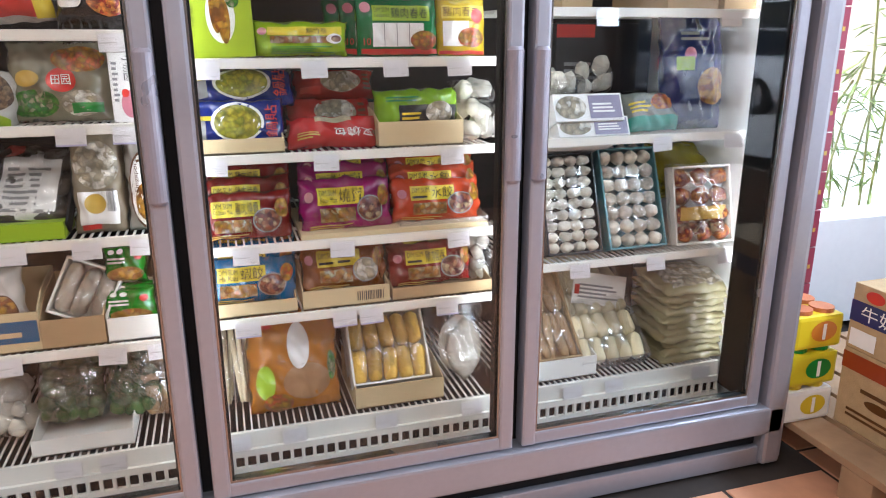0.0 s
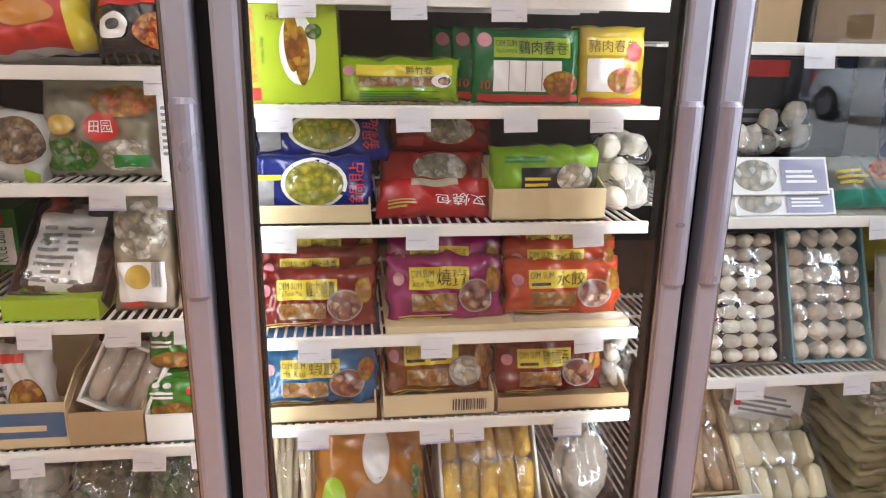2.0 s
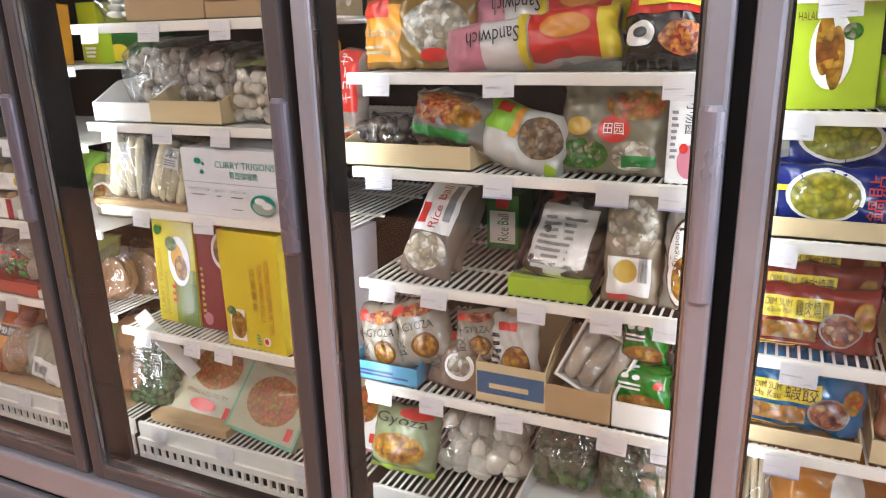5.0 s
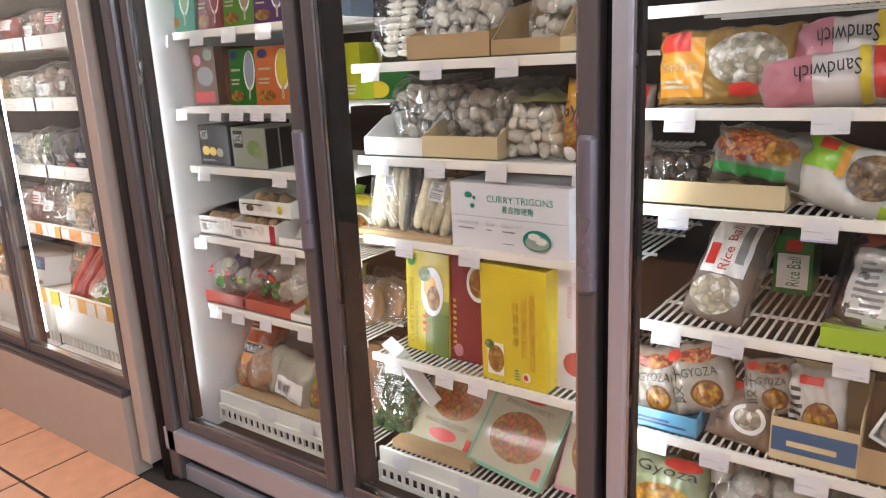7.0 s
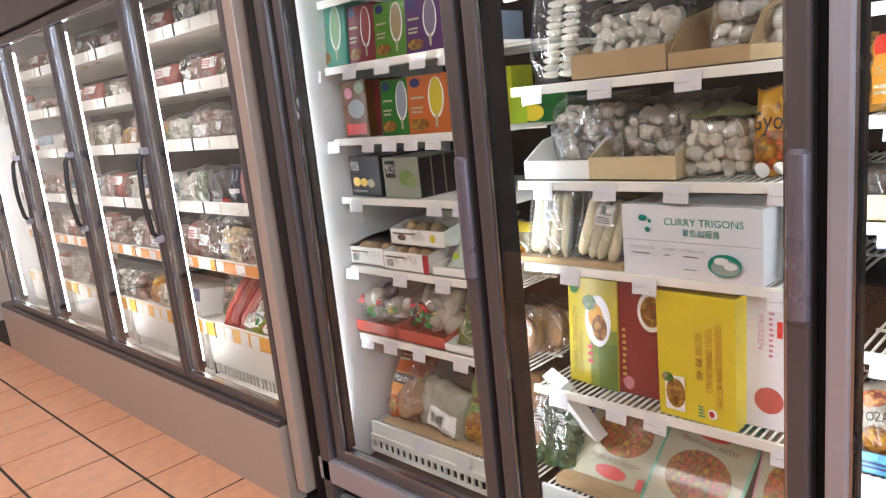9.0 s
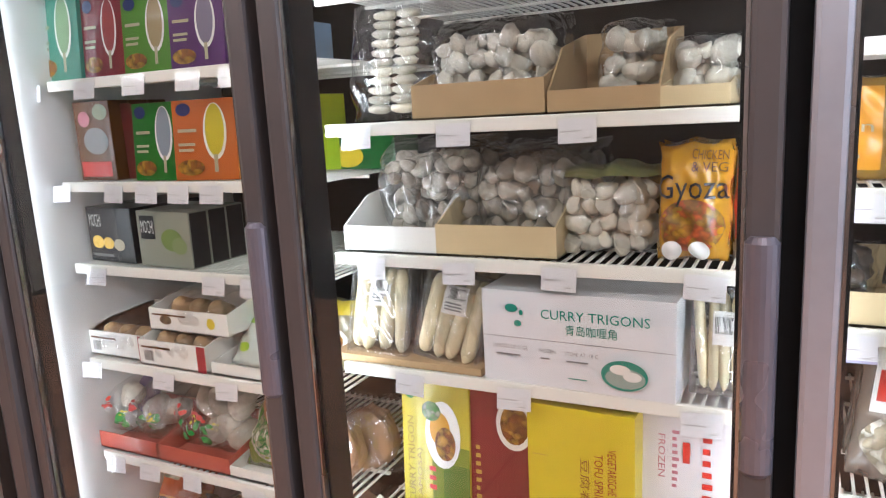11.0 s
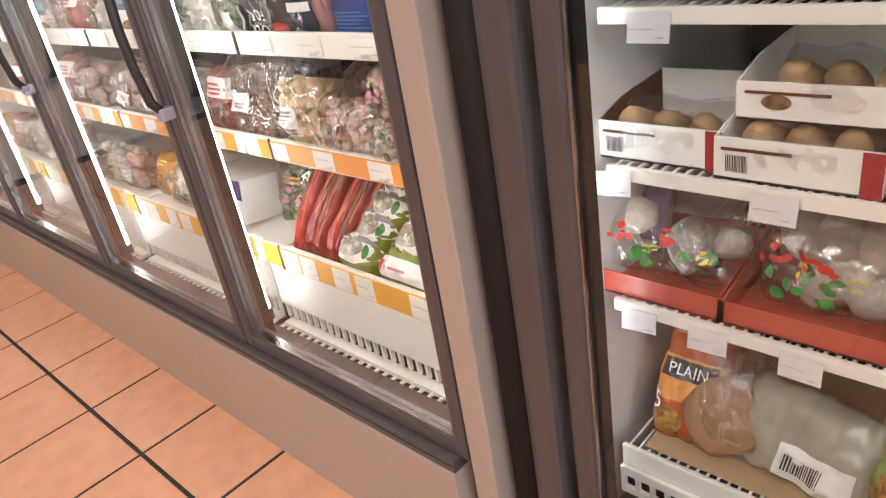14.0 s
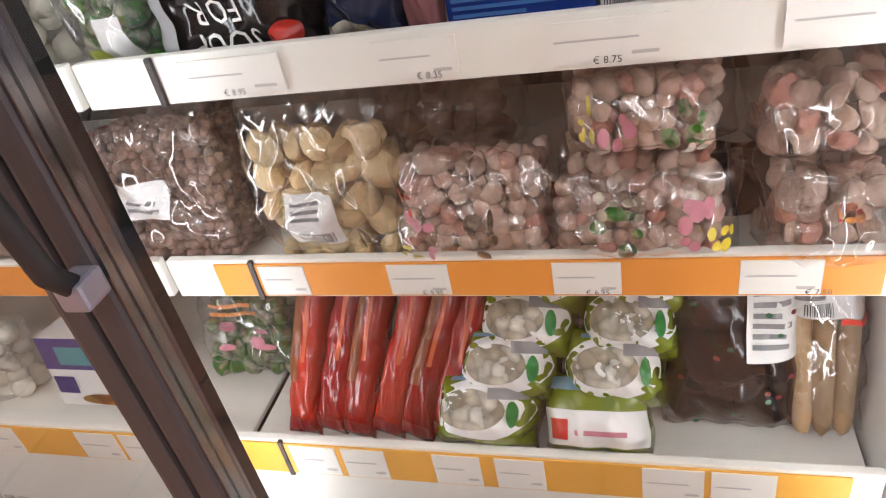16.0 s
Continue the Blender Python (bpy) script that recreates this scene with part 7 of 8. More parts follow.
carton("flattened_card", "flat brown cardboard sheet on the deck", -1.88, 2.292, 0.2665, 0.60, 0.004, 0.36, KRAFT)
for lx in (-2.256, -2.090, -1.944, -1.798, -1.689,):
    label_card(lx, 1.445, False)
for lx in (-2.211, -2.046, -1.949, -1.859, -1.770,):
    label_card(lx, 1.227, False)
for lx in (-2.137, -1.793, -1.695,):
    label_card(lx, 1.042, False)
for lx in (-2.200, -1.972, -1.790,):
    label_card(lx, 0.817, False)
for lx in (-2.166, -2.055, -1.924, -1.751,):
    label_card(lx, 0.585, False)
for lx in (-1.964, -1.782,):
    label_card(lx, 0.27, False)

# old freezer, first door
clear_bag("minced_meat_bag", "clear bag of brown minced meat with a label", -3.184, 2.345, 0.738, 0.191, 0.212, 0.09, .010, BROWN_MEAT, False, lean=10, fill=0.8, what='meat_crumbs', decals=[('r', 0.30, 0.30, 0.62, 0.50, WHITE), ('b', 0.34, 0.34, 0.58, 0.42, 2, GREYP)])
clear_bag("potato_dumpling_bag", "clear bag of yellow dumplings with a white label", -2.978, 2.338, 0.738, 0.176, 0.235, 0.09, .025, mat("pale_yellow_dough", (0.72, 0.55, 0.30), 0.5, vary=0.1, scale=40, bump=1.0, bump_scale=42, fold=0.011, island=True), True, lean=6, fill=0.66, decals=[('r', 0.34, 0.16, 0.64, 0.42, WHITE), ('b', 0.38, 0.30, 0.60, 0.40, 3, GREYP), ('|', 0.40, 0.18, 0.60, 0.24, INK)])
clear_bag("meatball_bag", "clear bag of grey meatballs with coloured print", -2.813, 2.314, 0.738, 0.176, 0.133, 0.08, .0145, PINK_MEAT, False, lean=14, fill=0.9, what='meatballs', decals=[('e', 0.14, 0.55, 0.08, 0.14, RED), ('e', 0.16, 0.2, 0.10, 0.10, YEL), ('e', 0.56, 0.32, 0.13, 0.24, F_DARKM), ('e', 0.3, 0.36, 0.1, 0.2, PINK)])
clear_bag("meatball_bag", "clear bag of dark frozen meat at the back", -2.880, 2.480, 0.788, 0.197, 0.106, 0.08, .024, BROWN_MEAT, False, what="meat")
clear_bag("mushroom_bag", "dark clear bag behind the other bags", -3.215, 2.480, 0.738, 0.112, 0.169, 0.08, .024, DARK_VEG, False, what="mushrooms")
clear_bag("fish_ball_bag", "clear bag of mixed fish balls with coloured print", -2.647, 2.307, 0.738, 0.181, 0.097, 0.08, .0145, PINK_MEAT, False, lean=18, fill=0.9, what="fish_balls", decals=[('e', 0.42, 0.42, 0.16, 0.3, F_GREEN), ('e', 0.40, 0.66, 0.13, 0.2, F_PALE), ('e', 0.78, 0.5, 0.12, 0.3, PINK), ('e', 0.88, 0.3, 0.07, 0.18, YEL)])
clear_bag("fish_ball_bag", "clear bag of mixed fish balls in a stack", -2.646, 2.346, 0.803, 0.159, 0.058, 0.08, .0145, PINK_MEAT, False, fill=0.9, what="fish_balls")
clear_bag("fish_ball_bag", "clear bag of mixed fish balls with coloured print", -2.639, 2.326, 0.863, 0.147, 0.078, 0.08, .0145, PINK_MEAT, False, lean=6, fill=0.9, what="fish_balls", decals=[('e', 0.18, 0.5, 0.06, 0.36, YEL), ('e', 0.32, 0.5, 0.12, 0.36, PINK), ('e', 0.66, 0.5, 0.16, 0.34, F_GREEN), ('e', 0.70, 0.3, 0.10, 0.2, F_PALE)])
clear_bag("dumpling_bag", "clear bag of pale pink dumplings", -2.491, 2.346, 0.848, 0.116, 0.080, 0.09, .0175, PINK_MEAT, True)
clear_bag("dumpling_bag", "clear bag of pale dumplings with a red picture", -2.481, 2.331, 0.738, 0.112, 0.112, 0.09, .0175, PINK_MEAT, True, decals=[('e', 0.55, 0.72, 0.16, 0.2, F_NOOD), ('e', 0.9, 0.5, 0.09, 0.3, PINK), ('e', 0.1, 0.2, 0.05, 0.1, GRN)])
pouch("dumpling_packet", "green and white dumpling packet in a stack", -2.837, 2.262, 0.460, 0.134, 0.098, 0.07, foil(0.34, 0.42, 0.02), [('e', 0.50, 0.50, 0.46, 0.36, WHITE), ('e', 0.43, 0.50, 0.31, 0.25, F_PALE), ('b', 0.2, 0.84, 0.9, 0.94, 1, ink(0.35, 0.55, 0.7)), ('e', 0.80, 0.46, 0.05, 0.16, GRN), ('r', 0.60, 0.64, 0.92, 0.78, GREYP)], lean=44, puff=1.2, rough=0.010)
pouch("dumpling_packet", "green and white dumpling packet in a stack", -2.809, 2.296, 0.502, 0.125, 0.098, 0.07, foil(0.34, 0.42, 0.02), [('e', 0.50, 0.50, 0.46, 0.36, WHITE), ('e', 0.43, 0.50, 0.31, 0.25, F_PALE), ('b', 0.2, 0.84, 0.9, 0.94, 1, ink(0.35, 0.55, 0.7)), ('e', 0.80, 0.46, 0.05, 0.16, GRN), ('r', 0.60, 0.64, 0.92, 0.78, GREYP)], lean=44, puff=1.2, rough=0.010)
pouch("dumpling_packet", "green and white dumpling packet in a stack", -2.786, 2.330, 0.544, 0.120, 0.098, 0.07, foil(0.34, 0.42, 0.02), [('e', 0.50, 0.50, 0.46, 0.36, WHITE), ('e', 0.43, 0.50, 0.31, 0.25, F_PALE), ('b', 0.2, 0.84, 0.9, 0.94, 1, ink(0.35, 0.55, 0.7)), ('e', 0.80, 0.46, 0.05, 0.16, GRN), ('r', 0.60, 0.64, 0.92, 0.78, GREYP)], lean=44, puff=1.2, rough=0.010)
pouch("dumpling_packet", "green and white dumpling packet in a stack", -2.765, 2.364, 0.586, 0.115, 0.098, 0.07, foil(0.34, 0.42, 0.02), [('e', 0.50, 0.50, 0.46, 0.36, WHITE), ('e', 0.43, 0.50, 0.31, 0.25, F_PALE), ('b', 0.2, 0.84, 0.9, 0.94, 1, ink(0.35, 0.55, 0.7)), ('e', 0.80, 0.46, 0.05, 0.16, GRN), ('r', 0.60, 0.64, 0.92, 0.78, GREYP)], lean=44, puff=1.2, rough=0.010)
pouch("dumpling_packet", "green and white dumpling packet in a stack", -2.700, 2.262, 0.460, 0.129, 0.098, 0.07, foil(0.34, 0.42, 0.02), [('r', 0.04, 0.12, 0.96, 0.55, WHITE), ('r', 0.10, 0.20, 0.26, 0.44, RED), ('b', 0.32, 0.26, 0.86, 0.38, 1, PINK), ('r', 0.04, 0.78, 0.9, 0.92, ink(0.35, 0.55, 0.7))], lean=44, puff=1.2, rough=0.010)
pouch("dumpling_packet", "green and white dumpling packet in a stack", -2.680, 2.296, 0.502, 0.122, 0.098, 0.07, foil(0.34, 0.42, 0.02), [('e', 0.50, 0.50, 0.46, 0.36, WHITE), ('e', 0.43, 0.50, 0.31, 0.25, F_PALE), ('b', 0.2, 0.84, 0.9, 0.94, 1, ink(0.35, 0.55, 0.7)), ('e', 0.80, 0.46, 0.05, 0.16, GRN), ('r', 0.60, 0.64, 0.92, 0.78, GREYP)], lean=44, puff=1.2, rough=0.010)
pouch("dumpling_packet", "green and white dumpling packet in a stack", -2.662, 2.330, 0.544, 0.117, 0.098, 0.07, foil(0.34, 0.42, 0.02), [('e', 0.50, 0.50, 0.46, 0.36, WHITE), ('e', 0.43, 0.50, 0.31, 0.25, F_PALE), ('b', 0.2, 0.84, 0.9, 0.94, 1, ink(0.35, 0.55, 0.7)), ('e', 0.80, 0.46, 0.05, 0.16, GRN), ('r', 0.60, 0.64, 0.92, 0.78, GREYP)], lean=44, puff=1.2, rough=0.010)
pouch("dumpling_packet", "green and white dumpling packet in a stack", -2.645, 2.364, 0.586, 0.113, 0.098, 0.07, foil(0.34, 0.42, 0.02), [('e', 0.50, 0.50, 0.46, 0.36, WHITE), ('e', 0.43, 0.50, 0.31, 0.25, F_PALE), ('b', 0.2, 0.84, 0.9, 0.94, 1, ink(0.35, 0.55, 0.7)), ('e', 0.80, 0.46, 0.05, 0.16, GRN), ('r', 0.60, 0.64, 0.92, 0.78, GREYP)], lean=44, puff=1.2, rough=0.010)
clear_bag("vegetable_bag", "clear bag with orange print and pale vegetables", -3.210, 2.386, 0.466, 0.166, 0.207, 0.06, .022, F_GREEN, False, lean=20, what='vegetables', film=FILM_GREY, decals=[('b', 0.25, 0.80, 0.75, 0.92, 2, ORANGE), ('b', 0.25, 0.5, 0.75, 0.62, 2, ORANGE), ('e', 0.5, 0.36, 0.3, 0.12, PINK)])

rnd = random.Random(21)
for k in range(7):
    wrap_red = (foil(0.55, 0.03, 0.02), foil(0.42, 0.03, 0.02), foil(0.50, 0.06, 0.02))[k % 3]
    pouch("sausage_packet", "long red packet of sausages lying in the tray", -3.100 + 0.040 * k, 2.262 + 0.004 * (k % 2), 0.462, 0.048, 0.350 + 0.008 * (k % 3), 0.040, wrap_red,
          [('r', 0.12, 0.22, 0.42, 0.97, ink(0.30, 0.10, 0.04)), ('r', 0.50, 0.30, 0.62, 0.9, ink(0.62, 0.10, 0.03)), ('r', 0.1, 0.02, 0.9, 0.07, ink(0.35, 0.02, 0.02))][k % 2:], lean=36, roll=9 + 1.5 * k + rnd.uniform(-2, 2), yaw=rnd.uniform(-4, 4), puff=1.0, rough=0.006)
pouch("black_pudding_bag", "dark vacuum bag of sausages with two white labels", -2.548, 2.318, 0.456, 0.158, 0.350, 0.075, foil(0.016, 0.008, 0.008),
      [('r', 0.20, 0.54, 0.56, 0.72, WHITE), ('b', 0.24, 0.57, 0.52, 0.69, 3, GREYP), ('r', 0.58, 0.30, 0.95, 0.62, WHITE), ('b', 0.62, 0.34, 0.90, 0.59, 7, GREYP)]
      + [('e', rnd.uniform(0.1, 0.9), rnd.uniform(0.06, 0.6), 0.022, 0.008, (ink(0.30, 0.05, 0.05), ink(0.04, 0.16, 0.08))[q % 2]) for q in range(16)], lean=26, puff=1.0, rough=0.010, category="bag")
clear_bag("sausage_bag", "clear bag of tan sausages with white labels", -2.448, 2.318, 0.456, 0.088, 0.334, 0.05, .03, TAN, False, lean=22, what='sausages',
          decals=[('r', 0.06, 0.46, 0.60, 0.64, WHITE), ('r', 0.56, 0.46, 0.96, 0.63, WHITE), ('b', 0.12, 0.52, 0.5, 0.61, 3, GREYP), ('|', 0.2, 0.47, 0.5, 0.51, INK), ('r', 0.6, 0.44, 0.95, 0.46, RED)],
          rows=[((-0.024 + 0.024 * q, -0.028, 0.10), (0.0125, 0.013, 0.095), (0, 2 * q - 2, 0), 2) for q in range(3)] + [((0.0, -0.02, 0.25), (0.03, 0.012, 0.06), (0, 0, 0), 2)])
# the shelf above the meat
clear_bag("vegetable_bag", "clear bag of pale greens with lime print", -3.150, 2.330, 0.976, 0.095, 0.17, 0.06, .02, F_GREEN, False, what="vegetables", film=FILM_GREY, decals=[('r', 0.2, 0.02, 0.5, 0.22, ink(0.55, 0.62, 0.05)), ('r', 0.5, 0.1, 0.8, 0.4, WHITE)])
pouch("dumpling_packet", "black dumpling packet with white upside-down lettering", -3.015, 2.320, 0.976, 0.170, 0.17, 0.06, foil(0.018, 0.012, 0.012), [('f', 0.30, 0.10, 0.70, 0.26, "SOUP", WHITE), ('f', 0.34, 0.30, 0.62, 0.44, "FOR", WHITE), ('e', 0.84, 0.18, 0.09, 0.10, RED), ('e', 0.85, 0.08, 0.06, 0.06, F_PALE), ('r', 0.0, 0.1, 0.22, 0.5, GREYP)], puff=0.9, rough=0.012)
pouch("fish_packet", "dark navy packet with a pale picture", -2.885, 2.318, 0.976, 0.085, 0.17, 0.05, foil(0.02, 0.03, 0.08), [('e', 0.4, 0.12, 0.32, 0.10, F_PALE), ('r', 0.1, 0.4, 0.9, 0.5, WHITE)], puff=0.9, rough=0.012)
pouch("meat_packet", "narrow pink meat packet", -2.832, 2.316, 0.976, 0.036, 0.16, 0.04, foil(0.60, 0.30, 0.30), puff=0.8, rough=0.010)
carton("fish_carton", "blue carton with white print lines and a barcode panel", -2.744, 2.300, 0.976, 0.132, 0.16, 0.14, ink(0.015, 0.05, 0.28), [('b', 0.04, 0.05, 0.80, 0.40, 8, ink(0.15, 0.28, 0.62)), ('r', 0.56, 0.01, 0.98, 0.07, WHITE), ('b', 0.6, 0.02, 0.95, 0.05, 1, INK)])
carton("fish_carton", "narrow white carton with a barcode", -2.659, 2.302, 0.976, 0.032, 0.15, 0.14, WHITE, [('|', 0.1, 0.05, 0.9, 0.4, INK)])
pouch("meat_packet", "narrow pink meat packet", -2.620, 2.316, 0.976, 0.042, 0.16, 0.04, foil(0.60, 0.30, 0.30), puff=0.8, rough=0.010)
open_tray("display_tray", "brown cardboard display tray of frozen food", -2.505, 2.290, 0.976, 0.180, 0.05, 0.08, 0.22, KRAFT)
carton("fish_carton", "white and violet-blue fish carton in the lower tray", -3.450, 2.285, 0.470, 0.150, 0.125, 0.12, WHITE, [('r', 0.0, 0.55, 1.0, 1.0, ink(0.06, 0.05, 0.24)), ('r', 0.20, 0.62, 0.75, 0.88, ink(0.08, 0.32, 0.62)), ('r', 0.05, 0.20, 0.30, 0.45, ink(0.06, 0.05, 0.24)), ('e', 0.6, 0.12, 0.3, 0.08, F_ROLL)], lean=8, side=WHITE)


def price(body, x, z, h):
    """A small printed price on a rail of the old freezer."""
    bm = letters(body)
    k = h / max(v.co.y for v in bm.verts)
    for v in bm.verts:
        v.co = Vector((x + v.co.x * k, 2.2392, z + v.co.y * k))
    wpart("price_print", bm, INK, old)


for px, body in ((-3.02, "€ 8.95"), (-2.83, "€ 8.35"), (-2.68, "€ 8.75"), (-2.47, "€ 8.75")):
    price(body, px, 0.968, 0.0065)
for px, body in ((-2.872, "€ 9.95"), (-2.70, "€ 6.95"), (-2.50, "€ 7.50")):
    price(body, px, 0.727, 0.0065)

# old freezer, other shelves and doors


def shelf_run(x0, x1, z, top, seed, picks):
    """Bags and boxes side by side along one shelf."""
    rnd = random.Random(seed)
    x = x0 + 0.02
    while x < x1 - 0.10:
        w = min(rnd.uniform(0.11, 0.19), x1 - x - 0.01)
        h = top * rnd.uniform(0.7, 0.98)
        k = rnd.choice(picks)
        cx = x + w / 2
        if k == 'meat':
            clear_bag("meat_bag", "clear bag of pink and white frozen meat", cx, 2.365, z, w, h, 0.09, 0.026, PINK_MEAT, False, what="meat", decals=[('r', 0.3, 0.3, 0.7, 0.55, WHITE), ('b', 0.35, 0.36, 0.65, 0.5, 3, GREYP)])
        elif k == 'dark':
            clear_bag("meat_bag", "clear bag of dark frozen pieces", cx, 2.365, z, w, h, 0.09, 0.026, BROWN_MEAT, False, what="meat", decals=[('r', 0.35, 0.5, 0.65, 0.7, WHITE)])
        elif k == 'red':
            pouch("sausage_packet", "red and white packet of frozen food", cx, 2.325, z, w, h, 0.06, foil(0.62, 0.22, 0.18), [('r', 0.1, 0.55, 0.9, 0.85, WHITE), ('e', 0.5, 0.3, 0.3, 0.2, F_MEAT), ('b', 0.2, 0.6, 0.8, 0.8, 3, RED)], lean=10)
        elif k == 'orange':
            pouch("snack_packet", "orange packet of frozen snacks", cx, 2.325, z, w, h * 0.8, 0.06, foil(0.70, 0.30, 0.05), [('e', 0.5, 0.4, 0.3, 0.25, F_ROLL), ('b', 0.2, 0.7, 0.8, 0.85, 2, YEL)], lean=20)
        elif k == 'black':
            pouch("noodle_packet", "black and white packet of frozen food", cx, 2.325, z, w, h, 0.06, foil(0.02, 0.02, 0.025), [('b', 0.2, 0.5, 0.8, 0.8, 2, WHITE), ('e', 0.7, 0.3, 0.2, 0.2, F_NOOD)], lean=8)
        elif k == 'blue':
            carton("fish_carton", "dark blue and white carton of fish", cx, 2.30, z, w, h * 0.8, 0.14, WHITE, [('r', 0.0, 0.55, 1.0, 1.0, NAVY), ('r', 0.2, 0.68, 0.7, 0.9, ink(0.10, 0.36, 0.66)), ('e', 0.4, 0.2, 0.3, 0.15, F_ROLL)])
        elif k == 'veg':
            clear_bag("vegetable_bag", "clear bag of pale frozen vegetables", cx, 2.365, z, w, h, 0.09, 0.024, DOUGH, False, what="vegetables", decals=[('e', 0.5, 0.5, 0.25, 0.2, F_GREEN)])
        x += w + 0.006


MIXES = [['red', 'blue', 'meat', 'veg'], ['meat', 'veg', 'orange', 'red'], ['meat', 'dark', 'veg', 'red'], ['red', 'meat', 'orange', 'veg'], ['meat', 'veg', 'blue', 'red']]
for i in range(4):
    x1 = EX1 - 0.022 - i * PE
    x0 = x1 - 0.745
    levels = [(1.66, 0.15), (1.44, 0.16), (1.22, 0.17)] + ([(0.978, 0.17), (0.733, 0.18), (0.453, 0.19)] if i else [])
    for n, (z, top) in enumerate(levels):
        shelf_run(x0 + (0.02 if i else 0.0), x1 - (0.31 if (i == 1 and n == 5) else 0.0), z + 0.001, top, 31 * i + n, MIXES[(n + i) % 5])


# ---- beside the freezer: pallet, drinks, cartons ----
WOOD = mat("worn_pallet_wood", (0.32, 0.20, 0.11), 0.75, vary=0.3, scale=14, bump=0.4, bump_scale=40)
pal = thing("pallet", pose(1.95, 1.75, 0), "worn wooden pallet on the tiled floor", "pallet")
for k in range(6):
    x0 = 1.60 + 0.132 * k
    part("board", boxes((x0 - 1.95, -0.62, 0.098, x0 - 1.95 + 0.112, 0.86, 0.120), bevel=0.002), WOOD, pal)
for yy in (-0.60, 0.08, 0.74):
    part("bearer", boxes((-0.35, yy, 0.0, 0.43, yy + 0.10, 0.097), bevel=0.003), WOOD, pal)


def can_pack(z, film, can, body, label):
    t = thing("drink_can_pack", pose(1.648, 2.11, z), label, "drink pack", "stacked drink packs")
    for a in range(2):
        for b in range(3):
            bm = bmesh.new()
            bm_tube(bm, [(-0.038 + 0.076 * a, 0.045 + 0.074 * b, 0.004), (-0.038 + 0.076 * a, 0.045 + 0.074 * b, 0.012), (-0.038 + 0.076 * a, 0.045 + 0.074 * b, 0.106), (-0.038 + 0.076 * a, 0.045 + 0.074 * b, 0.112)], 0.034, 16)
            part("can", bm, can, t, smooth=False)
    f = Face(0.165, 0.114, 0.012, 0.6, 0.003)
    part("wrapper", boxes((-0.082, 0.001, 0.0, 0.082, 0.26, 0.100), bevel=0.012), film, t, "shrink-wrapped plastic film")
    g = Face(0.165, 0.114, 0.0, 0, 0)
    decal(g, ('e', 0.58, 0.46, 0.27, 0.27, body), t)
    decal(g, ('r', 0.55, 0.24, 0.62, 0.66, WHITE), t)


can_pack(0.1215, ink(0.72, 0.72, 0.70), ink(0.70, 0.56, 0.05), ink(0.70, 0.52, 0.03), "white wrapped pack of drink cans on a pallet")
can_pack(0.236, ink(0.66, 0.56, 0.02), ink(0.05, 0.40, 0.10), ink(0.04, 0.30, 0.08), "yellow wrapped pack of green drink cans")
can_pack(0.3505, ink(0.76, 0.58, 0.02), ink(0.75, 0.30, 0.18), ink(0.60, 0.20, 0.03), "yellow wrapped pack of orange drink cans")


def side_carton(y0, z, w, h, d, base, decals, label):
    """A carton whose printed side looks along -x."""
    t = thing("cardboard_box", pose(1.736, y0, z, 0, 0, -90), label, "box")
    part("carton_body", boxes((-w / 2, 0, 0, w / 2, d, h), bevel=0.003), base, t)
    f = Face(w, h, d, 0, 0)
    for s in decals:
        decal(f, s, t)


side_carton(1.79, 0.1205, 0.62, 0.235, 0.34, KRAFT, [('r', 0.0, 0.74, 0.30, 0.95, ink(0.42, 0.10, 0.06)), ('b', 0.06, 0.16, 0.42, 0.30, 2, BROWNP), ('b', 0.12, 0.52, 0.5, 0.62, 1, BROWNP), ('e', 0.22, 0.42, 0.07, 0.06, BROWNP)], "large brown carton with dark red print")
side_carton(1.80, 0.3565, 0.60, 0.19, 0.30, KRAFT, [('r', 0.0, 0.42, 1.0, 0.74, NAVY), ('t', 0.06, 0.47, 0.44, 0.70, "牛奶花生", WHITE), ('e', 0.12, 0.86, 0.05, 0.09, RED), ('e', 0.36, 0.88, 0.04, 0.07, NAVY), ('e', 0.52, 0.88, 0.04, 0.07, NAVY), ('r', 0.02, 0.06, 0.16, 0.32, WHITE), ('b', 0.3, 0.08, 0.8, 0.34, 4, INK), ('r', 0.74, 0.46, 0.9, 0.7, WHITE)], "brown carton with a dark blue printed band")
strip = thing("snack_box_column", pose(2.190, 2.72, 0.0), "column of small maroon boxes with gold marks at the window", "box stack")
for k in range(17):
    part("small_box", boxes((-0.022, 0, 0.145 * k, 0.022, 0.10, 0.145 * k + 0.141), bevel=0.002), ink(0.40, 0.10, 0.14), strip)
    part("gold_mark", boxes((-0.006, -0.0015, 0.145 * k + 0.06, 0.006, -0.0005, 0.145 * k + 0.075)), GOLD, strip)

# ---- outside ----
PAVE = mat("pale_gravel_paving", (0.62, 0.62, 0.60), 0.9, vary=0.35, scale=60, bump=0.5, bump_scale=90)
bm = bmesh.new()
o4 = [(-400, -400), (400, -400), (400, 400), (-400, 400)]
i4 = [(XL - 0.22, YF - 0.22), (XR + 0.2, YF - 0.22), (XR + 0.2, YB + 0.2), (XL - 0.22, YB + 0.2)]
ov = [bm.verts.new((x, y, -0.01)) for x, y in o4]
iv = [bm.verts.new((x, y, -0.01)) for x, y in i4]
for k in range(4):
    bm.faces.new((ov[k], ov[(k + 1) % 4], iv[(k + 1) % 4], iv[k]))
struct("ground", bm, PAVE, "pale gravelled paving outside the shop")
LEAF = mat("bamboo_leaf", (0.20, 0.27, 0.07), 0.5, vary=0.35, scale=9, island=True)
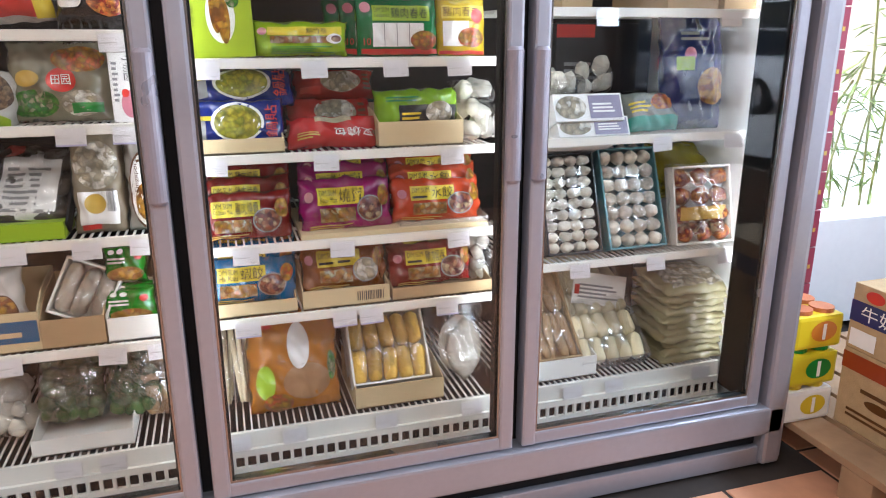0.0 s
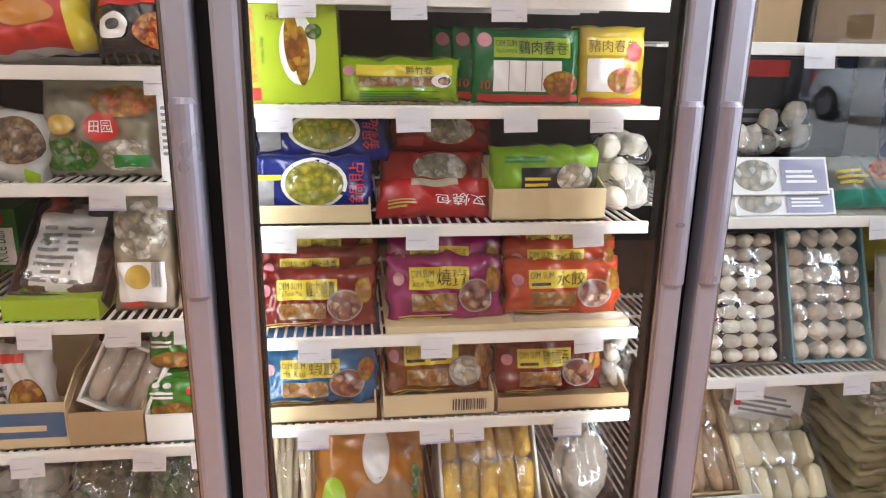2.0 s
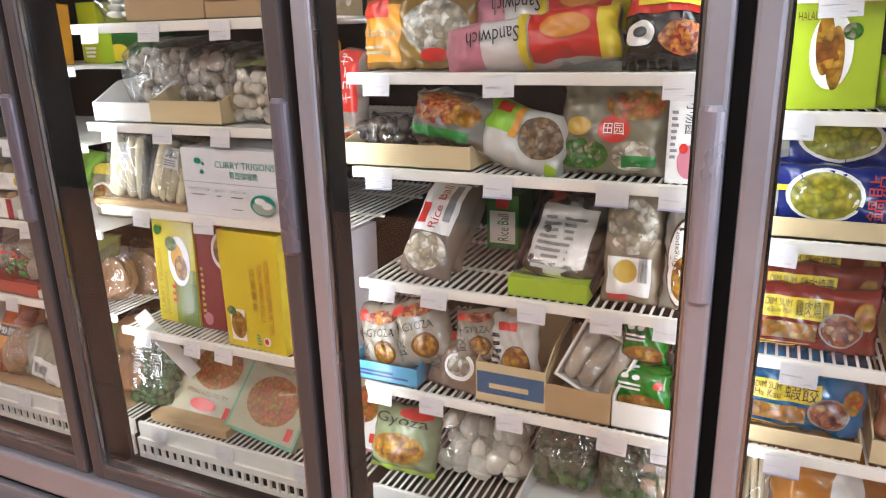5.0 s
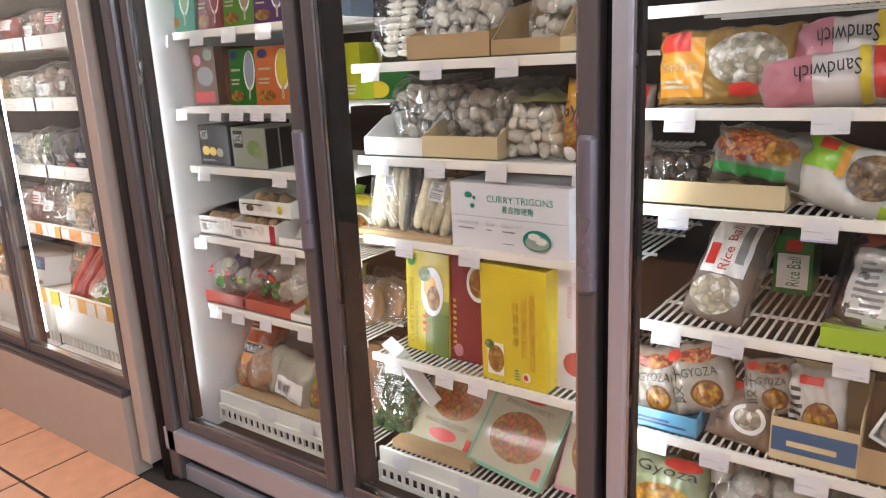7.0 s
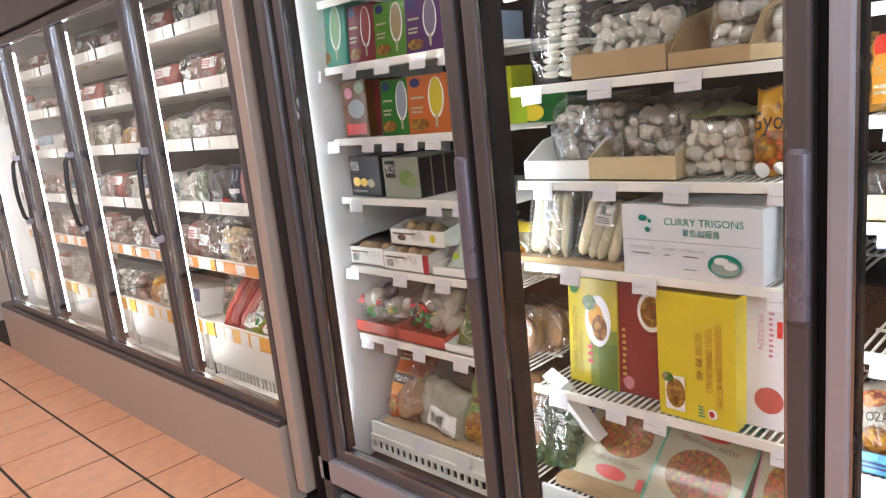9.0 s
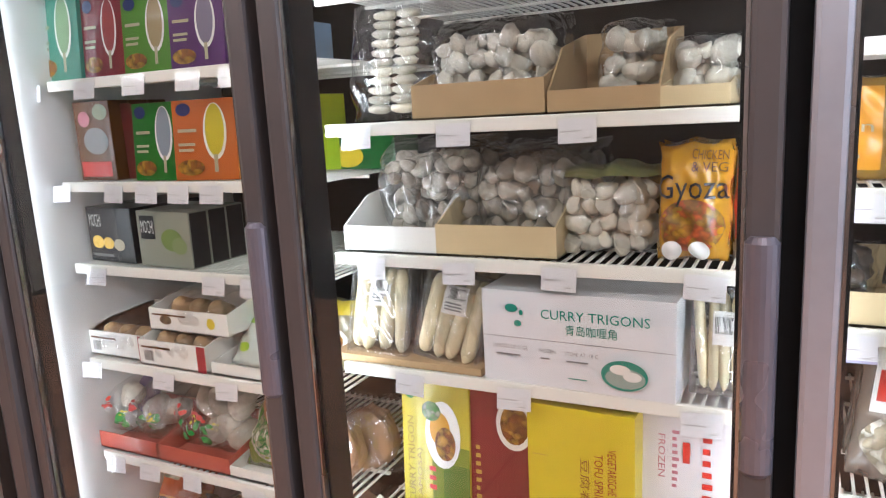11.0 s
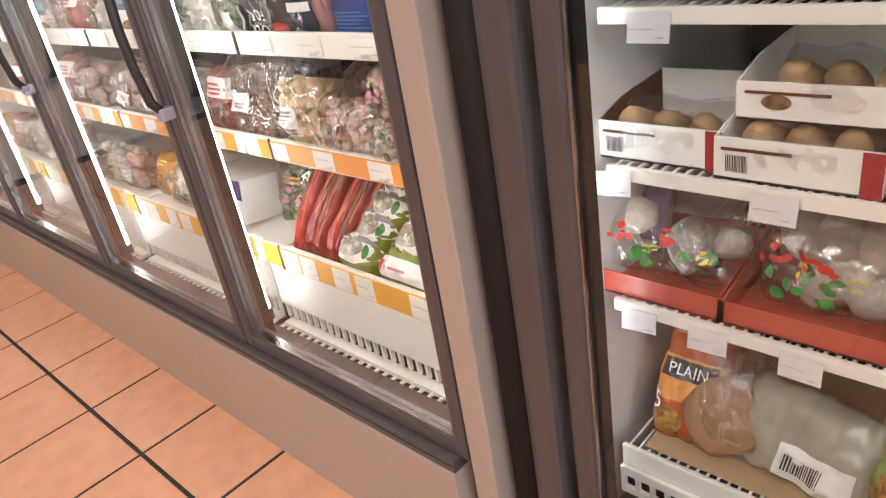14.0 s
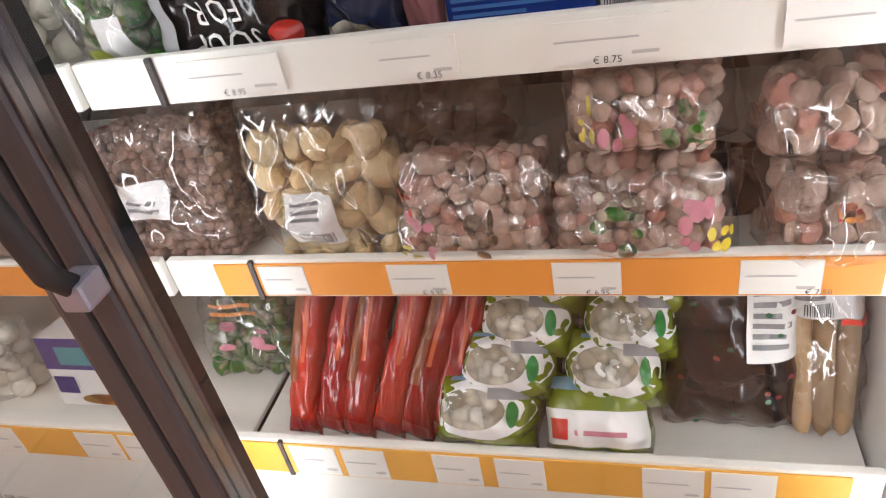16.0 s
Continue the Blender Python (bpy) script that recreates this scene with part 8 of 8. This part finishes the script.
STEM = mat("bamboo_cane", (0.22, 0.22, 0.06), 0.5, vary=0.2, scale=12)
rnd = random.Random(12)
bam = thing("bamboo_plant", pose(2.95, 3.65, -0.01), "thin green bamboo plant growing outside the window", "plant")
sm, lm = bmesh.new(), bmesh.new()
for k in range(13):
    bx, by = rnd.uniform(-0.4, 0.5), rnd.uniform(-0.25, 0.3)
    lx, ly, hh = rnd.uniform(-0.35, 0.35), rnd.uniform(-0.35, 0.3), rnd.uniform(1.0, 1.9)
    pts = [(bx + lx * q * q, by + ly * q * q, hh * q) for q in (0, 0.25, 0.5, 0.75, 1.0)]
    bm_tube(sm, pts, 0.007, 5)
    for n in range(46):
        q = rnd.uniform(0.25, 1.0)
        c = Vector((bx + lx * q * q, by + ly * q * q, hh * q))
        a, dn = rnd.uniform(0, 6.283), rnd.uniform(-0.9, 0.3)
        d = Vector((math.cos(a), math.sin(a), dn)).normalized()
        s = d.cross(Vector((0, 0, 1))).normalized() * rnd.uniform(0.007, 0.012)
        L_ = rnd.uniform(0.10, 0.19)
        v = [lm.verts.new(p) for p in (c, c + d * L_ * 0.45 + s, c + d * L_ - Vector((0, 0, 0.02)), c + d * L_ * 0.45 - s)]
        lm.faces.new(v)
part("canes", sm, STEM, bam)
lv = part("leaves", lm, LEAF, bam)
lv["kind"] = "stuff"


def parked_car(m, paint, label):
    """A small hatchback: lofted body, glasshouse, wheels, lamps."""
    t = thing("car", m, label, "car")
    prof = [(-1.85, 0.35, 0.62), (-1.80, 0.25, 0.86), (-1.2, 0.22, 0.92), (-0.2, 0.22, 0.95), (0.7, 0.22, 0.95), (1.55, 0.25, 0.86), (1.85, 0.32, 0.66)]
    bm = bmesh.new()
    rings = []
    for y, zb, zt in prof:
        w = 0.80 - 0.10 * (abs(y) / 1.85) ** 4
        rings.append([bm.verts.new(p) for p in ((-w, y, zb), (w, y, zb), (w + 0.04, y, (zb + zt) / 2), (w - 0.03, y, zt), (-w + 0.03, y, zt), (-w - 0.04, y, (zb + zt) / 2))])
    for a, b in zip(rings, rings[1:]):
        for k in range(6):
            bm.faces.new((a[k], a[(k + 1) % 6], b[(k + 1) % 6], b[k]))
    bm.faces.new(rings[0][::-1])
    bm.faces.new(rings[-1])
    part("body", bm, paint, t, smooth=True)
    bm = bmesh.new()
    lo = [bm.verts.new(p) for p in ((-0.74, -1.68, 0.90), (0.74, -1.68, 0.90), (0.74, 0.85, 0.93), (-0.74, 0.85, 0.93))]
    hi = [bm.verts.new(p) for p in ((-0.60, -1.38, 1.34), (0.60, -1.38, 1.34), (0.60, 0.25, 1.36), (-0.60, 0.25, 1.36))]
    for k in range(4):
        bm.faces.new((lo[k], lo[(k + 1) % 4], hi[(k + 1) % 4], hi[k]))
    part("window_band", bm, mat("dark_car_glass", (0.02, 0.025, 0.03), 0.08, vary=0.1), t, "dark car windows")
    part("roof", boxes((-0.64, -1.45, 1.335, 0.64, 0.30, 1.40), bevel=0.03), paint, t)
    for yy in (-1.42, -0.35, 0.40):
        for s in (-1, 1):
            bm = bmesh.new()
            bm_tube(bm, [(s * 0.745, yy - (0.22 if yy < -1 else 0), 0.91), (s * 0.625, yy, 1.35)], 0.03, 6)
            part("pillar", bm, paint, t)
    for yy in (-1.22, 1.20):
        for s in (-1, 1):
            bm = bmesh.new()
            bm_tube(bm, [(s * 0.66, yy, 0.30), (s * 0.84, yy, 0.30)], 0.30, 20)
            wh = part("wheel", bm, BLACK, t)
            bm = bmesh.new()
            bm_tube(bm, [(s * 0.845, yy, 0.30), (s * 0.855, yy, 0.30)], 0.20, 16)
            part("rim", bm, CHROME, wh)
    for s in (-1, 1):
        part("tail_lamp", boxes((s * 0.66 - 0.07, -1.86, 0.62, s * 0.66 + 0.07, -1.80, 0.84), bevel=0.01), RED, t)
        part("headlamp", boxes((s * 0.58 - 0.10, 1.78, 0.60, s * 0.58 + 0.10, 1.86, 0.76), bevel=0.02), CHROME, t)
    part("number_plate", boxes((-0.26, -1.875, 0.5, 0.26, -1.862, 0.61)), YEL, t)


parked_car(pose(9.4, -7.6, -0.01), mat("white_car_paint", (0.75, 0.76, 0.78), 0.2, vary=0.03, coat=0.6), "white small hatchback parked in the street")
parked_car(pose(9.8, -12.6, -0.01, 0, 0, 3), mat("grey_car_paint", (0.16, 0.17, 0.19), 0.2, vary=0.03, coat=0.6), "dark grey hatchback parked in the street")
house = thing("terraced_house", pose(17, -8, -0.01), "pale brick building across the street", "building")
BRK = mat("pale_facade_brick", (0.38, 0.30, 0.24), 0.85, vary=0.25, scale=9, bump=0.3)
part("wall", boxes((0, -22, 0, 6, 26, 8.5)), BRK, house)
part("roof", boxes((-0.3, -22.3, 8.5, 6.3, 26.3, 8.9)), DARK, house)
for fz in (0.9, 3.9, 6.4):
    for k in range(12):
        yy = -20 + 3.8 * k
        wd = part("window", boxes((-0.06, yy, fz, -0.005, yy + 1.5, fz + 1.5)), WFRAME, house)
        part("pane", boxes((-0.075, yy + 0.08, fz + 0.08, -0.062, yy + 1.42, fz + 1.42)), mat("dark_car_glass", (0.02, 0.025, 0.03)), wd)

# ---- floor tiles ----
TS = 0.338


def tile_mesh(x0, y0, x1, y1):
    me = bpy.data.meshes.new("tile")
    bm = boxes((x0, y0, -0.004, x1, y1, 0.0))
    top = [f for f in bm.faces if f.calc_center_median().z > -0.001]
    bmesh.ops.bevel(bm, geom=[e for f in top for e in f.edges], offset=0.0025, segments=1, affect='EDGES')
    bm.to_mesh(me)
    bm.free()
    me.materials.append(TILE_CLAY)
    return me


whole = tile_mesh(0.006, 0.006, TS - 0.006, TS - 0.006)
cut = tile_mesh(0.006, 0.006, TS - 0.006, 0.236)
for i in range(-7, 22):
    for j in range(-9, 2):
        x, y = -4.082 + TS * i, 1.806 + TS * (j - 0)
        if x + TS > XR or x < XL or y < YF:
            continue
        if j == 1 and x < 1.4:
            continue
        ob = new("tile", cut if (j == 0 and x < 1.4) else whole)
        ob.location = (x, y, 0)
        ob.parent = floor
